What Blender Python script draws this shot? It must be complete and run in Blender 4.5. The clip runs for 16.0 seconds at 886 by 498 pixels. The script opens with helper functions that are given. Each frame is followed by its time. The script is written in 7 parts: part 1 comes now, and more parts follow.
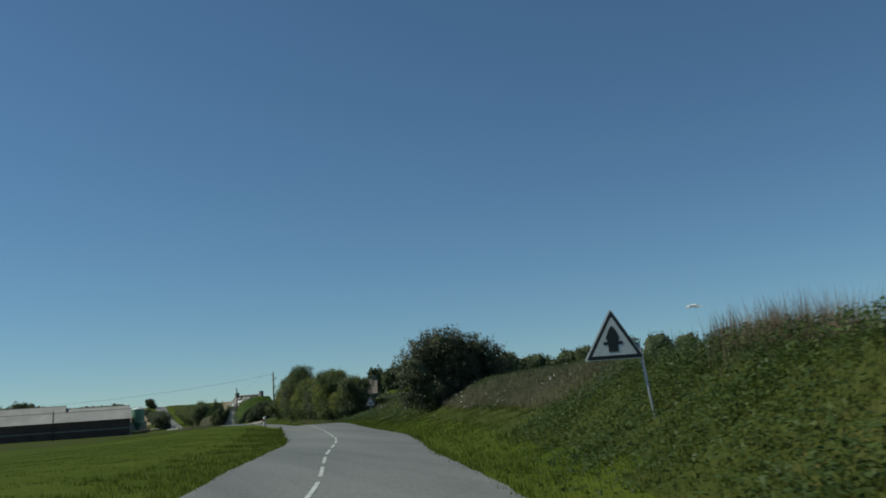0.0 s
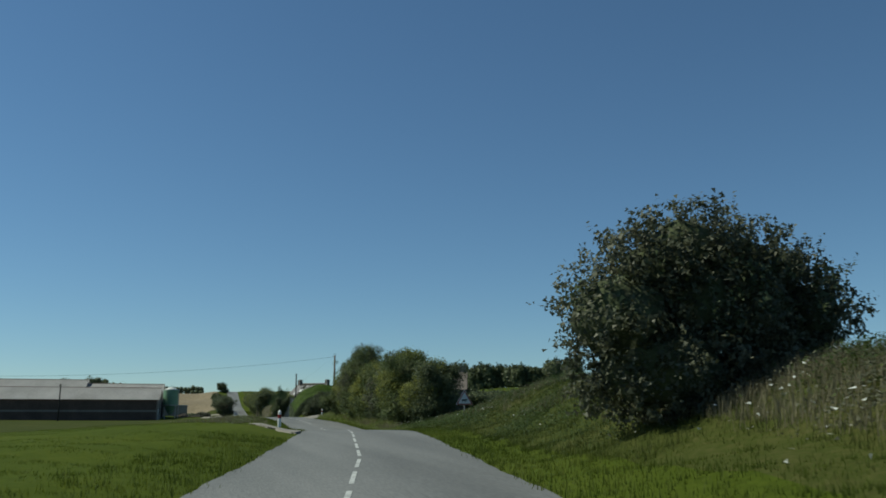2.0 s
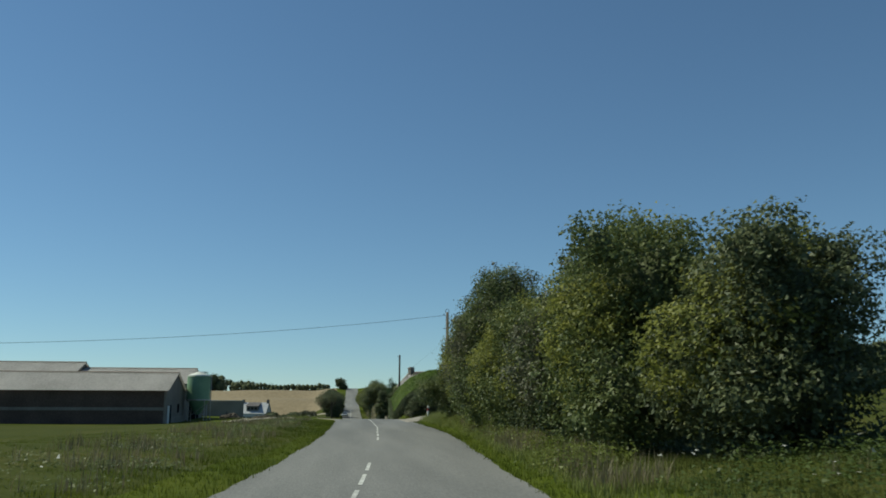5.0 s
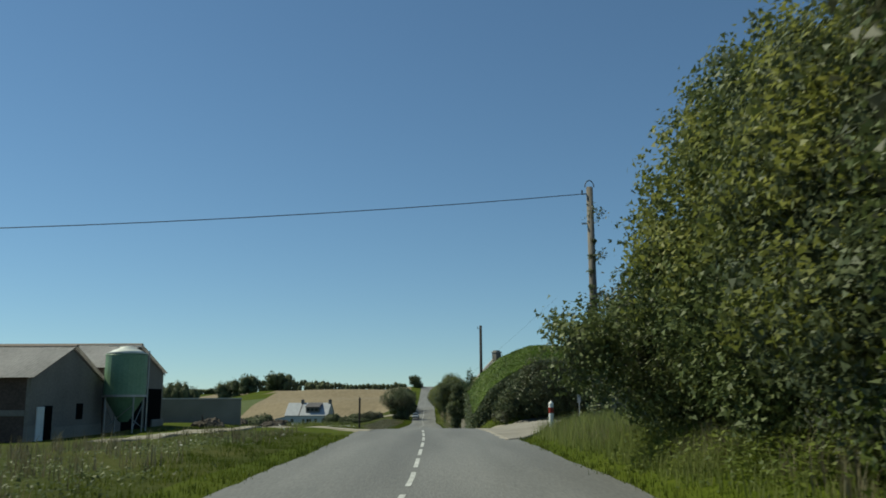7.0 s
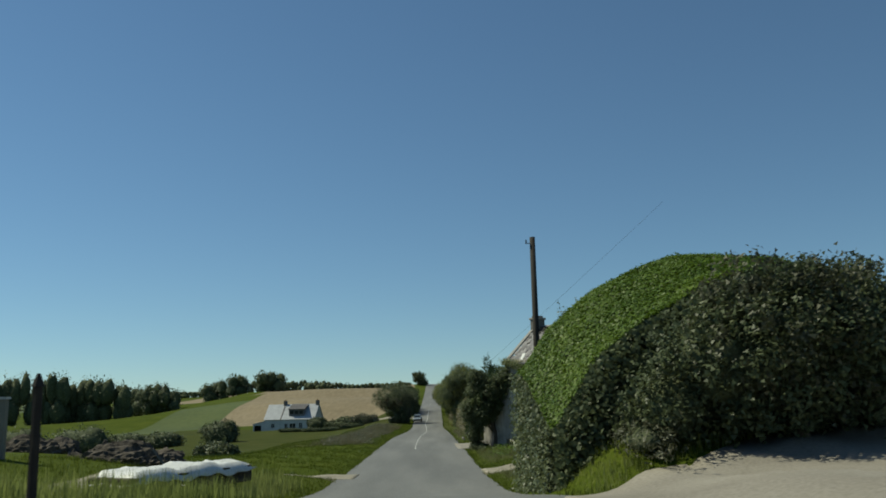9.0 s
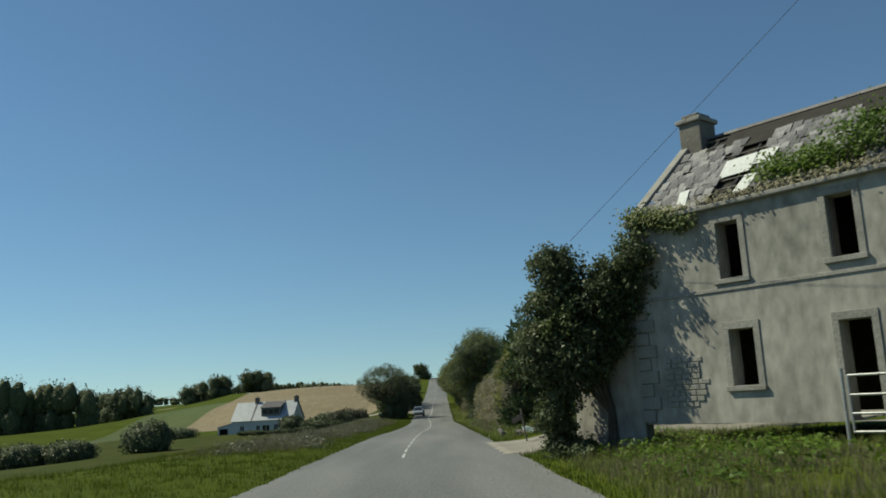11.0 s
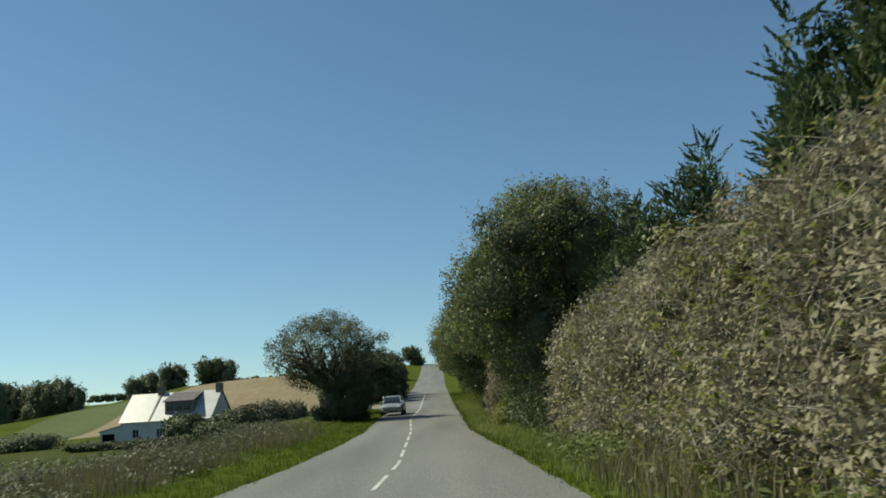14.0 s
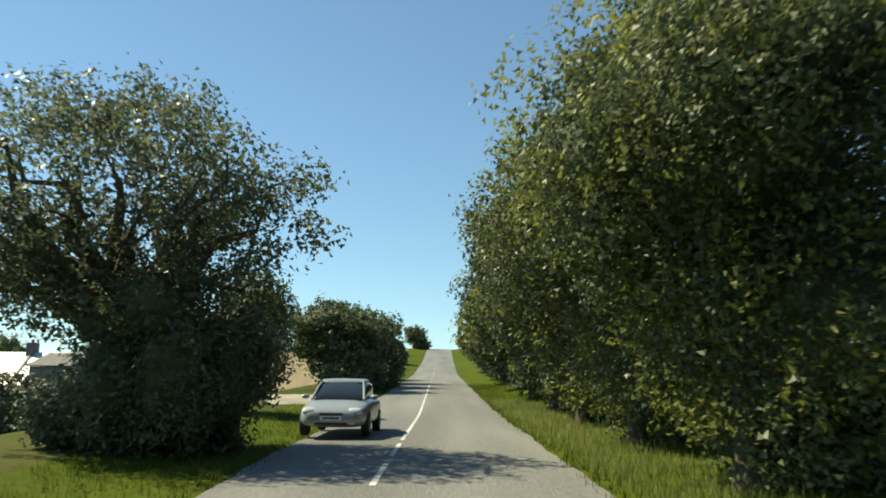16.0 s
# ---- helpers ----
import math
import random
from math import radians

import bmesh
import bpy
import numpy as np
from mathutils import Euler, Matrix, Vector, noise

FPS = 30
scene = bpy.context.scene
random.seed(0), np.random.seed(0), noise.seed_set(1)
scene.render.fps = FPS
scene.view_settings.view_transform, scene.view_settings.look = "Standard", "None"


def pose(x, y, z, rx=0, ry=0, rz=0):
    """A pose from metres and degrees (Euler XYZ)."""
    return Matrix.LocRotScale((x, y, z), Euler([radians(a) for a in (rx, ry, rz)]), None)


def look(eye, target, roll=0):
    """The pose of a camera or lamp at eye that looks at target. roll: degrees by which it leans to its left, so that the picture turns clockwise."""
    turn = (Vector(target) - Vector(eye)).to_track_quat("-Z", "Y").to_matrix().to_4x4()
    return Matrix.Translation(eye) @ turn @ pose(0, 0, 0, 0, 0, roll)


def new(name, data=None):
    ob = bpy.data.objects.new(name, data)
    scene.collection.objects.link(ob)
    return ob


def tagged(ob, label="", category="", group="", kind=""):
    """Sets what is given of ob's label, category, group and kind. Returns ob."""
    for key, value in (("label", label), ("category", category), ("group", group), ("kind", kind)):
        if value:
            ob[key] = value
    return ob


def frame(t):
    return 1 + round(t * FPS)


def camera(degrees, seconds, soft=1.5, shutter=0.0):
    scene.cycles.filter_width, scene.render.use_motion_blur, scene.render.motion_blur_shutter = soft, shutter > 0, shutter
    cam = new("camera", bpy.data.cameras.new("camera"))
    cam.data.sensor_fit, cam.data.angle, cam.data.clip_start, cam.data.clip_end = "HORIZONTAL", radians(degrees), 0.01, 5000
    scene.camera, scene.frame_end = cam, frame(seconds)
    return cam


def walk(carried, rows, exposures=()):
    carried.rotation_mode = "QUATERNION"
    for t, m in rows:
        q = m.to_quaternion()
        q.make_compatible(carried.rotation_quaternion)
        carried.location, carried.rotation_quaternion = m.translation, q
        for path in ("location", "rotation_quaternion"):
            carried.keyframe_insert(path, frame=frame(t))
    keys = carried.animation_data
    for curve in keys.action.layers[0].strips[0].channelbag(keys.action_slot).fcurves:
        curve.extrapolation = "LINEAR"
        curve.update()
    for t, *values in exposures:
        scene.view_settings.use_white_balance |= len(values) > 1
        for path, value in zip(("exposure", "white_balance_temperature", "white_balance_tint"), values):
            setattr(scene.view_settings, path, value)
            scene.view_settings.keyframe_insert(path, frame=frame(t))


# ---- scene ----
cam = camera(55.8, 16.0, soft=1.75, shutter=0.08)
PATH = [
    (0, (-23.208, 0.405, 3.417), (-22.479, 2.235, 3.76), -3.8),
    (0.5, (-20.711, 10.634, 3.285), (-20.049, 12.488, 3.635), -4.0),
    (1, (-17.963, 19.894, 3.235), (-17.336, 21.762, 3.583), -3.7),
    (1.5, (-15.689, 28.375, 3.23), (-15.105, 30.255, 3.583), -1.5),
    (2, (-13.23, 38.219, 3.008), (-12.699, 40.114, 3.365), 0.3),
    (2.5, (-11.467, 47.04, 3.059), (-10.97, 48.945, 3.412), 1.0),
    (3, (-9.633, 57.361, 2.96), (-9.176, 59.277, 3.311), 0.6),
    (4.25, (-4.75, 81.6, 2.82), (-4.43, 83.55, 3.17), 0.4),
    (5.0, (-3.05, 95.6, 2.25), (-2.82, 97.54, 2.6), 0.25),
    (5.5, (-2.439, 105.562, 1.845), (-2.252, 107.522, 2.196), 0.1),
    (6, (-1.533, 117.06, 1.759), (-1.395, 119.023, 2.111), -1.2),
    (6.5, (-0.849, 127.639, 1.695), (-0.753, 129.606, 2.047), -0.3),
    (7, (-0.345, 138.764, 1.767), (-0.295, 140.732, 2.119), -0.3),
    (7.5, (0.093, 149.13, 1.662), (0.106, 151.098, 2.017), -0.3),
    (8, (0.532, 160.303, 1.577), (0.573, 162.271, 1.932), -1.0),
    (9.0, (0.38, 180.2, 1.5), (0.42, 182.168, 1.85), -1.3),
    (9.75, (0.15, 194.6, 1.05), (0.19, 196.568, 1.4), -1.5),
    (10.5, (-0.04, 209.006, -0.541), (-0.002, 210.974, -0.19), -1.8),
    (11, (0.335, 222.414, -0.731), (0.376, 224.382, -0.379), -3.1),
    (11.5, (0.285, 231.993, -0.887), (0.335, 233.962, -0.539), -3.3),
    (12, (0.231, 243.061, -1.089), (0.28, 245.03, -0.743), -2.8),
    (12.5, (0.368, 253.549, -1.225), (0.426, 255.519, -0.883), -4.1),
    (13, (0.634, 263.608, -1.303), (0.699, 265.578, -0.965), -4.1),
    (13.5, (0.748, 274.027, -1.394), (0.806, 275.997, -1.057), -3.8),
    (14, (0.834, 284.423, -1.637), (0.886, 286.393, -1.3), -3.5),
    (14.5, (1.187, 293.516, -1.979), (1.234, 295.487, -1.642), -3.0),
    (15, (0.912, 305.128, -2.057), (0.956, 307.101, -1.729), -2.0),
    (15.5, (0.753, 315.407, -2.139), (0.79, 317.38, -1.813), -0.8),
    (16, (0.352, 327.29, -1.796), (0.375, 329.264, -1.476), 0.8),
]
walk(cam, [(t, look(eye, target, roll)) for t, eye, target, roll in PATH],
     exposures=[(0, -0.25, 6350, -6), (1.6, -0.22, 6350, -6), (2.2, -0.13, 6380, -6), (2.6, -0.14, 6380, -6), (3, -0.26, 6380, -6), (5.5, 0.09, 6800, -6), (7, 0.06, 6850, -6), (8, -0.08, 6850, -6), (11, 0.05, 6950, -6), (12, 0.06, 6850, -6), (13.5, 0.25, 7150, -6), (14.5, 0.44, 7300, -6), (15, 0.66, 7450, -6), (16, 1.0, 7900, -6)])

# ---- world, sun, exposure ----
SUN_AZ, SUN_EL = radians(-71), radians(49.5)
world = bpy.data.worlds.new("sky")
scene.world = world
world.use_nodes = True
wn = world.node_tree.nodes
sky = wn.new("ShaderNodeTexSky")
sky.sky_type = "NISHITA"
sky.sun_disc = False
sky.sun_elevation, sky.sun_rotation = SUN_EL, SUN_AZ
sky.air_density, sky.dust_density, sky.ozone_density, sky.altitude = 1.0, 0.0, 6.6, 0
# the haze-free band just above the horizon: look up the sky a little higher
wc = wn.new("ShaderNodeTexCoord")
lift_ = wn.new("ShaderNodeVectorMath")
lift_.operation = "ADD"
lift_.inputs[1].default_value = (0.0, 0.0, 0.035)
world.node_tree.links.new(wc.outputs["Generated"], lift_.inputs[0])
world.node_tree.links.new(lift_.outputs[0], sky.inputs["Vector"])
world.node_tree.links.new(sky.outputs[0], wn["Background"].inputs[0])
wn["Background"].inputs[1].default_value = 0.09
sun_data = bpy.data.lights.new("sun", "SUN")
sun_data.energy, sun_data.angle, sun_data.color = 4.45, radians(0.5), (1.0, 0.93, 0.80)
sun = new("sun", sun_data)
sun_dir = Vector((math.sin(SUN_AZ) * math.cos(SUN_EL), math.cos(SUN_AZ) * math.cos(SUN_EL), math.sin(SUN_EL)))
sun.matrix_world = look(sun_dir * 100, (0, 0, 0))

# ---- materials ----


def nodes_of(name):
    m = bpy.data.materials.new(name)
    m.use_nodes = True
    nt = m.node_tree
    return m, nt, nt.nodes["Principled BSDF"]


def ramp_of(nt, stops):
    r = nt.nodes.new("ShaderNodeValToRGB")
    el = r.color_ramp.elements
    el[0].position, el[0].color = stops[0][0], (*stops[0][1], 1)
    el[1].position, el[1].color = stops[-1][0], (*stops[-1][1], 1)
    for p, c in stops[1:-1]:
        el.new(p).color = (*c, 1)
    return r


def surface(name, dark, mid, light, scale=1.0, fine=12.0, rough=0.85, bump=0.3, metal=0.0, stretch=(1, 1, 1), spread=0.35, island=0.0, objvar=0.0, spec=0.3):
    """Colour from two scales of noise in object space, with relief and an optional shift per piece."""
    m, nt, p = nodes_of(name)
    N, L = nt.nodes, nt.links
    tc = N.new("ShaderNodeTexCoord")
    mp = N.new("ShaderNodeMapping")
    mp.inputs["Scale"].default_value = stretch
    L.new(tc.outputs["Object"], mp.inputs[0])
    big = N.new("ShaderNodeTexNoise")
    big.inputs["Scale"].default_value, big.inputs["Detail"].default_value = scale, 5
    small = N.new("ShaderNodeTexNoise")
    small.inputs["Scale"].default_value, small.inputs["Detail"].default_value = fine, 6
    L.new(mp.outputs[0], big.inputs["Vector"])
    L.new(mp.outputs[0], small.inputs["Vector"])
    mix = N.new("ShaderNodeMath")
    mix.operation = "MULTIPLY_ADD"
    mix.inputs[1].default_value = 0.5
    L.new(small.outputs[0], mix.inputs[0])
    half = N.new("ShaderNodeMath")
    half.operation = "MULTIPLY"
    half.inputs[1].default_value = 0.5
    L.new(big.outputs[0], half.inputs[0])
    L.new(half.outputs[0], mix.inputs[2])
    value = mix.outputs[0]
    for source, amount in (("ShaderNodeNewGeometry", island), ("ShaderNodeObjectInfo", objvar)):
        if amount:
            g = N.new(source)
            add = N.new("ShaderNodeMath")
            add.operation = "MULTIPLY_ADD"
            add.inputs[1].default_value = amount
            L.new(g.outputs["Random Per Island" if island and source.endswith("Geometry") else "Random"], add.inputs[0])
            sub = N.new("ShaderNodeMath")
            sub.operation = "SUBTRACT"
            sub.inputs[1].default_value = amount / 2
            L.new(value, sub.inputs[0])
            L.new(sub.outputs[0], add.inputs[2])
            value = add.outputs[0]
    r = ramp_of(nt, [(0.5 - spread / 2, dark), (0.5, mid), (0.5 + spread / 2, light)])
    L.new(value, r.inputs[0])
    L.new(r.outputs[0], p.inputs["Base Color"])
    p.inputs["Roughness"].default_value, p.inputs["Metallic"].default_value = rough, metal
    p.inputs["Specular IOR Level"].default_value = spec
    if bump:
        b = N.new("ShaderNodeBump")
        b.inputs["Strength"].default_value, b.inputs["Distance"].default_value = bump, 0.03
        L.new(small.outputs[0], b.inputs["Height"])
        L.new(b.outputs[0], p.inputs["Normal"])
    return m


def foliage(name, dark, mid, light, thin=0.25, rough=0.5, patch=0.35):
    """Leaves: colour by leaf and by patch, some light passing through."""
    m, nt, p = nodes_of(name)
    N, L = nt.nodes, nt.links
    g = N.new("ShaderNodeNewGeometry")
    tc = N.new("ShaderNodeTexCoord")
    nz = N.new("ShaderNodeTexNoise")
    nz.inputs["Scale"].default_value, nz.inputs["Detail"].default_value = patch, 3
    L.new(tc.outputs["Object"], nz.inputs["Vector"])
    add = N.new("ShaderNodeMath")
    add.operation = "MULTIPLY_ADD"
    add.inputs[1].default_value = 0.45
    L.new(g.outputs["Random Per Island"], add.inputs[0])
    sc = N.new("ShaderNodeMath")
    sc.operation = "MULTIPLY_ADD"
    sc.inputs[1].default_value, sc.inputs[2].default_value = 1.3, -0.38
    L.new(nz.outputs[0], sc.inputs[0])
    L.new(sc.outputs[0], add.inputs[2])
    r = ramp_of(nt, [(0.1, dark), (0.5, mid), (0.92, light)])
    L.new(add.outputs[0], r.inputs[0])
    L.new(r.outputs[0], p.inputs["Base Color"])
    p.inputs["Roughness"].default_value = rough
    p.inputs["Specular IOR Level"].default_value = 0.22
    tr = N.new("ShaderNodeBsdfTranslucent")
    L.new(r.outputs[0], tr.inputs["Color"])
    mx = N.new("ShaderNodeMixShader")
    mx.inputs[0].default_value = thin
    L.new(p.outputs[0], mx.inputs[1])
    L.new(tr.outputs[0], mx.inputs[2])
    L.new(mx.outputs[0], N["Material Output"].inputs["Surface"])
    return m


def plain(name, col, rough=0.5, metal=0.0, spec=0.5):
    m, nt, p = nodes_of(name)
    p.inputs["Base Color"].default_value = (*col, 1)
    p.inputs["Roughness"].default_value, p.inputs["Metallic"].default_value = rough, metal
    p.inputs["Specular IOR Level"].default_value = spec
    return m


M = {}
M["asphalt"] = surface("asphalt", (0.105, 0.105, 0.103), (0.15, 0.15, 0.145), (0.2, 0.197, 0.19), 0.55, 34, 0.8, 0.3, stretch=(1, 0.09, 1), spread=0.3)
M["road_paint"] = surface("road_paint", (0.22, 0.22, 0.21), (0.45, 0.45, 0.43), (0.62, 0.62, 0.6), 1.5, 14, 0.7, 0.1)
M["concrete"] = surface("pale_concrete", (0.172, 0.154, 0.127), (0.242, 0.219, 0.185), (0.296, 0.273, 0.235), 0.4, 14, 0.9, 0.3)
M["gravel"] = surface("pale_gravel", (0.17, 0.15, 0.115), (0.26, 0.235, 0.185), (0.34, 0.31, 0.25), 0.5, 30, 0.95, 0.6)
M["grass"] = surface("short_grass", (0.036, 0.05, 0.006), (0.058, 0.078, 0.009), (0.088, 0.1, 0.016), 0.16, 5, 0.95, 0.7, spread=0.42, spec=0.04)
M["rough_grass"] = surface("rough_grass", (0.03, 0.04, 0.009), (0.05, 0.06, 0.014), (0.085, 0.08, 0.028), 0.2, 5, 0.95, 1.0, spread=0.42, spec=0.04)
M["wheat"] = surface("stubble_field", (0.15, 0.118, 0.07), (0.2, 0.158, 0.096), (0.25, 0.2, 0.128), 0.012, 0.8, 0.95, 0.3, stretch=(1, 0.2, 1))
M["far_green"] = surface("far_green_field", (0.0360, 0.0520, 0.0128), (0.0560, 0.0760, 0.0176), (0.0800, 0.1000, 0.0256), 0.02, 0.6, 0.95, 0.2)
M["blade"] = foliage("grass_blades", (0.055, 0.078, 0.009), (0.09, 0.118, 0.015), (0.135, 0.155, 0.027), 0.45, 0.7, 0.12)
M["blade_long"] = foliage("long_bank_grass", (0.034, 0.048, 0.008), (0.056, 0.074, 0.013), (0.095, 0.105, 0.026), 0.42, 0.7, 0.12)
M["blade_tall"] = foliage("tall_pale_grass", (0.135, 0.165, 0.045), (0.2, 0.23, 0.072), (0.28, 0.3, 0.115), 0.62, 0.6, 0.12)
M["dry_blade"] = foliage("dry_grass_stems", (0.10, 0.095, 0.05), (0.18, 0.16, 0.095), (0.28, 0.245, 0.16), 0.3, 0.7, 0.2)
M["leaf"] = foliage("hedge_leaves", (0.052, 0.072, 0.027), (0.105, 0.134, 0.048), (0.19, 0.212, 0.08), 0.3)
M["leaf_dark"] = foliage("dark_leaves", (0.052, 0.067, 0.034), (0.096, 0.117, 0.056), (0.16, 0.18, 0.09), 0.3)
M["leaf_bright"] = foliage("bright_green_leaves", (0.05, 0.088, 0.01), (0.088, 0.145, 0.015), (0.145, 0.205, 0.026))
# Yellowish foliage; on the roadside trees it also stands for sunlit leaves.
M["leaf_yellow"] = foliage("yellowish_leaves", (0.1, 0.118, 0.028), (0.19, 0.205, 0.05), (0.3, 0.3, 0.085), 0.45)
M["leaf_pale"] = foliage("dry_greyish_leaves", (0.15, 0.132, 0.09), (0.255, 0.23, 0.155), (0.40, 0.37, 0.26), 0.2, 0.7)
M["leaf_conifer"] = foliage("conifer_sprays", (0.036, 0.058, 0.028), (0.062, 0.096, 0.042), (0.11, 0.15, 0.058), 0.25, 0.6)
M["leaf_grey"] = foliage("dull_greyish_leaves", (0.05, 0.055, 0.032), (0.095, 0.1, 0.06), (0.17, 0.165, 0.11), 0.25)
# Deep green; also the shaded copy of tree and hedge foliage.
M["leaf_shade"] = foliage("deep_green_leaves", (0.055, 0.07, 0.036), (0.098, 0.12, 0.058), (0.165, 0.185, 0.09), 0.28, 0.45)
M["leaf_oak"] = foliage("dark_oak_leaves", (0.075, 0.088, 0.052), (0.13, 0.148, 0.084), (0.2, 0.22, 0.13), 0.45, 0.38)
M["leaf_olive"] = foliage("olive_green_leaves", (0.06, 0.085, 0.018), (0.12, 0.15, 0.03), (0.2, 0.225, 0.05), 0.35)
M["pink_grass"] = foliage("faded_pinkish_grass", (0.17, 0.125, 0.085), (0.27, 0.2, 0.14), (0.38, 0.3, 0.22), 0.35, 0.8)
M["leaf_fern"] = foliage("bracken_fronds", (0.036, 0.056, 0.014), (0.06, 0.088, 0.021), (0.098, 0.128, 0.033), 0.3)
M["flower"] = foliage("white_flower_heads", (0.5, 0.5, 0.45), (0.65, 0.65, 0.6), (0.75, 0.75, 0.7), 0.2, 0.7)
# Dark colour that stands for the shade deep inside foliage.
M["core"] = surface("foliage_shade_core", (0.042, 0.05, 0.027), (0.073, 0.086, 0.042), (0.11, 0.125, 0.06), 1.5, 9, 0.95, 1.0)
M["bark"] = surface("bark", (0.05, 0.04, 0.03), (0.09, 0.075, 0.055), (0.14, 0.12, 0.09), 3, 18, 0.95, 0.8, stretch=(1, 1, 0.25))
M["twig"] = surface("bare_grey_twigs", (0.22, 0.2, 0.17), (0.34, 0.31, 0.27), (0.45, 0.42, 0.38), 3, 18, 0.9, 0.3)
M["pole_wood"] = surface("weathered_pole_wood", (0.10, 0.088, 0.075), (0.16, 0.142, 0.122), (0.22, 0.2, 0.175), 2, 20, 0.9, 0.6, stretch=(1, 1, 0.15))
M["pole_dark"] = surface("tarred_pole_wood", (0.018, 0.015, 0.013), (0.03, 0.026, 0.022), (0.05, 0.043, 0.036), 2, 20, 0.85, 0.6, stretch=(1, 1, 0.15))
M["wire"] = plain("black_cable", (0.02, 0.02, 0.02), 0.6)
M["fibre_roof"] = surface("weathered_fibre_cement_roof", (0.4, 0.385, 0.37), (0.53, 0.51, 0.495), (0.63, 0.61, 0.59), 0.35, 6, 0.7, 0.3, stretch=(1, 0.3, 1))
M["barn_block"] = surface("dark_brick_wall", (0.06, 0.04, 0.033), (0.09, 0.062, 0.05), (0.13, 0.09, 0.075), 0.5, 8, 0.9, 0.5)
M["barn_render"] = surface("grey_beige_render", (0.15, 0.13, 0.115), (0.2, 0.178, 0.155), (0.25, 0.225, 0.2), 0.5, 7, 0.9, 0.4)
M["barn_clad"] = surface("brown_sheet_cladding", (0.14, 0.12, 0.10), (0.18, 0.155, 0.13), (0.22, 0.19, 0.16), 0.4, 9, 0.8, 0.2)
# Near-black for flat panels that stand for the shade inside openings.
M["dark_void"] = plain("unlit_interior", (0.01, 0.01, 0.01), 1.0, 0, 0)
M["silo_green"] = surface("pale_green_fibreglass", (0.12, 0.21, 0.13), (0.16, 0.27, 0.17), (0.21, 0.32, 0.21), 0.8, 9, 0.5, 0.1)
M["silo_top"] = surface("off_white_fibreglass", (0.5, 0.52, 0.48), (0.6, 0.62, 0.57), (0.68, 0.7, 0.65), 1, 9, 0.5, 0.1)
M["galv"] = surface("galvanised_steel", (0.28, 0.28, 0.28), (0.38, 0.38, 0.38), (0.48, 0.48, 0.47), 1.5, 20, 0.5, 0.1, 0.6)
M["white_paint"] = surface("white_paint", (0.6, 0.6, 0.57), (0.74, 0.74, 0.71), (0.8, 0.8, 0.78), 2, 15, 0.5, 0.05)
M["red_band"] = surface("red_reflective_band", (0.2, 0.02, 0.015), (0.28, 0.03, 0.02), (0.33, 0.04, 0.03), 2, 20, 0.4, 0.05)
M["sign_red"] = surface("faded_red_sign_border", (0.16, 0.02, 0.02), (0.22, 0.03, 0.028), (0.28, 0.04, 0.04), 3, 20, 0.4, 0.0)
M["sign_black"] = plain("black_sign_paint", (0.012, 0.012, 0.013), 0.4)
M["sign_face"] = surface("white_sign_sheeting", (0.42, 0.44, 0.44), (0.52, 0.54, 0.54), (0.6, 0.6, 0.6), 2, 12, 0.45, 0.0)
M["ruin_render"] = surface("stained_grey_render", (0.1408, 0.1338, 0.1214), (0.3186, 0.3001, 0.2675), (0.4849, 0.4532, 0.4083), 0.55, 3.5, 0.95, 0.7, stretch=(1, 1, 0.5), spread=0.42)
M["stone"] = surface("granite_rubble", (0.125, 0.112, 0.1), (0.185, 0.168, 0.15), (0.265, 0.245, 0.22), 1.2, 14, 0.95, 0.8, objvar=0.3)
M["stone_bulk"] = surface("granite_rubble_bulk", (0.125, 0.112, 0.1), (0.185, 0.168, 0.15), (0.265, 0.245, 0.22), 1.2, 14, 0.95, 0.8, island=0.3)
M["mortar"] = surface("lime_mortar", (0.115, 0.104, 0.092), (0.165, 0.15, 0.132), (0.215, 0.195, 0.172), 1.2, 14, 0.95, 0.6)
M["dressed"] = surface("dressed_granite", (0.2, 0.19, 0.17), (0.28, 0.265, 0.24), (0.36, 0.34, 0.31), 1.5, 16, 0.9, 0.4)
M["slate"] = surface("weathered_slate", (0.09, 0.085, 0.09), (0.17, 0.16, 0.165), (0.3, 0.285, 0.28), 2, 14, 0.6, 0.4, objvar=0.35)
M["slate_bulk"] = surface("weathered_slate_bulk", (0.06, 0.055, 0.055), (0.11, 0.10, 0.10), (0.2, 0.19, 0.185), 2, 14, 0.6, 0.4, island=0.3)
M["roof_sheet"] = surface("pale_fibre_sheet", (0.5, 0.5, 0.48), (0.62, 0.62, 0.6), (0.7, 0.7, 0.68), 1, 9, 0.6, 0.1)
M["old_wood"] = surface("grey_weathered_boards", (0.09, 0.08, 0.07), (0.15, 0.135, 0.12), (0.24, 0.22, 0.2), 2, 20, 0.9, 0.4, stretch=(1, 1, 0.2))
# Sun glare on the farmhouse slates is put into this pale base colour.
M["slate_blue"] = surface("pale_lit_slates", (0.3, 0.31, 0.33), (0.38, 0.39, 0.41), (0.45, 0.46, 0.48), 0.8, 7, 0.35, 0.2)
M["house_wall"] = surface("white_washed_wall", (0.42, 0.42, 0.4), (0.52, 0.52, 0.5), (0.6, 0.6, 0.58), 0.6, 8, 0.9, 0.2)
M["brown_roof"] = surface("brown_slate_roof", (0.06, 0.052, 0.03), (0.1, 0.082, 0.045), (0.14, 0.115, 0.065), 1, 14, 0.7, 0.4)
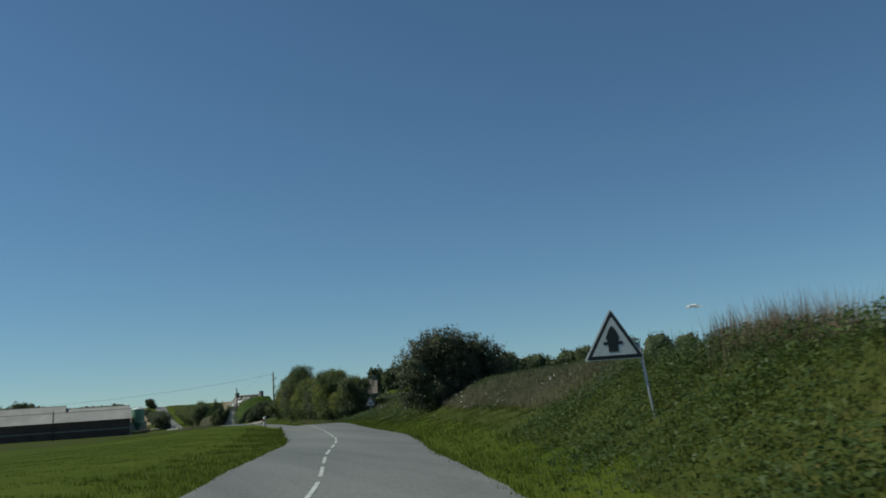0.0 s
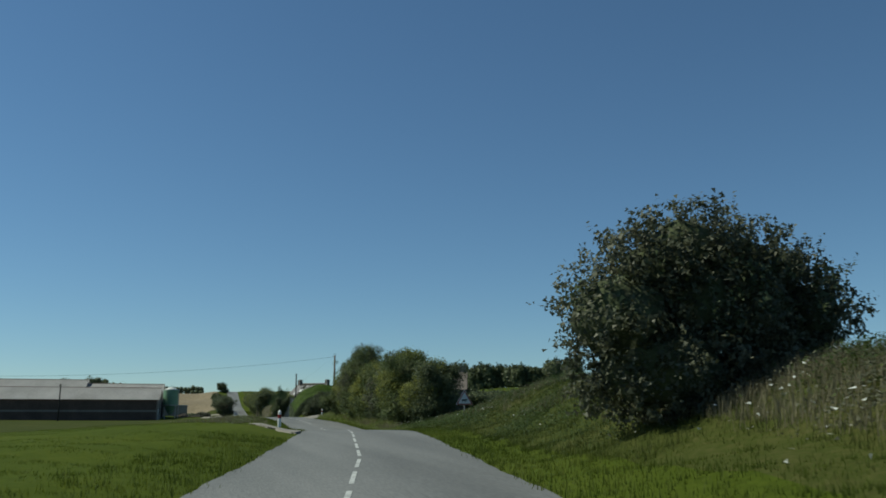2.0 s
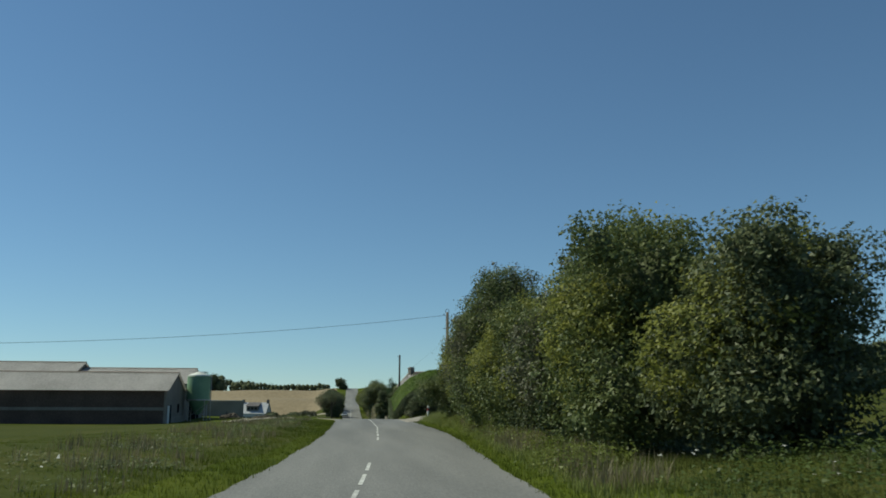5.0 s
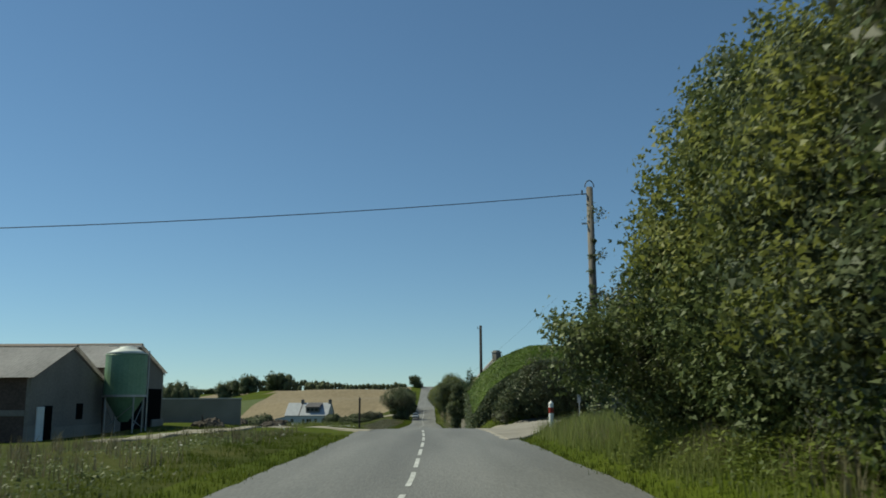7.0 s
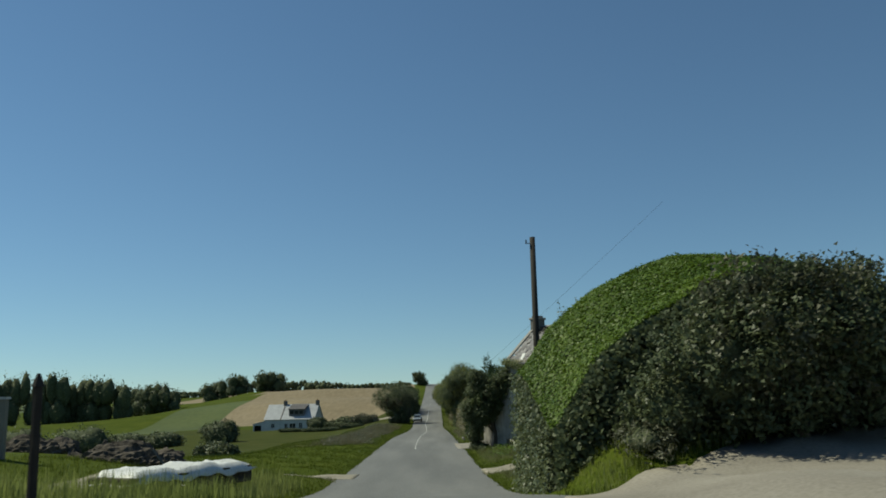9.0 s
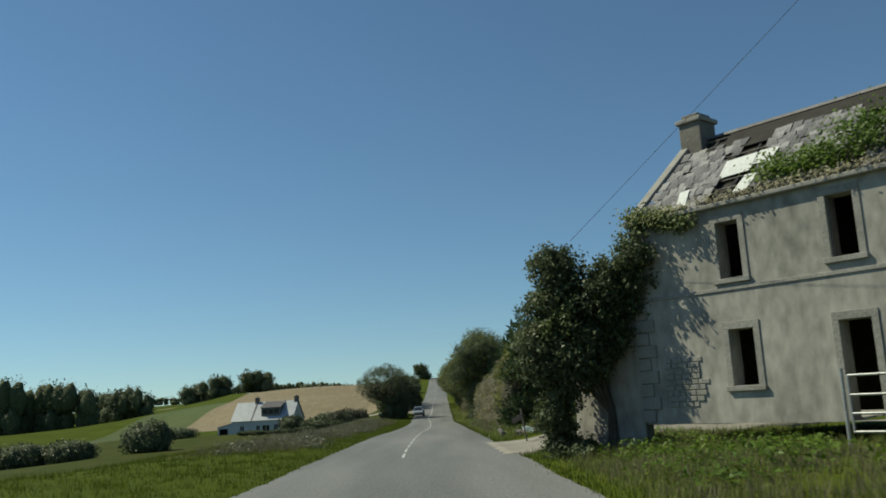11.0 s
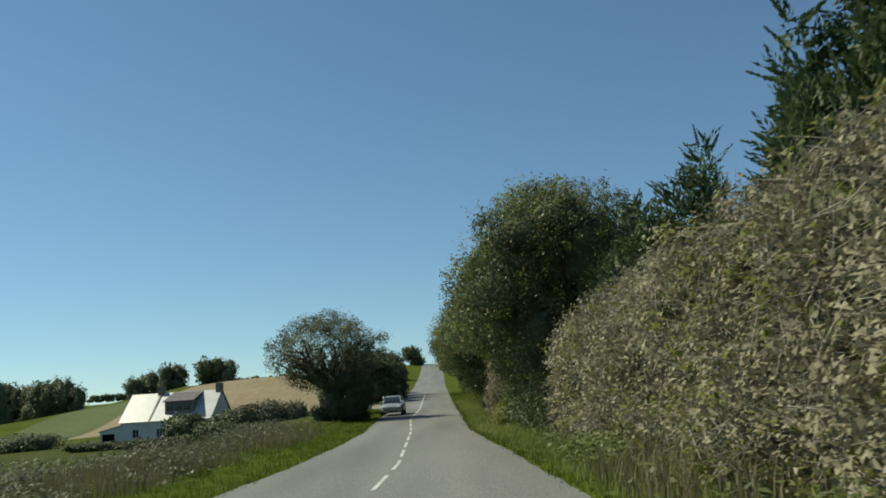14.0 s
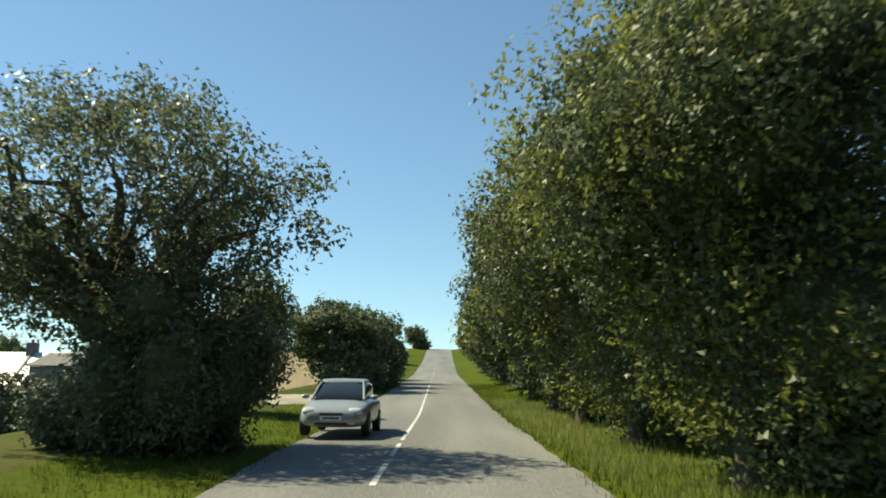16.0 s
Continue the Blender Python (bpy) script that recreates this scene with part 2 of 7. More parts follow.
M["corrugated"] = surface("whitish_corrugated_sheet", (0.5040, 0.4928, 0.4704), (0.6944, 0.6720, 0.6496), (0.8288, 0.8064, 0.7840), 0.7, 9, 0.6, 0.1, stretch=(1, 1, 0.3))
M["rust_roof"] = surface("greyish_rusted_roof", (0.12, 0.10, 0.085), (0.17, 0.14, 0.12), (0.22, 0.19, 0.165), 0.6, 8, 0.8, 0.3)
M["wrap"] = surface("white_bale_wrap", (0.5, 0.5, 0.48), (0.65, 0.65, 0.63), (0.75, 0.75, 0.73), 1.2, 8, 0.4, 0.3)
M["rubble"] = surface("dark_debris", (0.036, 0.030, 0.024), (0.072, 0.060, 0.048), (0.144, 0.120, 0.102), 1.2, 9, 0.95, 0.8)
M["car_paint"] = plain("silver_grey_car_paint", (0.3, 0.325, 0.35), 0.25, 0.3)
M["car_glass"] = plain("dark_car_glass", (0.015, 0.02, 0.022), 0.05)
M["rubber"] = plain("black_rubber", (0.02, 0.02, 0.02), 0.8)
M["plastic"] = plain("black_plastic", (0.025, 0.025, 0.027), 0.5)
M["lamp_glass"] = plain("clear_headlamp", (0.6, 0.62, 0.65), 0.1, 0.3)
M["pane"] = plain("dark_window_pane", (0.02, 0.025, 0.03), 0.06)
M["pot"] = surface("terracotta", (0.2, 0.08, 0.04), (0.3, 0.12, 0.06), (0.36, 0.16, 0.08), 3, 20, 0.8, 0.2)
M["tarp"] = surface("faded_blue_grey_tarp", (0.2, 0.26, 0.27), (0.28, 0.34, 0.35), (0.36, 0.42, 0.42), 1.5, 8, 0.6, 0.4)
M["cloud"] = plain("cloud_white", (0.8, 0.8, 0.8), 1.0)
M["cloud"].node_tree.nodes["Principled BSDF"].inputs["Alpha"].default_value = 0.35

# ---- plan: road line, road height, ground height ----
RY = [-200, 0, 13.7, 24, 41.3, 55, 70, 81, 90, 104, 118, 140, 152, 173, 222, 256, 287, 327, 360, 441, 494, 537, 700]
RX = [-128, -26.0, -20.0, -17.3, -12.5, -10.0, -7.1, -5.1, -3.9, -2.7, -1.9, -0.6, -0.3, 0.0, -0.3, -0.4, -0.35, 0.0, 0.3, 1.0, 1.7, 2.2, 3.0]
ZY = [-200, 0, 30, 60, 72, 81, 88, 95, 105, 118, 150, 160, 172, 182, 190, 197, 203, 211, 226, 243, 274, 300, 327, 362, 441, 494, 537, 560, 620, 3500]
ZZ = [3.4, 1.87, 1.70, 1.38, 1.36, 1.38, 1.3, 0.98, 0.52, 0.27, 0.27, 0.2, 0.16, 0.14, 0.05, -0.36, -1.1, -1.95, -2.38, -2.65, -3.05, -3.45, -3.47, -3.0, -0.5, 2.9, 6.9, 7.7, 7.0, -30]
_fy = np.arange(-220, 720, 1.0)


def _smooth(v, w):
    k = np.hanning(w)
    return np.convolve(np.pad(v, w // 2, mode="edge"), k / k.sum(), mode="valid")[: len(v)]


_cx = _smooth(np.interp(_fy, RY, RX), 21)
_rz = _smooth(np.interp(_fy, ZY, ZZ), 23)


def road_x(y):
    return np.interp(y, _fy, _cx)


EDGE_L = ([0, 18, 28, 45, 74, 119, 148, 226, 290, 300, 312, 328, 345, 600], [3.4, 3.2, 3.2, 2.95, 3.45, 3.3, 3.5, 3.8, 3.85, 3.45, 2.8, 2.6, 3.0, 3.0])
EDGE_R = ([0, 12, 22, 41, 60, 73, 85, 100, 119, 148, 223, 245, 290, 306, 325, 345, 600], [3.4, 3.4, 2.8, 3.1, 3.1, 2.9, 2.7, 3.0, 3.35, 3.6, 3.4, 3.6, 3.6, 3.4, 2.65, 2.8, 3.0])
MARK = ([0, 18, 28, 47, 52, 62, 74, 85, 100, 119, 145, 155, 182, 221, 260, 275, 292, 307, 326, 340, 360], [-.2, -.4, -.6, -.5, -.38, -.3, -.68, -.85, -.6, -.48, -.48, -.28, -.25, -.1, -.55, -.55, -.4, .1, -.15, -.6, -.4])
_el = _smooth(np.interp(_fy, *EDGE_L), 15)
_er = _smooth(np.interp(_fy, *EDGE_R), 15)


def road_edge(y, side):
    """Distance from the road's line to its edge on one side (-1 left, 1 right)."""
    return np.where(np.asarray(side) < 0, np.interp(y, _fy, _el), np.interp(y, _fy, _er))


def road_z(y):
    return np.where(np.asarray(y) > 700, np.interp(y, ZY, ZZ), np.interp(y, _fy, _rz))


LAND = np.array([
    (-60, 0, 1.0), (-60, 100, 0.2), (-25, 185, -0.35), (-60, 190, -0.3), (-40, 260, -4.6), (-37, 405, -6.3), (-22, 320, -5.4), (-20, 375, -4.8), (-70, 330, -7.0), (-110, 350, -8.5),
    (-100, 450, -7.5), (-220, 300, -10), (-80, 600, 6.5), (-112, 600, 1), (-150, 560, -7), (-240, 520, -10), (-360, 480, -11), (-30, 500, 2), (-40, 560, 6.5), (-350, 800, 4),
    (-600, 400, -6), (-100, 1000, 9), (-900, 1500, 5), (30, 0, 4.2), (18, 50, 4.0), (-20, 80, 0.9), (-32, 110, 0.25), (-38, 60, 1.1), (-25, 145, -0.1), (-60, 145, -0.1), (9, 80, 4.4), (16, 89, 5.0), (25, 106, 5.6), (40, 100, 6.0), (45, 130, 4.5), (20, 135, 2.5), (80, 270, 7), (120, 250, 8), (17, 200, 1.5), (25, 206, 1.8), (20, 245, -1.4),
    (30, 300, -2.0), (30, 400, 0), (30, 540, 8), (200, 200, 5), (300, 500, 8), (400, 1200, 5), (0, 1500, 2), (0, -200, 3)], float)


def land(x, y):
    x, y = np.asarray(x, float), np.asarray(y, float)
    top, bottom = np.zeros(np.broadcast(x, y).shape), np.zeros(np.broadcast(x, y).shape)
    for a, b, c in LAND:
        w = ((x - a) ** 2 + (y - b) ** 2 + 60.0) ** -1.7
        top, bottom = top + w * c, bottom + w
    return top / bottom


def ease(v, a, b):
    s = np.clip((np.asarray(v, float) - a) / (b - a), 0, 1)
    return s * s * (3 - 2 * s)


def ground_z(x, y):
    """Ground height: the road's own level near it, banks beside it, the land further out."""
    x, y = np.asarray(x, float), np.asarray(y, float)
    d = x - road_x(y)
    rz = road_z(y)
    early = 1 - ease(y, 82, 126)
    lawn = ease(y, 20, 28) * (1 - ease(y, 50, 62))
    steep = ease(d, 4.3, 9.5) * 2.2 * (1 - ease(y, 48, 62)) + ease(d, 4.4, 12.0) * 2.75 * ease(y, 48, 62)
    gentle = 1.0 * np.clip((d - 3.4) / 4.6, 0, 1) + 1.75 * ease(d, 7.4, 11.6)
    bank = (steep * (1 - lawn) + gentle * lawn) * early + ease(d, 3.6, 7) * 0.35 * (1 - early) + 0.3 * ease(d, 3.7, 5.2) * ease(y, 140, 150) * (1 - ease(y, 172.5, 177)) + ease(d, 3.4, 5.0) * np.maximum(0, 0.4 - rz) * ease(y, 196, 202) * (1 - ease(y, 203, 214))
    left = ease(-d, 3.4, 6.0) * np.maximum(0, -1.5 - rz) * ease(y, 190, 199) * (1 - ease(y, 213, 224)) + ease(-d, 3.4, 6.5) * (0.12 + 0.3 * ease(y, 60, 85) * (1 - ease(y, 95, 120)))
    bumps = 0.09 * np.sin(x * 0.9 + 1.3 * np.sin(y * 0.31)) * np.sin(y * 0.7 + x * 0.2) + 0.05 * np.sin(x * 2.3 + y * 1.7)
    near = rz + np.where(d > 0, bank, left) + bumps * ease(abs(d), 3.6, 6)
    w = np.where(d < 0, ease(-d, 7.5, 22), ease(d, 10 - 2 * early, 30 - 12 * early))
    return near * (1 - w) + (land(x, y) + 0.0) * w



# paved and bare patches, as corners in plan
PADS = {
    "farm_entrance": [(2.9, 171.6), (12.5, 191), (14.5, 203.5), (2.9, 197)],
    "yard": [(-13.8, 173), (-11.0, 173), (-8.4, 214), (-11.6, 214)],
    "yard_spur": [(-3.0, 183.5), (-3.0, 188.0), (-9.6, 193.5), (-10.4, 190.0)],
    "side_lane": [(-8.8, 81.3), (-7.5, 88.3), (-10.6, 88.3), (-10.8, 86.0)],
    "house_entrance": [(2.8, 252.5), (20, 254), (20, 259.6), (2.8, 263.2)],
    "ruin_track": [(3.2, 223.5), (16, 227), (16, 230.0), (3.2, 227.5)],
    "oak_lane": [(-2.9, 366), (-2.9, 374), (-16, 377), (-16, 369)],
    "verge_strip": [(-3.3, 221.5), (-3.3, 225), (-9, 224.7), (-9, 222.7)]}


def on_pad(x, y, grow=0.0):
    hit = np.zeros(np.broadcast(x, y).shape, bool)
    for pts in PADS.values():
        p = np.array(pts)
        area = np.sum(p[:, 0] * np.roll(p[:, 1], -1) - p[:, 1] * np.roll(p[:, 0], -1))
        inside = np.ones(hit.shape, bool)
        for a, b in zip(p, np.roll(p, -1, 0)):
            e = b - a
            inside &= ((e[0] * (y - a[1]) - e[1] * (x - a[0])) * np.sign(area) / np.hypot(*e)) > -grow
        hit |= inside
    return hit


def gz(x, y):
    return float(ground_z(x, y))


# ---- mesh helpers ----


def link_mesh(name, verts, faces, mat, parent=None, label="", smooth=False):
    me = bpy.data.meshes.new(name)
    me.from_pydata(verts, [], faces)
    me.materials.append(mat)
    if smooth:
        me.polygons.foreach_set("use_smooth", [True] * len(me.polygons))
    ob = new(name, me)
    if parent is not None:
        ob.parent = parent
    if label:
        ob["label"] = label
    return ob


def part(name, bm, material, parent=None, label="", smooth=False):
    me = bpy.data.meshes.new(name)
    bmesh.ops.recalc_face_normals(bm, faces=bm.faces[:])
    bm.to_mesh(me)
    bm.free()
    me.materials.append(material)
    if smooth:
        me.polygons.foreach_set("use_smooth", [True] * len(me.polygons))
    ob = new(name, me)
    if parent is not None:
        ob.parent = parent
    if label:
        ob["label"] = label
    return ob


def thing(name, x, y, z, rz=0.0, label="", category="", group="", kind=""):
    e = new(name)
    e.empty_display_size = 0.2
    e.matrix_basis = pose(x, y, z, 0, 0, rz)
    return tagged(e, label, category, group, kind)


def box(bm, x0, y0, z0, x1, y1, z1, bevel=0.0):
    r = bmesh.ops.create_cube(bm, size=1, matrix=Matrix.Translation(((x0 + x1) / 2, (y0 + y1) / 2, (z0 + z1) / 2)) @ Matrix.Diagonal((x1 - x0, y1 - y0, z1 - z0, 1)))
    if bevel:
        es = {e for v in r["verts"] for e in v.link_edges}
        bmesh.ops.bevel(bm, geom=list(es), offset=bevel, segments=2, affect="EDGES", profile=0.5)
    return bm


def boxed(x0, y0, z0, x1, y1, z1, bevel=0.0):
    return box(bmesh.new(), x0, y0, z0, x1, y1, z1, bevel)


def rod(bm, a, b, ra, rb=None, seg=8):
    a, b = Vector(a), Vector(b)
    d = b - a
    m = Matrix.Translation((a + b) / 2) @ d.to_track_quat("Z", "Y").to_matrix().to_4x4()
    bmesh.ops.create_cone(bm, cap_ends=True, segments=seg, radius1=ra, radius2=ra if rb is None else rb, depth=d.length, matrix=m)
    return bm


def rodded(a, b, ra, rb=None, seg=8):
    return rod(bmesh.new(), a, b, ra, rb, seg)


def prism(outline, depth, axis="y"):
    """Extrudes an outline of (u, z) along y (u = x) or along x (u = y)."""
    bm = bmesh.new()
    front = [bm.verts.new((u, 0, z) if axis == "y" else (0, u, z)) for u, z in outline]
    f = bm.faces.new(front)
    r = bmesh.ops.extrude_face_region(bm, geom=[f])
    bmesh.ops.translate(bm, verts=[g for g in r["geom"] if isinstance(g, bmesh.types.BMVert)], vec=(0, depth, 0) if axis == "y" else (depth, 0, 0))
    return bm


def array_mesh(name, co, quads, mat, parent=None, smooth=False, tris=False):
    """One mesh from arrays: co (n, 3), faces (m, 4) or (m, 3)."""
    k = 3 if tris else 4
    me = bpy.data.meshes.new(name)
    me.vertices.add(len(co))
    me.vertices.foreach_set("co", np.asarray(co, np.float32).ravel())
    me.loops.add(len(quads) * k)
    me.loops.foreach_set("vertex_index", np.asarray(quads, np.int32).ravel())
    me.polygons.add(len(quads))
    me.polygons.foreach_set("loop_start", np.arange(0, len(quads) * k, k, dtype=np.int32))
    me.polygons.foreach_set("loop_total", np.full(len(quads), k, np.int32))
    if smooth:
        me.polygons.foreach_set("use_smooth", np.ones(len(quads), bool))
    me.update(calc_edges=True)
    me.materials.append(mat)
    ob = new(name, me)
    if parent is not None:
        ob.parent = parent
    return ob


def unit(v):
    return v / np.maximum(np.linalg.norm(v, axis=-1, keepdims=True), 1e-9)


def wobble(p, f, seed):
    """Cheap smooth noise of places, from -1 to 1."""
    a = np.sin(p[:, 0] * f * 1.13 + seed) * np.sin(p[:, 1] * f * 0.97 + seed * 2.1) + np.sin(p[:, 2] * f * 1.21 + seed * 0.7) * np.sin(p[:, 0] * f * 0.71 + p[:, 1] * f * 0.83)
    b = np.sin(p[:, 0] * f * 2.7 + p[:, 2] * f * 1.9 + seed) * np.sin(p[:, 1] * f * 2.4 - seed)
    return a * 0.4 + b * 0.3


def leaf_points(rng, blobs, n, rough=0.22, inner=0.25, base=None, clump=0.0):
    if clump:
        per = 14
        p, out = leaf_points(rng, blobs, n // per, rough, inner, base)
        p = np.repeat(p, per, 0) + rng.normal(size=(len(p) * per, 3)) * clump
        return p, unit(np.repeat(out, per, 0) + rng.normal(size=p.shape) * 0.35)
    blobs = np.array(blobs, float)
    area = (blobs[:, 3] * blobs[:, 4] + blobs[:, 4] * blobs[:, 5] + blobs[:, 3] * blobs[:, 5])
    pick = rng.choice(len(blobs), int(n * 1.6), p=area / area.sum())
    u = unit(rng.normal(size=(len(pick), 3)))
    r = 1 - np.abs(rng.normal(size=len(pick))) * 0.09
    r = np.where(rng.random(len(pick)) < inner, 0.55 + 0.4 * rng.random(len(pick)), r)
    c, s = blobs[pick, :3], blobs[pick, 3:6]
    p0 = c + u * s
    r = r * (1 + rough * wobble(p0, 1.1, 3.0) + rough * 0.8 * wobble(p0, 2.9, 5.0))
    p = c + u * s * r[:, None]
    keep = np.ones(len(p), bool)
    for k, b in enumerate(blobs):
        q = np.linalg.norm((p - b[:3]) / b[3:6], axis=1)
        keep &= (q > 0.62) | (pick == k)
    if base is not None:
        keep &= p[:, 2] > base
    p, out = p[keep][:n], unit((u / s)[keep][:n])
    return p, out


def leaf_quads(rng, p, out, size, aspect=0.5, spread=0.62, up=0.25, hang=0.0):
    n = len(p)
    nor = unit(out * 0.7 + rng.normal(size=(n, 3)) * spread * 0.6 + np.array([0, 0, up]))
    t = rng.normal(size=(n, 3)) + np.array([0, 0, -hang])
    t = unit(t - (t * nor).sum(1, keepdims=True) * nor)
    b = np.cross(nor, t)
    L = size * (0.65 + 0.7 * rng.random(n))[:, None]
    W = L * aspect
    co = np.stack([p - t * L * 0.5, p + b * W * 0.5 + nor * W * 0.12 + t * L * 0.05, p + t * L * 0.5, p - b * W * 0.5 + nor * W * 0.12 + t * L * 0.05], 1).reshape(-1, 3)
    return co


def leaf_tris(rng, p, out, size, aspect=0.5, spread=0.62, up=0.25, hang=0.0):
    """Pointed leaves of one triangle each."""
    n = len(p)
    nor = unit(out * 0.7 + rng.normal(size=(n, 3)) * spread * 0.6 + np.array([0, 0, up]))
    t = rng.normal(size=(n, 3)) + np.array([0, 0, -hang])
    t = unit(t - (t * nor).sum(1, keepdims=True) * nor)
    L = size * (0.65 + 0.7 * rng.random(n))[:, None]
    W = np.cross(nor, t) * L * aspect * 0.62
    return np.stack([p - t * L * 0.45 + W, p + t * L * 0.55, p - t * L * 0.45 - W], 1).reshape(-1, 3)


def tris_for(co):
    return np.arange(len(co)).reshape(-1, 3)


def quads_for(co):
    return np.arange(len(co)).reshape(-1, 4)


def sprays(rng, blobs, n, length, per, base=None):
    """Places along shoots that stick out of the crown."""
    p, out = leaf_points(rng, blobs, n, 0.2, 0.0, base)
    way = unit(out + np.array([0, 0, 0.7]) + rng.normal(size=out.shape) * 0.35)
    ln = length * (0.4 + 0.8 * rng.random(len(p)))
    k = np.tile(np.linspace(0.05, 1, per), (len(p), 1))
    pts = p[:, None, :] + way[:, None, :] * (k * ln[:, None])[..., None] + rng.normal(size=(len(p), per, 3)) * 0.03
    return pts.reshape(-1, 3), np.repeat(unit(way + rng.normal(size=way.shape) * 0.8), per, 0)


def knobs_over(rng, blobs, r):
    """Small rounded leaf masses spread over the big ones, like the boughs of a crown."""
    out = []
    blobs = np.array(blobs, float)
    for k, b in enumerate(blobs):
        area = 4 * math.pi * ((b[3] * b[4]) ** 1.6 / 3 + (b[4] * b[5]) ** 1.6 / 3 + (b[3] * b[5]) ** 1.6 / 3) ** (1 / 1.6)
        u = unit(rng.normal(size=(max(4, int(area / (r * r * 1.7))), 3)))
        p = b[:3] + u * b[3:6] * (0.8 + 0.16 * rng.random((len(u), 1)))
        keep = np.ones(len(p), bool)
        for j, c in enumerate(blobs):
            if j != k:
                keep &= np.linalg.norm((p - c[:3]) / c[3:6], axis=1) > 0.8
        for q in p[keep]:
            s = r * (0.6 + 0.75 * rng.random())
            out.append((*q, s, s * 1.05, s * (0.62 + 0.2 * rng.random())))
    return out


def crown(name, parent, blobs, n, size, mat, seed=1, shoots=0, shoot_len=0.6, core=0.72, base=None, aspect=0.5, rough=0.22, inner=0.25, hang=0.0, clump=0.0, spread=0.62, core_mat=None, knob=0.0):
    """A crown of single leaves over uneven rounded masses, with shoots along its outline and solid dark shells inside
    that stand for shade.
    """
    rng = np.random.default_rng(seed)
    leafy = knobs_over(rng, blobs, knob) if knob else blobs
    p, out = leaf_points(rng, leafy, n, rough, inner, base, clump)
    if knob and core:
        q, qo = leaf_points(rng, [(*b[:3], b[3] * 0.84, b[4] * 0.84, b[5] * 0.84) for b in blobs], n // 3, 0.12, 0.1, base)
        p, out = np.concatenate([p, q]), np.concatenate([out, qo])
    if shoots:
        q, qo = sprays(rng, blobs, shoots, shoot_len, 9, base)
        p, out = np.concatenate([p, q]), np.concatenate([out, qo])
    co = leaf_tris(rng, p, out, size, aspect, spread, hang=hang)
    ob = array_mesh(name, co, tris_for(co), mat, parent, tris=True)
    # Solid shells, darker than the leaves, put shade into the gaps.
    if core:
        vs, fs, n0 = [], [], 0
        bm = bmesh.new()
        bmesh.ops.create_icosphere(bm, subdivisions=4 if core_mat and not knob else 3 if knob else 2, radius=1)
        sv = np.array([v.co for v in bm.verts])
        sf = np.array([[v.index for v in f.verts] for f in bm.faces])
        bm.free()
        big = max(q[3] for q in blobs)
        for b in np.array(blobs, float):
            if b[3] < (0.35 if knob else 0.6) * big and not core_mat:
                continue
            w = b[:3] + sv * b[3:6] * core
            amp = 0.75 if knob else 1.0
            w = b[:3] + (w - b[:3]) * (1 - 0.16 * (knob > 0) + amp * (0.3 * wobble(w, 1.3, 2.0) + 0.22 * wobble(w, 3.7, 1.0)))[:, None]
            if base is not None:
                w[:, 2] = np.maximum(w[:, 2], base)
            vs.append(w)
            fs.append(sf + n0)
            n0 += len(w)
        array_mesh("shade_core", np.concatenate(vs), np.concatenate(fs), core_mat or M["core"], parent, True, tris=True)["kind"] = "stuff"
    return ob


def tube(name, points, radii, mat, parent, seg=7):
    """One tapered bent limb through points."""
    vs, fs = [], []
    for k, (p, r) in enumerate(zip(points, radii)):
        d = (points[min(k + 1, len(points) - 1)] - points[max(k - 1, 0)]).normalized()
        a = d.orthogonal().normalized() if k == 0 else (a - d * a.dot(d)).normalized()
        b = d.cross(a)
        for i in range(seg):
            t = 2 * math.pi * i / seg
            vs.append(p + (a * math.cos(t) + b * math.sin(t)) * r)
        if k:
            for i in range(seg):
                o = (k - 1) * seg
                fs.append((o + i, o + (i + 1) % seg, o + seg + (i + 1) % seg, o + seg + i))
    fs.append(tuple(range(len(vs) - seg, len(vs))))
    return link_mesh(name, vs, fs, mat, parent, smooth=True)


def limbs(name, parent, base, tips, r0, mat, seed=0, trunk_top=None):
    """A tapered trunk that forks into bent limbs, each limb a part."""
    rng = np.random.default_rng(seed)
    base = Vector(base)
    top = Vector(trunk_top) if trunk_top is not None else base + Vector((0, 0, 1.6))
    axis = top - base
    trunk = tube(name, [base - Vector((0, 0, 0.3)), base + axis * 0.08, base + axis * 0.35, base + axis * 0.7, top + axis * 0.06], [r0 * 1.5, r0 * 1.15, r0, r0 * 0.9, r0 * 0.6], mat, parent, 10)
    for tip in tips:
        tip = Vector(tip)
        start = top - axis * 0.12 * rng.random()
        ln = (tip - start).length
        n = 5
        pts = [start] + [start.lerp(tip, k / n) + Vector(rng.normal(size=3) * 0.05 * ln) + Vector((0, 0, 0.1 * math.sin(math.pi * k / n) * ln)) for k in range(1, n + 1)]
        tube("limb", pts, [r0 * 0.55 * (1 - k / n) + 0.014 for k in range(n + 1)], mat, trunk)
    return trunk


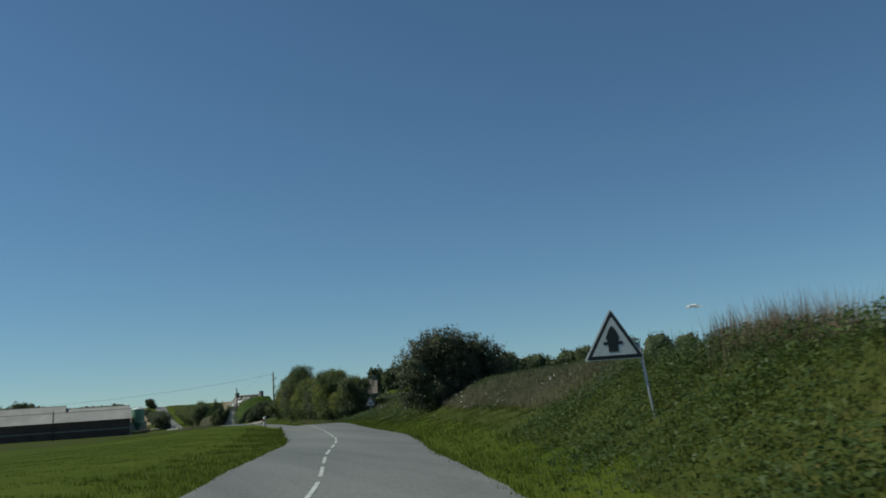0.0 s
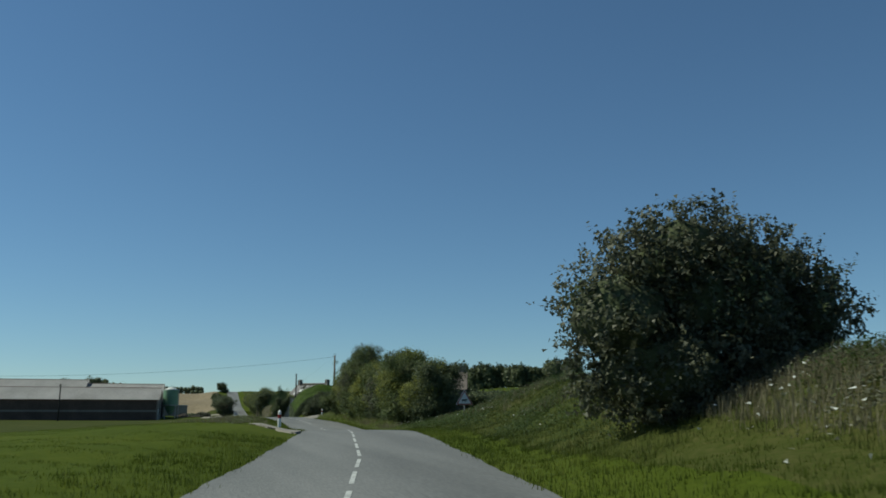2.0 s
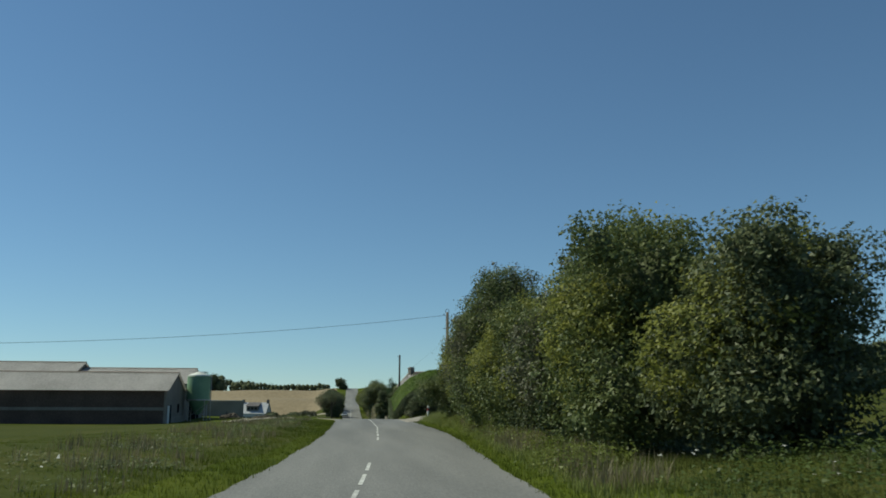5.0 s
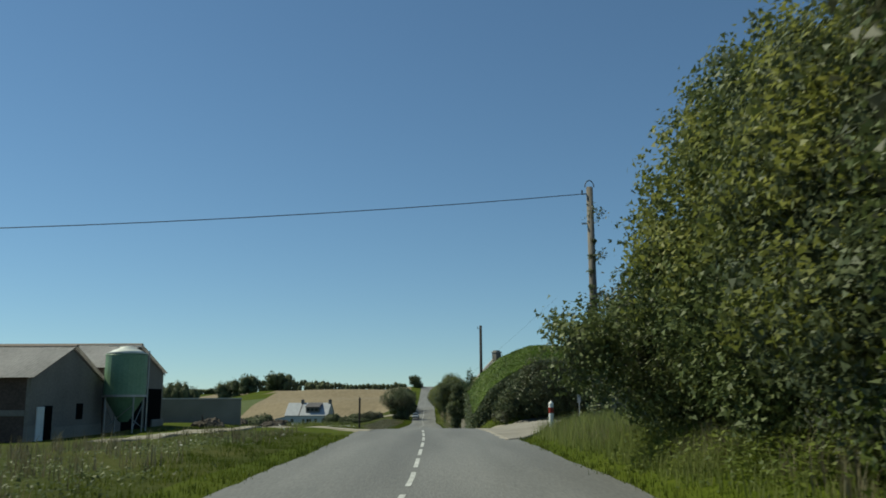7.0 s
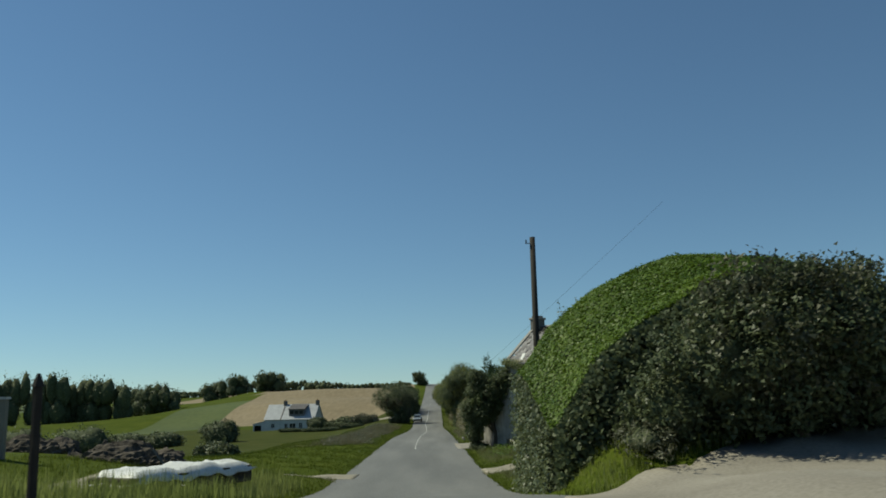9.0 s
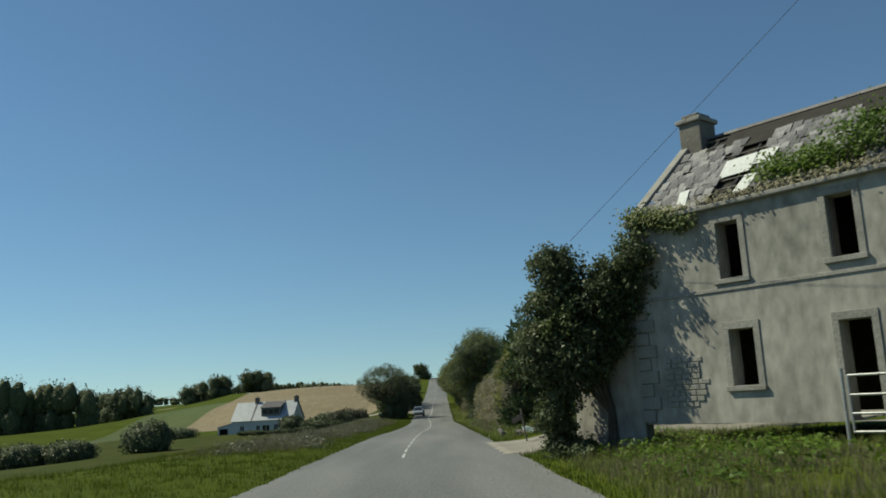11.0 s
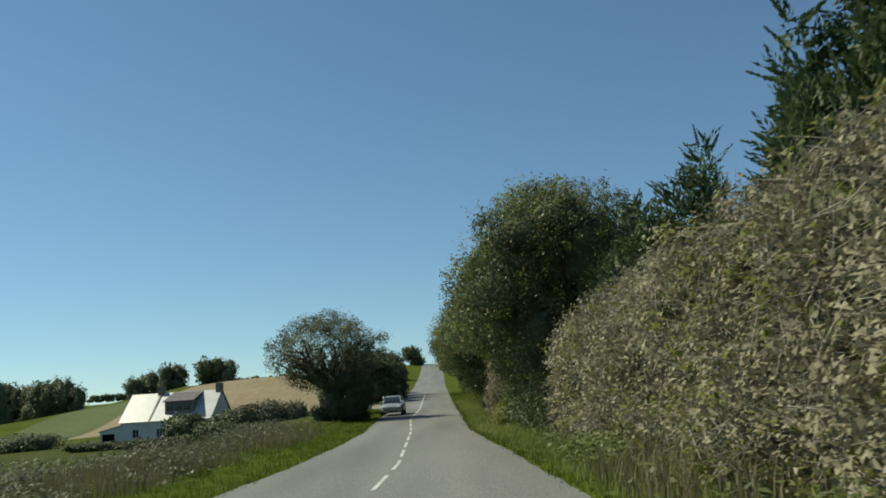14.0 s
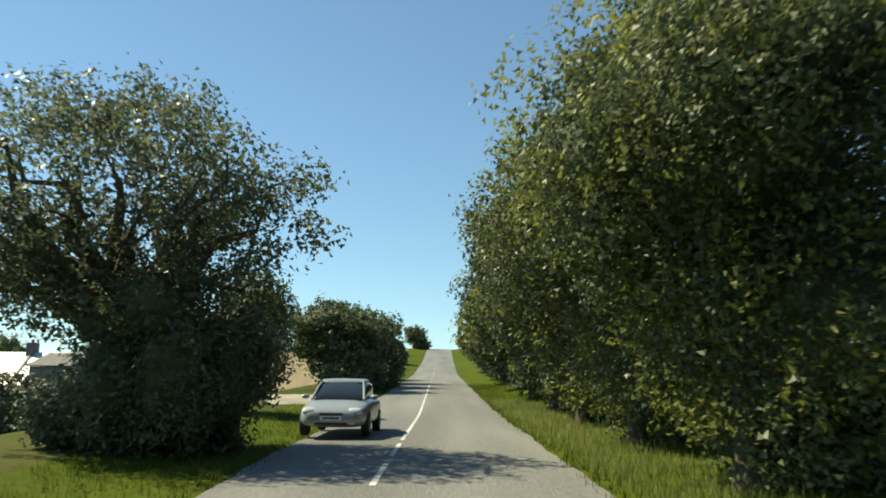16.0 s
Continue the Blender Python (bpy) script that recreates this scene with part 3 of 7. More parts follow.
def blades(name, x, y, height, width, mat, rng, per=5, spread=0.12, bend=0.4):
    """Tufts of bent blades standing on the ground."""
    x, y, h = np.repeat(x, per), np.repeat(y, per), np.repeat(height, per)
    x, y = x + rng.normal(size=len(x)) * spread, y + rng.normal(size=len(x)) * spread
    keep = ~on_pad(x, y, 0.05)
    x, y, h = x[keep], y[keep], h[keep]
    z = ground_z(x, y) - 0.02
    h = h * (0.55 + 0.6 * rng.random(len(x)))
    a = rng.random(len(x)) * 2 * np.pi
    side = np.stack([np.cos(a), np.sin(a), np.zeros(len(x))], 1) * width * 0.5
    lean = np.stack([-np.sin(a), np.cos(a), np.zeros(len(x))], 1) * (h * bend * (rng.random(len(x)) - 0.3))[:, None]
    p = np.stack([x, y, z], 1)
    mid = p + lean * 0.3 + np.stack([0 * h, 0 * h, h * 0.55], 1)
    tip = p + lean + np.stack([0 * h, 0 * h, h], 1)
    if height.max() < 0.37:
        co = np.stack([p - side, p + side, tip], 1).reshape(-1, 3)
        me_faces = np.arange(len(co)).reshape(-1, 3)
    else:
        co = np.stack([p - side, p + side, mid + side * 0.7, mid - side * 0.7, tip], 1).reshape(-1, 3)
        k = np.arange(len(x)) * 5
        me_faces = np.concatenate([np.stack([k, k + 1, k + 2], 1), np.stack([k, k + 2, k + 3], 1), np.stack([k + 3, k + 2, k + 4], 1)])
    return array_mesh(name, co, me_faces, mat, None, tris=True)

# ---- ground, road, drives ----
def build_ground():
    d = np.concatenate([-np.geomspace(14, 1900, 46)[::-1], np.arange(-13, 13.01, 0.65), np.geomspace(14, 1900, 46)])
    y = np.concatenate([np.arange(-190, -20, 12), np.arange(-20, 420, 1.6), np.arange(420, 700, 5), np.geomspace(702, 3400, 40)])
    dd, yy = np.meshgrid(d, y)
    base = dd
    wide = np.where(np.abs(dd) < 4, np.minimum(np.abs(dd) / 3.2, 1), np.clip((13 - np.abs(dd)) / 9, 0, 1))
    dd = dd + np.sign(dd) * wide * (road_edge(yy, dd) - 3.575)
    xx = road_x(yy) + dd
    zz = ground_z(xx, yy) - np.where(np.abs(base) < 3.4, 0.12, 0.0) - 0.08 * on_pad(xx, yy, 0.25)
    n, m = len(y), len(d)
    k = np.arange(n * m).reshape(n, m)
    q = np.stack([k[:-1, :-1], k[:-1, 1:], k[1:, 1:], k[1:, :-1]], -1).reshape(-1, 4)
    ob = array_mesh("ground", np.stack([xx, yy, zz], -1).reshape(-1, 3), q, M["grass"], smooth=True)
    me = ob.data
    for key in ("rough_grass", "wheat", "far_green"):
        me.materials.append(M[key])
    cx = np.array([xx[:-1, :-1].ravel() + 0, yy[:-1, :-1].ravel()]).T
    dq = dd[:-1, :-1].ravel()
    kind = np.zeros(len(q), np.int32)
    x, yv = cx[:, 0], cx[:, 1]
    kind[(dq > 5.0) & (yv < 168)] = 1
    kind[(dq > 5.5) & (yv > 290)] = 1
    kind[(dq < -6.2) & (yv > 262) & (yv < 420)] = 1
    kind[(dq < -5) & (yv > 95) & (yv < 180)] = 1
    kind[(x < -6) & (x > -48) & (yv > 415) & (yv < 640)] = 2
    kind[(x <= -48) & (x > -78) & (yv > 430) & (yv < 640)] = 2
    kind[(x <= -78) & (x > -100) & (yv > 400) & (yv < 520)] = 3
    kind[(x < -120) & (yv > 300) & (yv < 430)] = 3
    kind[(x < -10) & (x > -200) & (yv >= 640)] = 2
    kind[(x < -250) & (yv >= 560)] = 3
    kind[(x > 30) & (yv > 420)] = 2
    me.polygons.foreach_set("material_index", kind)
    tagged(ob, "grassy roadside land with stubble fields beyond", "ground", kind="structure")


build_ground()


def strip(name, y0, y1, step, offs, mat, lift, label, category, crown_h=0.0, ragged=0.0, kind="structure"):
    ys = np.arange(y0, y1 + 0.01, step)
    offs = np.array(offs)
    dd, yy = np.meshgrid(offs, ys)
    edge = (dd == offs.min()) | (dd == offs.max())
    dd = dd * road_edge(yy, dd)
    dd = dd + edge * np.sign(dd) * ragged * (np.sin(yy * 2.3) * 0.5 + np.sin(yy * 0.61 + np.sign(dd)) * 0.6)
    xx = road_x(yy) + dd
    zz = road_z(yy) + lift + np.maximum(crown_h * (1 - (dd / 3.5) ** 2), 0.012)
    n, m = dd.shape
    k = np.arange(n * m).reshape(n, m)
    q = np.stack([k[:-1, :-1], k[:-1, 1:], k[1:, 1:], k[1:, :-1]], -1).reshape(-1, 4)
    ob = array_mesh(name, np.stack([xx, yy, zz], -1).reshape(-1, 3), q, mat, smooth=True)
    return tagged(ob, label, category, kind=kind)


strip("road", -60, 600, 1.0, np.linspace(-1, 1, 15), M["asphalt"], 0.0, "grey worn asphalt country road", "road", 0.05, 0.07)


def dash(y0, y1):
    ys = np.linspace(y0, y1, max(2, int((y1 - y0) / 0.75) + 1))
    vs, fs = [], []
    for y in ys:
        x = float(road_x(y)) + float(np.interp(y, *MARK))
        z = float(road_z(y)) + 0.05 + 0.006
        vs += [(x - 0.05, y, z), (x + 0.05, y, z)]
    for k in range(len(ys) - 1):
        fs.append((2 * k, 2 * k + 1, 2 * k + 3, 2 * k + 2))
    ob = link_mesh("road_mark", vs, fs, M["road_paint"])
    return tagged(ob, "white painted centre line dash on asphalt", "road marking", "centre line dashes")


def pad(name, pts, mat, label, lift=0.03, category="driveway", sub=24):
    """A flat patch laid on the ground, from four corners."""
    a, b, c, e = [np.array(p, float) for p in pts]
    u, v = np.meshgrid(np.linspace(0, 1, sub * 2), np.linspace(0, 1, sub))
    p = (a * (1 - u)[..., None] + b * u[..., None]) * (1 - v)[..., None] + (e * (1 - u)[..., None] + c * u[..., None]) * v[..., None]
    x, y = p[..., 0], p[..., 1]
    x = x + 0.12 * np.sin(y * 3.1) * ((u == 0) | (u == 1))
    y = y + 0.15 * np.sin(x * 2.7) * ((v == 0) | (v == 1))
    z = np.maximum(ground_z(x, y), np.where(np.abs(x - road_x(y)) < 3.6, road_z(y) + 0.0, -99)) + lift
    x, y, z = np.pad(x, 1, mode="edge"), np.pad(y, 1, mode="edge"), np.pad(z, 1, mode="edge")
    z[0], z[-1], z[:, 0], z[:, -1] = z[0] - 0.2, z[-1] - 0.2, z[:, 0] - 0.2, z[:, -1] - 0.2
    n, m = x.shape
    k = np.arange(n * m).reshape(n, m)
    q = np.stack([k[:-1, :-1], k[:-1, 1:], k[1:, 1:], k[1:, :-1]], -1).reshape(-1, 4)
    ob = array_mesh(name, np.stack([x, y, z], -1).reshape(-1, 3), q, mat, smooth=True)
    return tagged(ob, label, category, kind="structure")


pad("driveway", PADS["farm_entrance"], M["concrete"], "pale worn concrete farm entrance")
pad("driveway", PADS["yard"], M["gravel"], "pale dusty farmyard entrance")
pad("driveway", PADS["yard_spur"], M["gravel"], "pale dusty spur joining the farmyard to the road")
pad("driveway", PADS["side_lane"], M["concrete"], "pale grey side lane joining the road")
pad("driveway", PADS["house_entrance"], M["concrete"], "pale dusty entrance beside the stone house")
pad("driveway", PADS["ruin_track"], M["gravel"], "bare earth track in front of the ruin")
pad("driveway", PADS["oak_lane"], M["gravel"], "pale lane entrance beside the oak")
pad("driveway", PADS["verge_strip"], M["gravel"], "bare gravel strip in the verge")


# ---- signs, posts, poles ----
def triangle(side, r, k=5):
    """Outline of a triangle with rounded corners, standing on its base, centred on x."""
    h = side * math.sqrt(3) / 2
    cs = [(-side / 2 + r * math.sqrt(3), r), (side / 2 - r * math.sqrt(3), r), (0, h - 2 * r)]
    pts = []
    for (x, z), a0 in zip(cs, (150, 270, 30)):
        for i in range(k):
            a = radians(a0 + 120 * i / (k - 1))
            pts.append((x + r * math.cos(a), z + r * math.sin(a)))
    return pts


def shifted(outline, dz, s=1.0):
    return [(u * s, z * s + dz) for u, z in outline]


def slab(outline, y0, thick):
    bm = prism(outline, thick)
    bmesh.ops.translate(bm, verts=bm.verts, vec=(0, y0, 0))
    return bm


def warning_sign(x, y, zb, turn, side, symbol, label, lean=0.0, foot=0.0, head=0.0):
    g = thing("road_sign", x, y, gz(x, y), turn, label, "road sign")
    g.matrix_basis = pose(x, y, gz(x, y), 0, lean, turn)
    b = zb - gz(x, y)
    h = side * math.sqrt(3) / 2
    part("pole", rodded((foot, 0.105, -0.3), (head, 0.105, b + h * (0.75 if not head else 0.3)), 0.03, seg=12), M["galv"], g, smooth=True)
    part("plate", slab(shifted(triangle(side, 0.025), b), 0.0, 0.07), M["white_paint"], g, "deep white box edge")
    part("border", slab([(u + 0.012, z) for u, z in shifted(triangle(side * 0.945, 0.022), b + 0.012)], -0.006, 0.007), M["sign_red"] if symbol == "cow" else M["sign_black"], g, "dark sign border")
    part("face", slab([(u + 0.012, z) for u, z in shifted(triangle(side * 0.75, 0.012), b + side * 0.072)], -0.011, 0.006), M["sign_face"], g, "white sign face")
    m = b + side * 0.13
    if symbol == "arrow":
        w = side * 0.075
        pts = [(-w * 1.05, m), (w * 1.05, m), (w * 1.1, m + side * 0.14), (w * 1.5, m + side * 0.24), (w * 0.7, m + side * 0.38), (0, m + side * 0.44), (-w * 0.7, m + side * 0.38), (-w * 1.5, m + side * 0.24), (-w * 1.1, m + side * 0.14)]
        part("arrow", slab(pts, -0.016, 0.006), M["sign_black"], g, "black upright arrow")
        part("crossbar", boxed(-side * 0.16, -0.0165, m + side * 0.12, side * 0.16, -0.011, m + side * 0.17), M["sign_black"], g, "black crossing bar")
    else:
        s = side
        body = [(-0.15, 0.13), (-0.14, 0.06), (-0.13, 0.0), (-0.105, 0.0), (-0.1, 0.055), (0.05, 0.06), (0.06, 0.0), (0.085, 0.0), (0.09, 0.07), (0.12, 0.1), (0.17, 0.09), (0.18, 0.12), (0.14, 0.165), (0.1, 0.155), (-0.12, 0.15)]
        part("symbol", slab([(u * s, m + 0.04 + z * s) for u, z in body], -0.016, 0.006), M["sign_black"], g, "black four-legged symbol")
    for k in (0.2, 0.5):
        part("clamp", boxed(head * 0.9 - 0.06, 0.072, b + h * k * (0.4 if head else 1), head * 0.9 + 0.06, 0.14, b + h * k * (0.4 if head else 1) + 0.03), M["galv"], g)
    return g


warning_sign(-14.0, 14.75, 3.885, -29, 1.18, "arrow", "triangular junction warning sign on a leaning grey pole in the bank", 0, 0.78, 0.5)
warning_sign(3.3, 91.8, 2.75, -17, 1.15, "cow", "triangular cattle warning sign on a grey pole in tall grass")


def marker_post(x, y, top, label):
    z0 = gz(x, y)
    g = thing("marker_post", x, y, z0, 0, label, "marker post", "red and white marker posts")
    h = top - z0
    part("shaft", rodded((0, 0, -0.2), (0, 0, h - 0.1), 0.1, 0.095, 16), M["white_paint"], g, smooth=False)
    part("cap", rodded((0, 0, h - 0.1), (0, 0, h), 0.095, 0.02, 16), M["white_paint"], g)
    bm = bmesh.new()
    rod(bm, (0, 0, h - 0.48), (0, 0, h - 0.26), 0.101, 0.101, 16)
    part("band", bm, M["red_band"], g, "dark red band")
    return g


marker_post(4.76, 172.4, 1.66, "white round marker post with a dark red band in grass")
marker_post(-8.87, 89.4, 2.42, "white marker post with a dark red band on the verge")
for px, py in ((-3.9, 372.0),):
    marker_post(px, py, gz(px, py) + 1.0, "white marker post beside the lane entrance")


def pole(x, y, top, r, mat, label, cap=False, lean=0.0):
    z0 = gz(x, y)
    g = thing("utility_pole", x, y, z0, 0, label, "utility pole")
    g.matrix_basis = pose(x, y, z0, 0, lean, 0)
    h = top - z0
    part("shaft", rodded((0, 0, -0.5), (0, 0, h), r * 1.15, r * 0.85, 14), mat, g, smooth=True)
    bm = bmesh.new()
    rod(bm, (-r * 0.8, 0, h - 0.28), (-r * 2.0, 0, h - 0.28), 0.018)
    rod(bm, (-r * 2.0, 0, h - 0.3), (-r * 2.0, 0, h - 0.12), 0.035, 0.03)
    part("insulator", bm, M["plastic"], g)
    if cap:
        bm = bmesh.new()
        n = 10
        for k in range(n):
            a, b = math.pi * k / n, math.pi * (k + 1) / n
            rod(bm, (r * 1.2 * math.cos(a), 0, h + 0.28 * math.sin(a)), (r * 1.2 * math.cos(b), 0, h + 0.28 * math.sin(b)), 0.02, 0.02, 6)
        part("cable_loop", bm, M["wire"], g)
        part("bracket", boxed(-r * 2.4, -0.03, h - 1.5, -r, 0.03, h - 1.44), M["galv"], g)
    return g


def cable(a, b, sag, r, label):
    a, b = Vector(a), Vector(b)
    cu = bpy.data.curves.new("overhead_cable", "CURVE")
    cu.dimensions, cu.bevel_depth, cu.bevel_resolution = "3D", r, 1
    sp = cu.splines.new("POLY")
    n = 28
    sp.points.add(n)
    for k in range(n + 1):
        t = k / n
        p = a.lerp(b, t) - Vector((0, 0, sag * 4 * t * (1 - t)))
        sp.points[k].co = (*p, 1)
    cu.materials.append(M["wire"])
    return tagged(new("overhead_cable", cu), label, "cable")


pole(6.3, 170.9, 10.0, 0.15, M["pole_wood"], "tall weathered wooden utility pole above the hedge", True)
pole(5.1, 216.7, 8.45, 0.14, M["pole_dark"], "dark tarred wooden utility pole behind the hedge")
pole(9.6, 260.0, 4.2, 0.11, M["pole_dark"], "dark wooden utility pole beside the stone gable")
pole(-66, 152, 6.6, 0.14, M["pole_wood"], "weathered wooden utility pole beyond the barns")
pole(-41.5, 160, 5.6, 0.12, M["pole_dark"], "thin dark pole in the field before the barns")
pole(-34.0, 176, 5.2, 0.1, M["pole_dark"], "thin dark pole close to the barn wall")
cable((6.3, 170.9, 9.75), (-66, 152, 6.35), 1.9, 0.016, "black overhead cable sagging across the road")
cable((14.0, 226.8, 12.3), (4.75, 247.5, 3.8), 0.05, 0.006, "thin black cable running over the ruin into the ivy")


# ---- barns and silo ----
def gable_barn(x_front, y_mid, half, length, z0, eave, ridge, wall, gable_mat, label, door=True, open_side=False):
    """A barn whose ridge runs along x, its gable end towards the road."""
    g = thing("barn", x_front, y_mid, z0, 0, label, "barn")
    e, r = eave - z0, ridge - z0
    t = 0.2
    part("gable_wall", slab_x([(-half, 0), (half, 0), (half, e), (0, r), (-half, e)], -t, t), gable_mat, g, "plain rendered gable")
    part("gable_wall", slab_x([(-half, 0), (half, 0), (half, e), (0, r), (-half, e)], -length, t), gable_mat, g)
    part("side_wall", boxed(-length + t, -half, 0, -t, -half + t, e - 0.02), wall, g, "dark brick side wall")
    part("side_wall", boxed(-length + t, half - t, 0, -t, half, e - 0.02), wall, g)
    slope = math.atan2(r - e, half)
    for s in (-1, 1):
        bm = bmesh.new()
        n, ov = int(length / 0.18), 0.35
        xs = np.linspace(-length - 0.25, 0.25, n * 2 + 1)
        top, low = [], []
        for k, x in enumerate(xs):
            up = 0.05 + (0.035 if k % 2 else 0.0)
            top.append(bm.verts.new((x, 0, r + up)))
            low.append(bm.verts.new((x, s * (half + ov), e - ov * math.tan(slope) + up)))
        for k in range(len(xs) - 1):
            bm.faces.new((top[k], top[k + 1], low[k + 1], low[k]))
        bmesh.ops.solidify(bm, geom=bm.faces[:], thickness=0.03)
        part("roof_slope", bm, M["fibre_roof"], g, "weathered corrugated fibre cement roof")
    part("ridge_cap", slab_x([(-0.25, r + 0.03), (0, r + 0.14), (0.25, r + 0.03), (0, r + 0.1)], -length - 0.25, length + 0.5), M["rust_roof"], g)
    part("barge_board", slab_x([(-half - 0.3, e - 0.3 * math.tan(slope) - 0.02), (0, r - 0.02), (half + 0.3, e - 0.3 * math.tan(slope) - 0.02), (half + 0.3, e - 0.3 * math.tan(slope) - 0.14), (0, r - 0.15), (-half - 0.3, e - 0.3 * math.tan(slope) - 0.14)], 0.005, 0.04), M["rust_roof"], g)
    return g


def slab_x(outline, x0, thick):
    bm = prism(outline, thick, "x")
    bmesh.ops.translate(bm, verts=bm.verts, vec=(x0, 0, 0))
    return bm


b1 = gable_barn(-20.3, 187.4, 4.9, 42, -0.7, 3.0, 4.8, M["barn_block"], M["barn_render"], "long low farm barn with a grey corrugated roof and rendered gable")
# Openings here are black panels on the wall, shade put into their colour.
part("door_opening", boxed(-0.01, -3.2, 0.1, 0.03, -2.2, 2.2), M["dark_void"], b1, "open doorway, its shaded inside a black panel")
part("door", boxed(0.01, -4.1, 0.1, 0.07, -3.25, 2.15, 0.01), M["white_paint"], b1, "whitish sliding door panel")
part("window", boxed(0.0, 1.0, 1.4, 0.035, 1.9, 2.3), M["dark_void"], b1, "small window opening, its shaded inside a black panel")
part("plinth", boxed(0.0, -4.95, 0, 0.04, -4.15, 1.2), M["concrete"], b1, "pale concrete plinth")
part("plinth", boxed(0.0, -2.15, 0, 0.04, 4.9, 1.05), M["concrete"], b1, "pale concrete plinth")
part("wall_band", boxed(-42, -4.94, 1.7, -0.2, -4.9, 2.0), M["barn_render"], b1, "lighter horizontal band")
b2 = gable_barn(-20.4, 198.9, 6.0, 12.4, -0.9, 3.85, 5.6, M["barn_block"], M["barn_clad"], "taller farm barn with brown clad gable behind the first")
# Black panel on the gable in place of a shaded interior.
part("doorway", boxed(-0.01, -2.8, 0.0, 0.04, 5.6, 3.5), M["dark_void"], b2, "wide open front, the shade behind it a black panel")
part("post", boxed(0.0, 1.2, 0, 0.14, 1.45, 2.9), M["old_wood"], b2)
part("low_wall", boxed(0.045, 3.3, 0, 0.16, 6.0, 1.25), M["concrete"], b2, "pale low block wall")
gable_barn(-33.1, 198.8, 5.7, 36, -0.9, 4.2, 6.25, M["barn_block"], M["barn_clad"], "far barn with a grey roof behind the others")


def lathe(profile, seg=28):
    bm = bmesh.new()
    rings = []
    for r, z in profile:
        rings.append([bm.verts.new((r * math.cos(2 * math.pi * k / seg), r * math.sin(2 * math.pi * k / seg), z)) for k in range(seg)])
    for a, b in zip(rings, rings[1:]):
        for k in range(seg):
            bm.faces.new((a[k], a[(k + 1) % seg], b[(k + 1) % seg], b[k]))
    bm.faces.new(rings[0])
    bm.faces.new(rings[-1])
    return bm


def feed_silo(x, y, z0, label):
    g = thing("feed_silo", x, y, z0, 0, label, "silo")
    part("body", lathe([(1.22, 2.5), (1.27, 2.52), (1.25, 3.2), (1.24, 5.0), (1.27, 5.02), (1.2, 5.1)]), M["silo_green"], g, smooth=False)
    part("hopper", lathe([(0.22, 0.95), (0.3, 1.0), (1.2, 2.52)]), M["silo_green"], g, "pale green cone outlet")
    part("lid", lathe([(1.25, 5.1), (0.9, 5.3), (0.45, 5.48), (0.4, 5.55), (0.05, 5.6)]), M["silo_top"], g, "off-white domed lid", smooth=True)
    part("band", lathe([(1.26, 2.46), (1.33, 2.46), (1.33, 2.6), (1.26, 2.6)]), M["galv"], g)
    for k in range(4):
        a = math.pi / 4 + k * math.pi / 2
        part("leg", rodded((1.2 * math.cos(a), 1.2 * math.sin(a), -0.1), (1.2 * math.cos(a), 1.2 * math.sin(a), 2.5), 0.05), M["galv"], g)
        b = a + math.pi / 2
        part("brace", rodded((1.2 * math.cos(a), 1.2 * math.sin(a), 0.6), (1.2 * math.cos(b), 1.2 * math.sin(b), 2.0), 0.025), M["galv"], g)
    part("filler_pipe", rodded((1.32, 0.2, 0.4), (1.32, 0.2, 5.3), 0.05), M["galv"], g)
    part("top_bar", rodded((-1.2, 0.1, 5.62), (0.9, 0.5, 5.58), 0.035), M["galv"], g)
    return g


feed_silo(-18.75, 191.8, -0.5, "pale green feed silo with off-white lid beside the barns")
wl = thing("yard_wall", -21.5, 214, gz(-21.5, 214), 0, "long pale concrete yard wall with a thin cap", "wall")
part("wall", boxed(-10, 0, -0.6, 5.2, 0.25, 2.0), M["concrete"], wl)
part("cap", boxed(-10.05, -0.06, 2.003, 5.25, 0.31, 2.1), M["fibre_roof"], wl)


def heap(name, x, y, rx, ry, h, label, category, seed, boards=10):
    """A ragged mound with boards and scrap sticking out."""
    rng = np.random.default_rng(seed)
    g = thing(name, x, y, gz(x, y), 0, label, category)
    bm = bmesh.new()
    bmesh.ops.create_icosphere(bm, subdivisions=5, radius=1)
    for v in bm.verts:
        p = Vector((v.co.x * rx, v.co.y * ry, 0))
        k = 1 + 0.5 * noise.noise(p * 0.9 + Vector((seed, 0, 0))) + 0.25 * noise.noise(v.co * 6 + Vector((0, seed, 0)))
        q = 0.12 * noise.noise(Vector((v.co.x * rx * 5, v.co.y * ry * 5, v.co.z * h * 5)))
        v.co = Vector((v.co.x * rx * (1 + q), v.co.y * ry * (1 + q), max(-0.2, v.co.z * h * k + q)))
    part("mound", bm, M["rubble"], g)
    for k in range(boards):
        u, w = rng.normal(size=2) * 0.4
        ob = part("board", boxed(-0.07, -0.015, -0.5, 0.07, 0.015, 0.5 + 0.4 * rng.random()), M["old_wood"], g)
        ob.matrix_basis = pose(u * rx, w * ry, h * 0.55 * max(0.2, 1 - u * u - w * w), rng.normal() * 50, rng.normal() * 50, rng.random() * 180)
    return g


heap("debris_heap", -14.5, 222, 3.0, 1.5, 0.9, "dark heap of earth and scrap in the yard", "debris", 3)
heap("debris_heap", -20.0, 225, 2.2, 1.2, 0.8, "dark heap of scrap in the yard", "debris", 4, 6)
heap("debris_heap", -17.0, 205.5, 1.3, 1.0, 0.6, "small heap of scrap beside the barn", "debris", 5, 5)


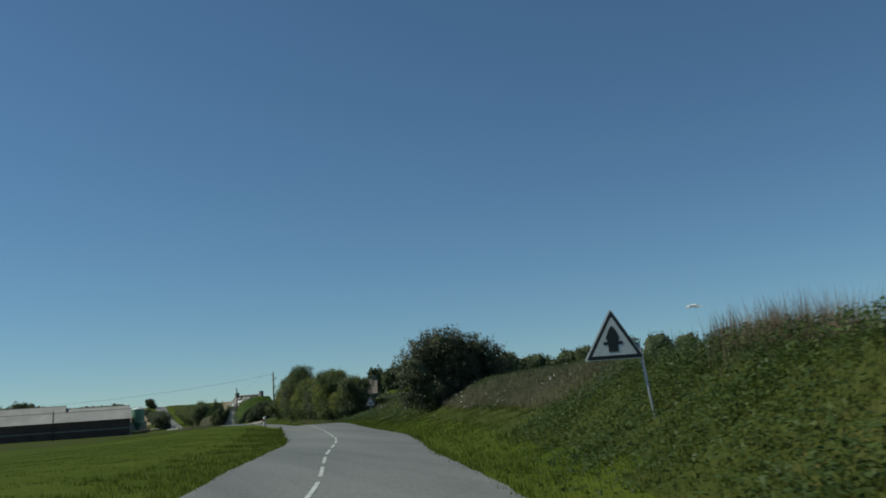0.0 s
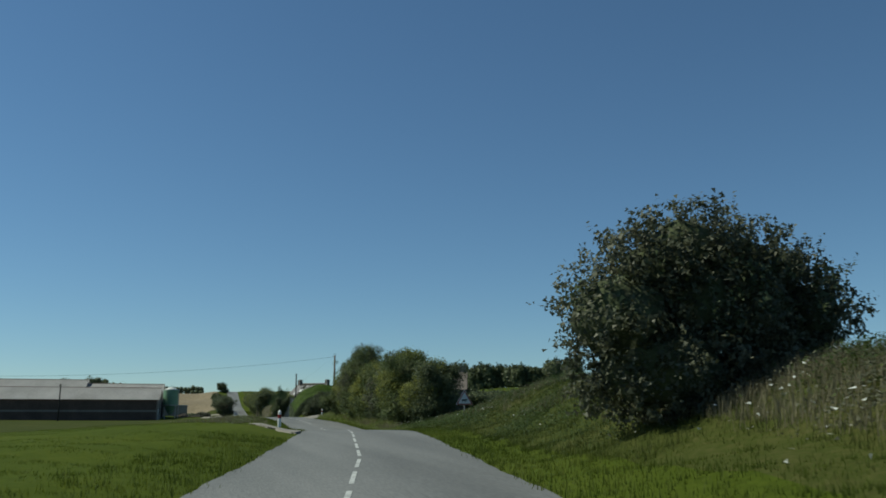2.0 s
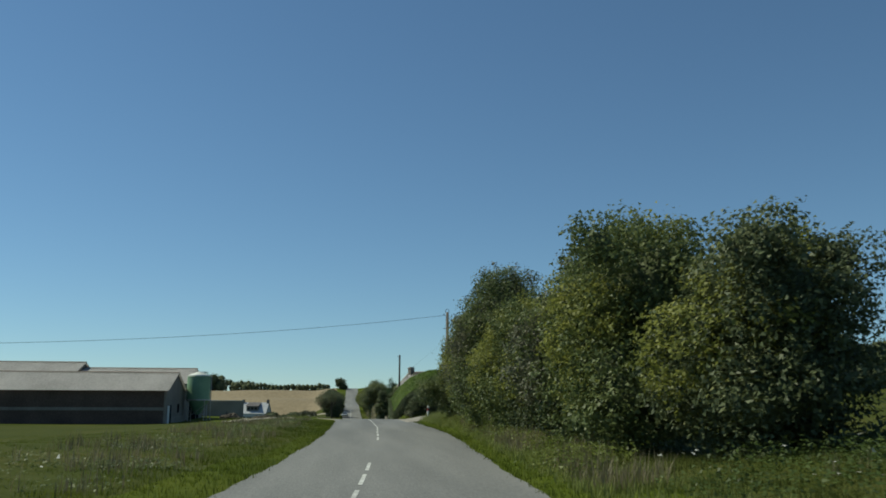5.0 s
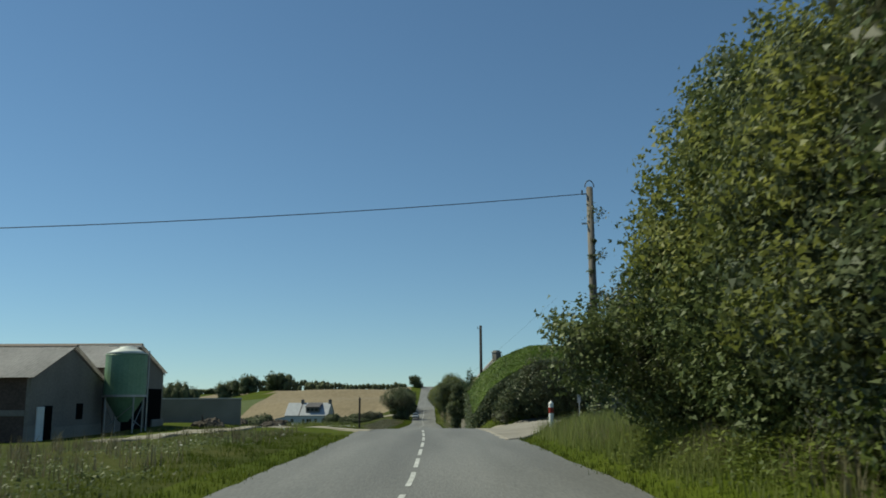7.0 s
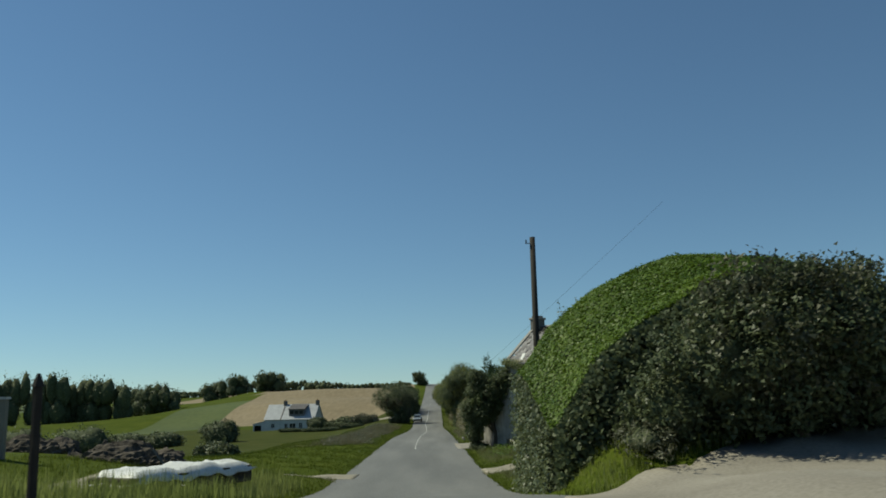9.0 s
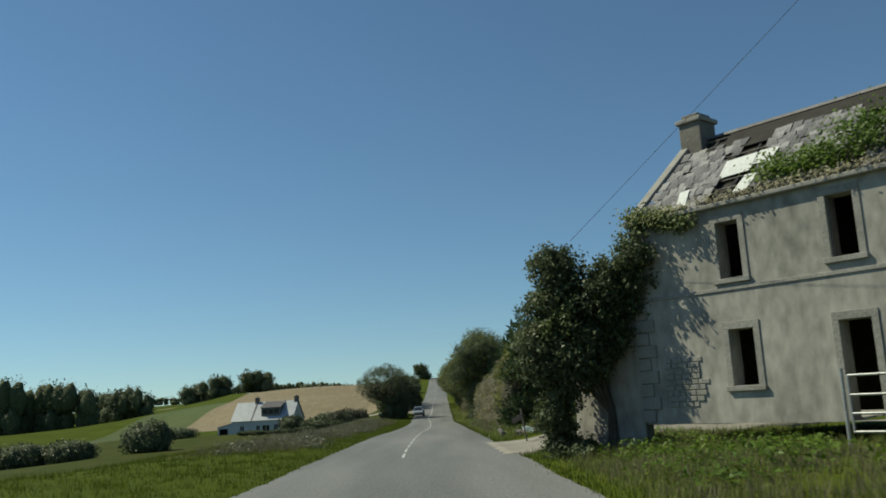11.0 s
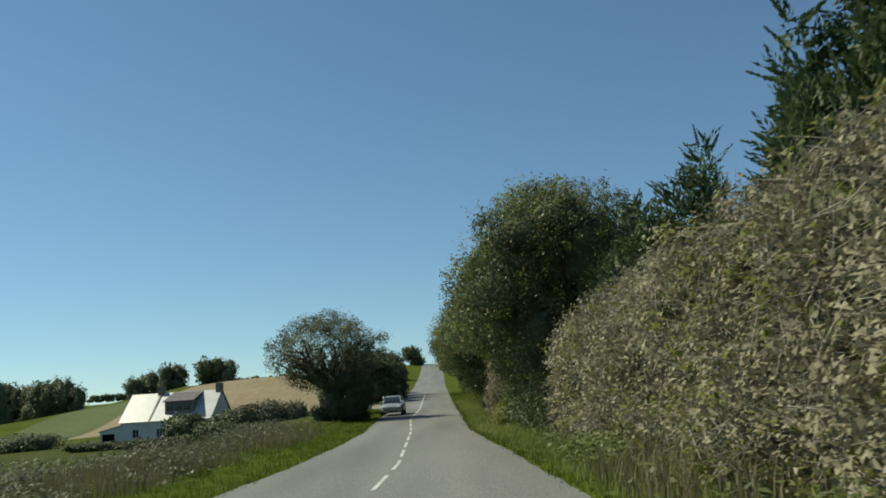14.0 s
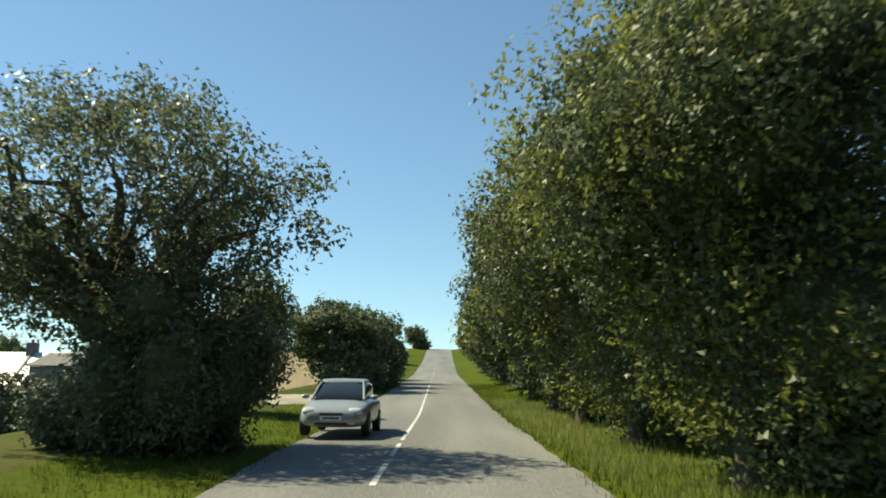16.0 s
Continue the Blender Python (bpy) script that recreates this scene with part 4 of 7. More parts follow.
def covered_trailer(x, y, turn):
    """A low flat trailer under a white sheet, half hidden in grass."""
    z = gz(x, y)
    g = thing("covered_trailer", x, y, z, turn, "low farm trailer under a white sheet standing in grass", "trailer")
    bm = bmesh.new()
    box(bm, -2.6, -0.85, 0.32, 2.6, 0.85, 0.85, 0.05)
    part("body", bm, M["rubble"], g, "dark weathered trailer body")
    bm = bmesh.new()
    bmesh.ops.create_grid(bm, x_segments=30, y_segments=10, size=0.5, matrix=Matrix.Translation((0, 0, 1.0)) @ Matrix.Diagonal((5.4, 1.9, 1, 1)))
    for v in bm.verts:
        edge = max(abs(v.co.x) / 2.7, abs(v.co.y) / 0.95)
        v.co.z += 0.05 * math.sin(v.co.x * 3.1) + 0.04 * math.sin(v.co.x * 7 + v.co.y * 5) - 0.32 * max(0.0, edge - 0.8) / 0.2
    bmesh.ops.solidify(bm, geom=bm.faces[:], thickness=0.02)
    part("sheet", bm, M["wrap"], g, "creased white sheet", True)
    for u in (-1.2, 1.2):
        for s in (-0.75, 0.75):
            w = part("wheel", lathe([(0.16, -0.1), (0.3, -0.1), (0.33, -0.05), (0.33, 0.05), (0.3, 0.1), (0.16, 0.1)], 20), M["rubber"], g)
            w.matrix_basis = pose(u, s, 0.33, 90, 0, 0)
            part("rim", lathe([(0.03, -0.06), (0.16, -0.09), (0.16, 0.09), (0.03, 0.06)], 14), M["galv"], w)
    return g


covered_trailer(-7.5, 207.0, 62)
st = thing("stake", -4.1, 190.0, gz(-4.1, 190), 0, "dark wooden stake standing in the verge", "fence post")
part("shaft", rodded((0, 0, -0.3), (0, 0.0, 1.75), 0.06, 0.055), M["pole_dark"], st)
part("tip", rodded((0, 0, 1.75), (0, 0, 1.9), 0.08, 0.02), M["pole_dark"], st)


# ---- corrugated shed and farm wall ----
def corrugated_shed():
    g = thing("shed", 22.6, 210, 1.6, -52, "old whitish corrugated shed with a sagging grey roof", "shed")
    w, e, r, n = 7.0, 2.2, 5.1, 84

    def top_at(u):
        return r - (r - e) * abs(u) / w - (0.25 * math.sin(max(0.0, u) / w * math.pi) if u > 0 else 0)
    cuts = [(-w, -2.0), (-1.55, 0.7), (0.78, 3.0), (3.05, w)]
    for a, b in cuts:
        bm = bmesh.new()
        low, high = [], []
        k = int((b - a) / 0.075)
        for i in range(k + 1):
            u = a + (b - a) * i / k
            y = 0.025 if i % 2 else -0.025
            low.append(bm.verts.new((u, y, 0.0 + 0.25 * (a < -3))))
            high.append(bm.verts.new((u, y, top_at(u))))
        for i in range(k):
            bm.faces.new((low[i], low[i + 1], high[i + 1], high[i]))
        bmesh.ops.solidify(bm, geom=bm.faces[:], thickness=0.01)
        part("gable_sheet", bm, M["corrugated"], g, "whitish corrugated sheets")
    # Added black sheet: shade seen through the gaps between the sheets.
    part("interior", slab([(-w + 0.1, 0), (w - 0.1, 0), (w - 0.1, top_at(w - 0.1) - 0.1), (0, r - 0.15), (-w + 0.1, e - 0.1)], 0.5, 0.05), M["dark_void"], g, "black sheet for the shaded inside of the shed")
    for s in (-1, 1):
        bm = bmesh.new()
        rows = 9
        grid = [[bm.verts.new((s * (w + 0.25) * i / (rows - 1), -0.3 + 12.3 * j, top_at(s * (w + 0.25) * i / (rows - 1)) + 0.06)) for j in (0, 1)] for i in range(rows)]
        for i in range(rows - 1):
            bm.faces.new((grid[i][0], grid[i + 1][0], grid[i + 1][1], grid[i][1]))
        bmesh.ops.solidify(bm, geom=bm.faces[:], thickness=0.04)
        part("roof_slope", bm, M["rust_roof"], g, "greyish rusted roof")
    part("side_wall", boxed(w - 0.15, 0.1, 0, w, 12, e - 0.25), M["corrugated"], g)
    part("side_wall", boxed(-w, 0.1, 0, -w + 0.15, 12, e - 0.2), M["corrugated"], g)
    part("chimney", boxed(2.2, 9.0, 3.0, 3.4, 9.9, 5.5, 0.03), M["stone"], g, "stone chimney stack behind")
    part("chimney", boxed(-2.4, 10.6, 3.0, -1.2, 11.4, 5.3, 0.03), M["stone"], g, "stone chimney stack behind")


corrugated_shed()
fw = thing("yard_wall", 12.0, 203.0, 1.35, 8, "low grey concrete farm wall along the entrance", "wall")
part("wall", boxed(-0.5, 0, -0.8, 9.5, 0.25, 1.2), M["concrete"], fw)
part("cap", boxed(-0.55, -0.05, 1.202, 9.55, 0.3, 1.28), M["fibre_roof"], fw)
heap("debris_heap", 21.5, 202.5, 4.2, 1.3, 1.9, "dark heap of old wood and scrap before the shed", "debris", 8, 26)
sp_ = thing("sign_post", 9.6, 192.5, gz(9.6, 192.5), 0, "thin pale post with a small bent plate", "post")
part("shaft", rodded((0, 0, -0.2), (0.03, 0, 1.9), 0.035), M["galv"], sp_)
part("plate", boxed(-0.1, -0.03, 1.35, 0.1, -0.036, 2.05), M["galv"], sp_)


# ---- ruined house ----
RUIN_L, RUIN_D, RUIN_E, RUIN_R = 9.75, 7.2, 5.8, 8.75


def wall_with_openings(length, height, thick, openings, mat, name, parent, label=""):
    """A wall along x from 0, its front at y = 0, pierced by real openings (x0, z0, x1, z1)."""
    xs = sorted({0, length, *[v for o in openings for v in (o[0], o[2])]})
    zs = sorted({0, height, *[v for o in openings for v in (o[1], o[3])]})
    bm = bmesh.new()
    idx = {}

    def v(x, y, z):
        k = (round(x, 4), round(y, 4), round(z, 4))
        if k not in idx:
            idx[k] = bm.verts.new((x, y, z))
        return idx[k]

    def solid(i, j):
        if not (0 <= i < len(xs) - 1 and 0 <= j < len(zs) - 1):
            return False
        cx, cz = (xs[i] + xs[i + 1]) / 2, (zs[j] + zs[j + 1]) / 2
        return not any(o[0] < cx < o[2] and o[1] < cz < o[3] for o in openings)
    for i in range(len(xs) - 1):
        for j in range(len(zs) - 1):
            if not solid(i, j):
                continue
            a, b, c, d = xs[i], xs[i + 1], zs[j], zs[j + 1]
            bm.faces.new((v(a, 0, c), v(b, 0, c), v(b, 0, d), v(a, 0, d)))
            bm.faces.new((v(a, thick, c), v(a, thick, d), v(b, thick, d), v(b, thick, c)))
            for ok, p, q in ((solid(i - 1, j), (a, c), (a, d)), (solid(i + 1, j), (b, c), (b, d)), (solid(i, j - 1), (a, c), (b, c)), (solid(i, j + 1), (a, d), (b, d))):
                if not ok:
                    bm.faces.new((v(p[0], 0, p[1]), v(q[0], 0, q[1]), v(q[0], thick, q[1]), v(p[0], thick, p[1])))
    return part(name, bm, mat, parent, label)


def ruined_house():
    ang = math.degrees(math.atan2(239.0 - 246.5, 12.5 - 6.35))
    g = thing("ruined_house", 6.35, 246.5, -1.75, ang, "abandoned two-storey rendered house with a broken slate roof", "house")
    L, D, E, R = RUIN_L, RUIN_D, RUIN_E, RUIN_R
    wins = [(2.85, 0.95, 3.55, 2.4), (5.75, 0.02, 6.5, 2.35), (7.9, 0.95, 8.55, 2.35), (2.8, 3.75, 3.45, 5.25), (5.8, 3.85, 6.45, 5.35), (7.95, 3.9, 8.6, 5.4)]
    wall_with_openings(L, E, 0.5, wins, M["ruin_render"], "front_wall", g, "stained grey rendered front")
    wall_with_openings(L, E, 0.5, [], M["mortar"], "back_wall", g).matrix_basis = pose(0, D - 0.5, 0)
    for x0 in (0.0, L - 0.5):
        bm = slab_x([(0.5, 0), (D - 0.5, 0), (D - 0.5, E), (D / 2, R - 0.05), (0.5, E)], x0 + 0.003, 0.494)
        part("gable_wall", bm, M["ruin_render"], g, "dark stained gable")
    part("upper_floor", boxed(0.5, 0.5, 2.75, L - 0.5, D - 0.5, 2.95), M["old_wood"], g)
    part("string_course", boxed(0.35, -0.035, 3.42, L + 0.02, 0.0, 3.52, 0.01), M["dressed"], g, "thin raised string course")
    part("eave_cornice", boxed(-0.1, -0.18, E - 0.14, L + 0.1, 0.2, E - 0.01, 0.03), M["dressed"], g, "stone eaves cornice")
    for x0, z0, x1, z1 in wins:
        s = part("surround", boxed(x0 - 0.17, -0.03, z0 - 0.005, x0 - 0.003, 0.03, z1 + 0.003, 0.006), M["dressed"], g)
        part("surround", boxed(x1 + 0.003, -0.03, z0 - 0.005, x1 + 0.17, 0.03, z1 + 0.003, 0.006), M["dressed"], g)
        part("lintel", boxed(x0 - 0.17, -0.032, z1 + 0.006, x1 + 0.17, 0.03, z1 + 0.2, 0.006), M["dressed"], g)
        if z0 > 0.5:
            part("sill", boxed(x0 - 0.2, -0.09, z0 - 0.14, x1 + 0.2, 0.04, z0 - 0.008, 0.012), M["dressed"], g)
            part("window_frame", boxed(x1 - 0.07, 0.2, z0, x1 - 0.01, 0.26, z1), M["old_wood"], g, "broken weathered window frame")
    part("shutter", boxed(5.78, 0.05, 3.86, 5.84, 0.4, 5.3), M["old_wood"], g, "weathered open shutter")
    part("ridge", slab_x([(D / 2 - 0.12, R - 0.02), (D / 2, R + 0.1), (D / 2 + 0.12, R - 0.02)], 0.4, L - 0.8), M["slate_bulk"], g)
    # rafters and the sheathing left on both slopes
    slope = math.atan2(R - E, D / 2)
    for k in range(15):
        x = 0.55 + (L - 1.1) * k / 14
        for s in (0, 1):
            y0, y1 = (0.0, D / 2) if s == 0 else (D, D / 2)
            bm = rodded((x, y0, E - 0.04), (x, y1, R - 0.08), 0.05, 0.05, 4)
            part("rafter", bm, M["old_wood"], g)
    for k in range(9):
        f = (k + 0.5) / 9
        part("batten", rodded((0.4, f * D / 2, E + f * (R - E) + 0.0), (L - 0.4, f * D / 2, E + f * (R - E) + 0.0), 0.022, 0.022, 4), M["old_wood"], g)
    bm = boxed(0.2, 0, -0.03, L - 0.2, D / 2 / math.cos(slope) + 0.1, 0.03)
    ob = part("back_slope", bm, M["slate_bulk"], g, "dark slate rear slope")
    ob.matrix_basis = pose(0, D, E, 0, 0, 0) @ pose(0, 0, 0, 180 - math.degrees(slope), 0, 0)
    ob.matrix_basis = Matrix.Translation((0, D + 0.05, E - 0.02)) @ Matrix.Rotation(math.pi - slope, 4, "X")
    # dark felt band that is left along the ridge
    ln = D / 2 / math.cos(slope)
    for a, b, lo, hi in ((1.6, L - 0.5, 0.70, 1.0),):
        bm = boxed(a, ln * lo, 0.0, b, ln * hi, 0.03)
        ob = part("sheathing", bm, M["pole_dark"], g, "dark bare boards below the ridge")
        ob.matrix_basis = Matrix.Translation((0, 0, E)) @ Matrix.Rotation(slope, 4, "X")
    ob = part("sheathing", boxed(0.6, 0.15, -0.12, L - 0.6, ln * 0.98, -0.09), M["pole_dark"], g, "dark bare boards under the slates")
    ob.matrix_basis = Matrix.Translation((0, 0, E)) @ Matrix.Rotation(slope, 4, "X")
    for x0, w in ((0.0, 0.75), (L - 0.75, 0.75)):
        c = part("chimney", boxed(x0 - 0.02, D / 2 - 0.45, R - 0.9, x0 + w, D / 2 + 0.45, R + 0.6, 0.03), M["mortar"], g, "square rendered chimney stack")
        part("chimney_cap", boxed(x0 - 0.1, D / 2 - 0.54, R + 0.603, x0 + w + 0.08, D / 2 + 0.54, R + 0.76, 0.04), M["dressed"], c)
        part("chimney_crown", boxed(x0 + 0.05, D / 2 - 0.38, R + 0.763, x0 + w - 0.08, D / 2 + 0.38, R + 0.92, 0.05), M["mortar"], c)
    for x0 in (-0.06, L - 0.24):
        ob = part("verge_stone", boxed(x0, -0.1, 0.0, x0 + 0.3, ln, 0.13, 0.02), M["dressed"], g)
        ob.matrix_basis = Matrix.Translation((0, 0, E)) @ Matrix.Rotation(slope, 4, "X")
    # corner stones and a bare patch of rubble where the render fell
    for k in range(9):
        w = 0.55 if k % 2 else 0.34
        part("quoin", boxed(-0.06, -0.06, 0.05 + k * 0.36, w, 0.3, 0.05 + k * 0.36 + 0.34, 0.015), M["dressed"], g)
    rng = np.random.default_rng(5)
    for r in range(9):
        x = 0.75 + 0.1 * rng.random()
        while x < 1.95 - 0.12 * abs(r - 4) * 0.6:
            w = 0.16 + 0.2 * rng.random()
            part("stone", boxed(x, -0.025 - 0.02 * rng.random(), 0.45 + r * 0.15, x + w - 0.02, 0.02, 0.45 + r * 0.15 + 0.13, 0.015), M["dressed"], g)
            x += w
    return g, slope, ln


RUIN, RUIN_SLOPE, RUIN_LN = ruined_house()


def field_gate(x, y, turn, label):
    g = thing("field_gate", x, y, gz(x, y), turn, label, "gate")
    for k, z in enumerate((0.35, 0.72, 1.1, 1.5)):
        part("rail", rodded((0, 0, z), (4.6, 0, z), 0.028, seg=10), M["galv"], g)
    for u in (0.0, 1.55, 3.05, 4.6):
        part("upright", rodded((u, 0, 0.33), (u, 0, 1.52), 0.026, seg=10), M["galv"], g)
    for u in (-0.12, 4.72):
        part("post", rodded((u, 0, -0.3), (u, 0, 1.65), 0.04, seg=10), M["galv"], g)
    return g


field_gate(8.95, 239.9, -49, "pale galvanised field gate standing before the ruin")


# ---- stone gable house and its garden ----
def stone_house():
    g = thing("stone_house", 10.0, 269.8, -2.4, -90, "old granite house with a brown slate roof and rubble gable", "house")
    # local x runs towards the camera along the gable; local y goes away from the road
    W, E, R, D = 9.4, 4.2, 7.3, 9.0
    bm = prism([(0, 0), (W, 0), (W, E), (W / 2, R), (0, E)], 0.45)
    part("gable_wall", bm, M["mortar"], g, "rubble granite gable")
    part("front_wall", boxed(W - 0.45, 0.453, 0, W, D, E), M["stone_bulk"], g)
    part("back_wall", boxed(0, 0.453, 0, 0.45, D, E), M["stone_bulk"], g)
    part("end_wall", prism([(0.45, 0), (W - 0.45, 0), (W - 0.45, E), (W / 2, R - 0.4), (0.45, E)], 0.4), M["stone_bulk"], g).matrix_basis = pose(0, D - 0.4, 0)
    slope = math.atan2(R - E, W / 2)
    ln = W / 2 / math.cos(slope) + 0.25
    for s in (0, 1):
        ob = part("roof_slope", boxed(-0.25, 0, 0, ln - 0.25, D, 0.09), M["brown_roof"], g, "brown slate roof slope")
        m = Matrix.Translation((0, 0.25, E)) @ Matrix.Rotation(-slope, 4, "Y")
        if s:
            m = Matrix.Translation((W, 0.25, E)) @ Matrix.Rotation(math.pi + slope, 4, "Y") @ Matrix.Translation((0, 0, -0.09))
        ob.matrix_basis = m
    part("ridge_tiles", rodded((W / 2, 0.1, R + 0.1), (W / 2, D, R + 0.1), 0.12, seg=10), M["pot"], g, "terracotta ridge tiles")
    part("verge_stone", prism([(W / 2, R + 0.12), (W + 0.1, E + 0.02), (W + 0.1, E - 0.22), (W / 2, R - 0.14)], 0.3), M["dressed"], g).matrix_basis = pose(0, -0.04, 0)
    part("verge_stone", prism([(W / 2 - 0.004, R + 0.12), (-0.1, E + 0.02), (-0.1, E - 0.22), (W / 2 - 0.004, R - 0.14)], 0.3), M["dressed"], g).matrix_basis = pose(0, -0.04, 0)
    part("window", boxed(W - 0.02, 1.1, 1.0, W + 0.02, 1.9, 2.5), M["pane"], g, "dark window")
    rng = np.random.default_rng(11)
    extra_v, extra_f, count = [], [], 0
    z = 0.1
    while z < R - 0.35:
        h = 0.09 + 0.09 * rng.random()
        zc = z + h / 2
        half = W / 2 if zc < E else (R - zc) / (R - E) * W / 2
        x = W / 2 - half + 0.06
        while x < W / 2 + half - 0.2:
            w = min(0.12 + 0.28 * rng.random() ** 1.5, W / 2 + half - 0.06 - x)
            o = 0.012 + 0.025 * rng.random()
            j = rng.normal(size=8) * 0.014
            v = [(x + 0.006, 0.01, z + 0.006), (x + w - 0.006, 0.01, z + 0.006), (x + w - 0.006, 0.01, z + h - 0.006), (x + 0.006, 0.01, z + h - 0.006)]
            i = 0.018
            f = [(x + i + j[0], -o, z + i + j[1]), (x + w - i + j[2], -o, z + i + j[3]), (x + w - i + j[4], -o + j[6], z + h - i + j[5]), (x + i + j[6], -o, z + h - i + j[7])]
            vs = v + f
            fs = [(4, 5, 6, 7), (0, 1, 5, 4), (1, 2, 6, 5), (2, 3, 7, 6), (3, 0, 4, 7)]
            if count < 290 and zc > 0.9 and w > 0.2:
                link_mesh("stone", vs, fs, M["stone"], g)
                count += 1
            else:
                n = len(extra_v)
                extra_v += vs
                extra_f += [tuple(a + n for a in t) for t in fs]
            x += w
        z += h
    tagged(link_mesh("stone_facing", extra_v, extra_f, M["stone_bulk"], g), kind="stuff")
    for k, (u, z) in enumerate(((1.6, 1.7), (3.4, 2.0), (6.6, 2.1))):
        part("wall_pot", lathe([(0.12, z - 0.3), (0.2, z), (0.21, z + 0.03), (0.17, z + 0.03)], 14), M["pot"], g, "terracotta pot on the wall").matrix_basis = pose(u, -0.24, 0)
        crown("pot_plant", g, [(u, -0.3, z + 0.15, 0.42, 0.3, 0.28)], 260, 0.1, M["leaf_pale"] if k else M["leaf_bright"], 40 + k, core=0)
    return g


stone_house()


# ---- trees, bushes, hedges ----
def bush(name, x, y, blobs, n, size, mat, label, category="bush", seed=1, shoots=0, shoot_len=0.5, core=0.72, trunk=None, group="", rough=0.22, aspect=0.5, inner=0.25, hang=0.0, part_name="crown", extra=(), clump=0.0, spread=0.62, core_mat=None, knob=0.0):
    """Masses are (dx, dy, dz, rx, ry, rz) over the ground at (x, y)."""
    z = gz(x, y)
    g = thing(name, x, y, z, 0, label, category, group)
    crown(part_name, g, blobs, n, size, mat, seed, shoots, shoot_len, core, -0.05, aspect, rough, inner, hang, clump, spread, core_mat, knob)
    for k, (m2, n2, b2) in enumerate(extra):
        crown("foliage", g, b2, n2, size, m2, seed + 50 + k, 0, 0, 0, -0.05, aspect, rough, 0.1, hang, clump, knob=knob)
    if trunk:
        tips = [(b[0] + 0.25 * b[3], b[1], b[2] + b[5] * 0.55) for b in blobs[: trunk[1]]] + [(b[0] - 0.6 * b[3], b[1] - 0.3 * b[4], b[2] + 0.1 * b[5]) for b in blobs[: trunk[1]]]
        limbs("trunk", g, (0, 0, 0), tips, trunk[0], M["bark"], seed, (0.05, 0.05, trunk[2]))
    return g


# wind-shaped hawthorn on the first bank
bush("hawthorn", -1.7, 57.6, [(-0.1, 0, 1.2, 2.4, 1.9, 1.6), (-1.5, -0.2, 2.7, 1.55, 1.5, 1.5), (0.4, -0.2, 4.5, 1.5, 1.3, 1.0), (0.9, 0.1, 3.1, 2.0, 1.6, 1.6), (-0.2, 0, 3.9, 1.8, 1.5, 1.1), (1.6, 0, 4.3, 1.5, 1.3, 0.9), (2.6, 0.2, 2.9, 1.9, 1.5, 1.6), (2.6, 0.3, 1.0, 2.2, 1.7, 1.3), (4.4, 0.4, 3.0, 1.6, 1.5, 1.3), (4.2, 0.5, 1.4, 1.7, 1.5, 1.3), (3.4, 0.2, 4.0, 1.4, 1.3, 0.9)],
     24000, 0.13, M["leaf_grey"], "dark spreading hawthorn bush on the grassy bank", seed=3, shoots=260, shoot_len=0.8, core=0.76, clump=0.11, rough=0.3, knob=0.5, aspect=0.6, trunk=(0.16, 3, 0.9), extra=((M["leaf_dark"], 3500, [(-0.6, 0, 2.9, 2.0, 1.6, 1.3), (1.4, 0, 3.4, 2.0, 1.5, 1.2), (3.6, 0.2, 3.2, 1.8, 1.4, 1.2)]),))

# tall mixed hedge before the farm entrance
rng_h = np.random.default_rng(21)
SHRUBS = [(7.6, 116.0, 5.6), (6.3, 121.5, 7.2), (6.5, 127.0, 7.3), (6.9, 132.5, 5.9), (6.4, 138.0, 6.9), (5.9, 143.5, 9.2), (6.6, 149.0, 7.6), (6.7, 154.2, 8.0), (6.8, 159.0, 4.9)]
for k, (x, y, h) in enumerate(SHRUBS):
    mats = [M["leaf_yellow"], M["leaf_grey"], M["leaf_yellow"]]
    bl = [(0.2, 0, h * 0.32, 2.2, 3.0, h * 0.36), (0.1, -0.6, h * 0.66, 2.0, 2.3, h * 0.3), (-0.6, 0.4, h * 0.55, 1.7, 2.0, h * 0.2), (0.8, 0.9, h * 0.78, 1.7, 1.8, h * 0.22), (-0.7, 1.2, h * 0.4, 1.7, 1.9, h * 0.28), (-0.8, -1.3, h * 0.28, 1.6, 1.8, h * 0.27)]
    bl += [(rng_h.normal() * 1.2, rng_h.normal() * 1.7, h * (0.3 + 0.6 * rng_h.random()), 0.8, 0.9, 0.75) for _ in range(4)]
    bush("shrub", x, y, bl, 42000 if k > 4 else 30000, 0.11 if k > 4 else 0.125, M["leaf"] if k % 3 else M["leaf_dark"], ("tall leafy roadside shrub with yellowish tips", "tall dark roadside shrub in the hedge")[k % 3 == 0], "shrub", 60 + k, 60 if k > 5 else 120, 0.6, core=0.74, trunk=(0.12, 3, h * 0.35), knob=0.62, aspect=0.62,
         group="roadside shrubs", clump=0.14, rough=0.22, extra=((mats[(k + 2) % 3], 12000, [(-0.9, 0, h * 0.45, 1.9, 2.4, h * 0.33), (0.3, 0.2, h * 0.8, 1.6, 1.8, h * 0.22)]),))

for y, n in ((140.0, 6), (147.5, 5)):
    bush("bramble", 5.6, y, [(0.25 * rng_h.normal(), (i - n / 2) * 1.2, 0.55 + 0.25 * rng_h.random(), 0.95, 1.0, 0.9 + 0.3 * rng_h.random()) for i in range(n)], 9000, 0.1, M["leaf_olive"], "low sprawling brambles at the foot of the hedge", "bush", int(y), 70, 0.5, 0.7, clump=0.12, aspect=0.6, group="brambles at the hedge foot", extra=((M["leaf_grey"], 2500, [(0, 0, 0.8, 1.0, n * 0.6, 0.9)]),))

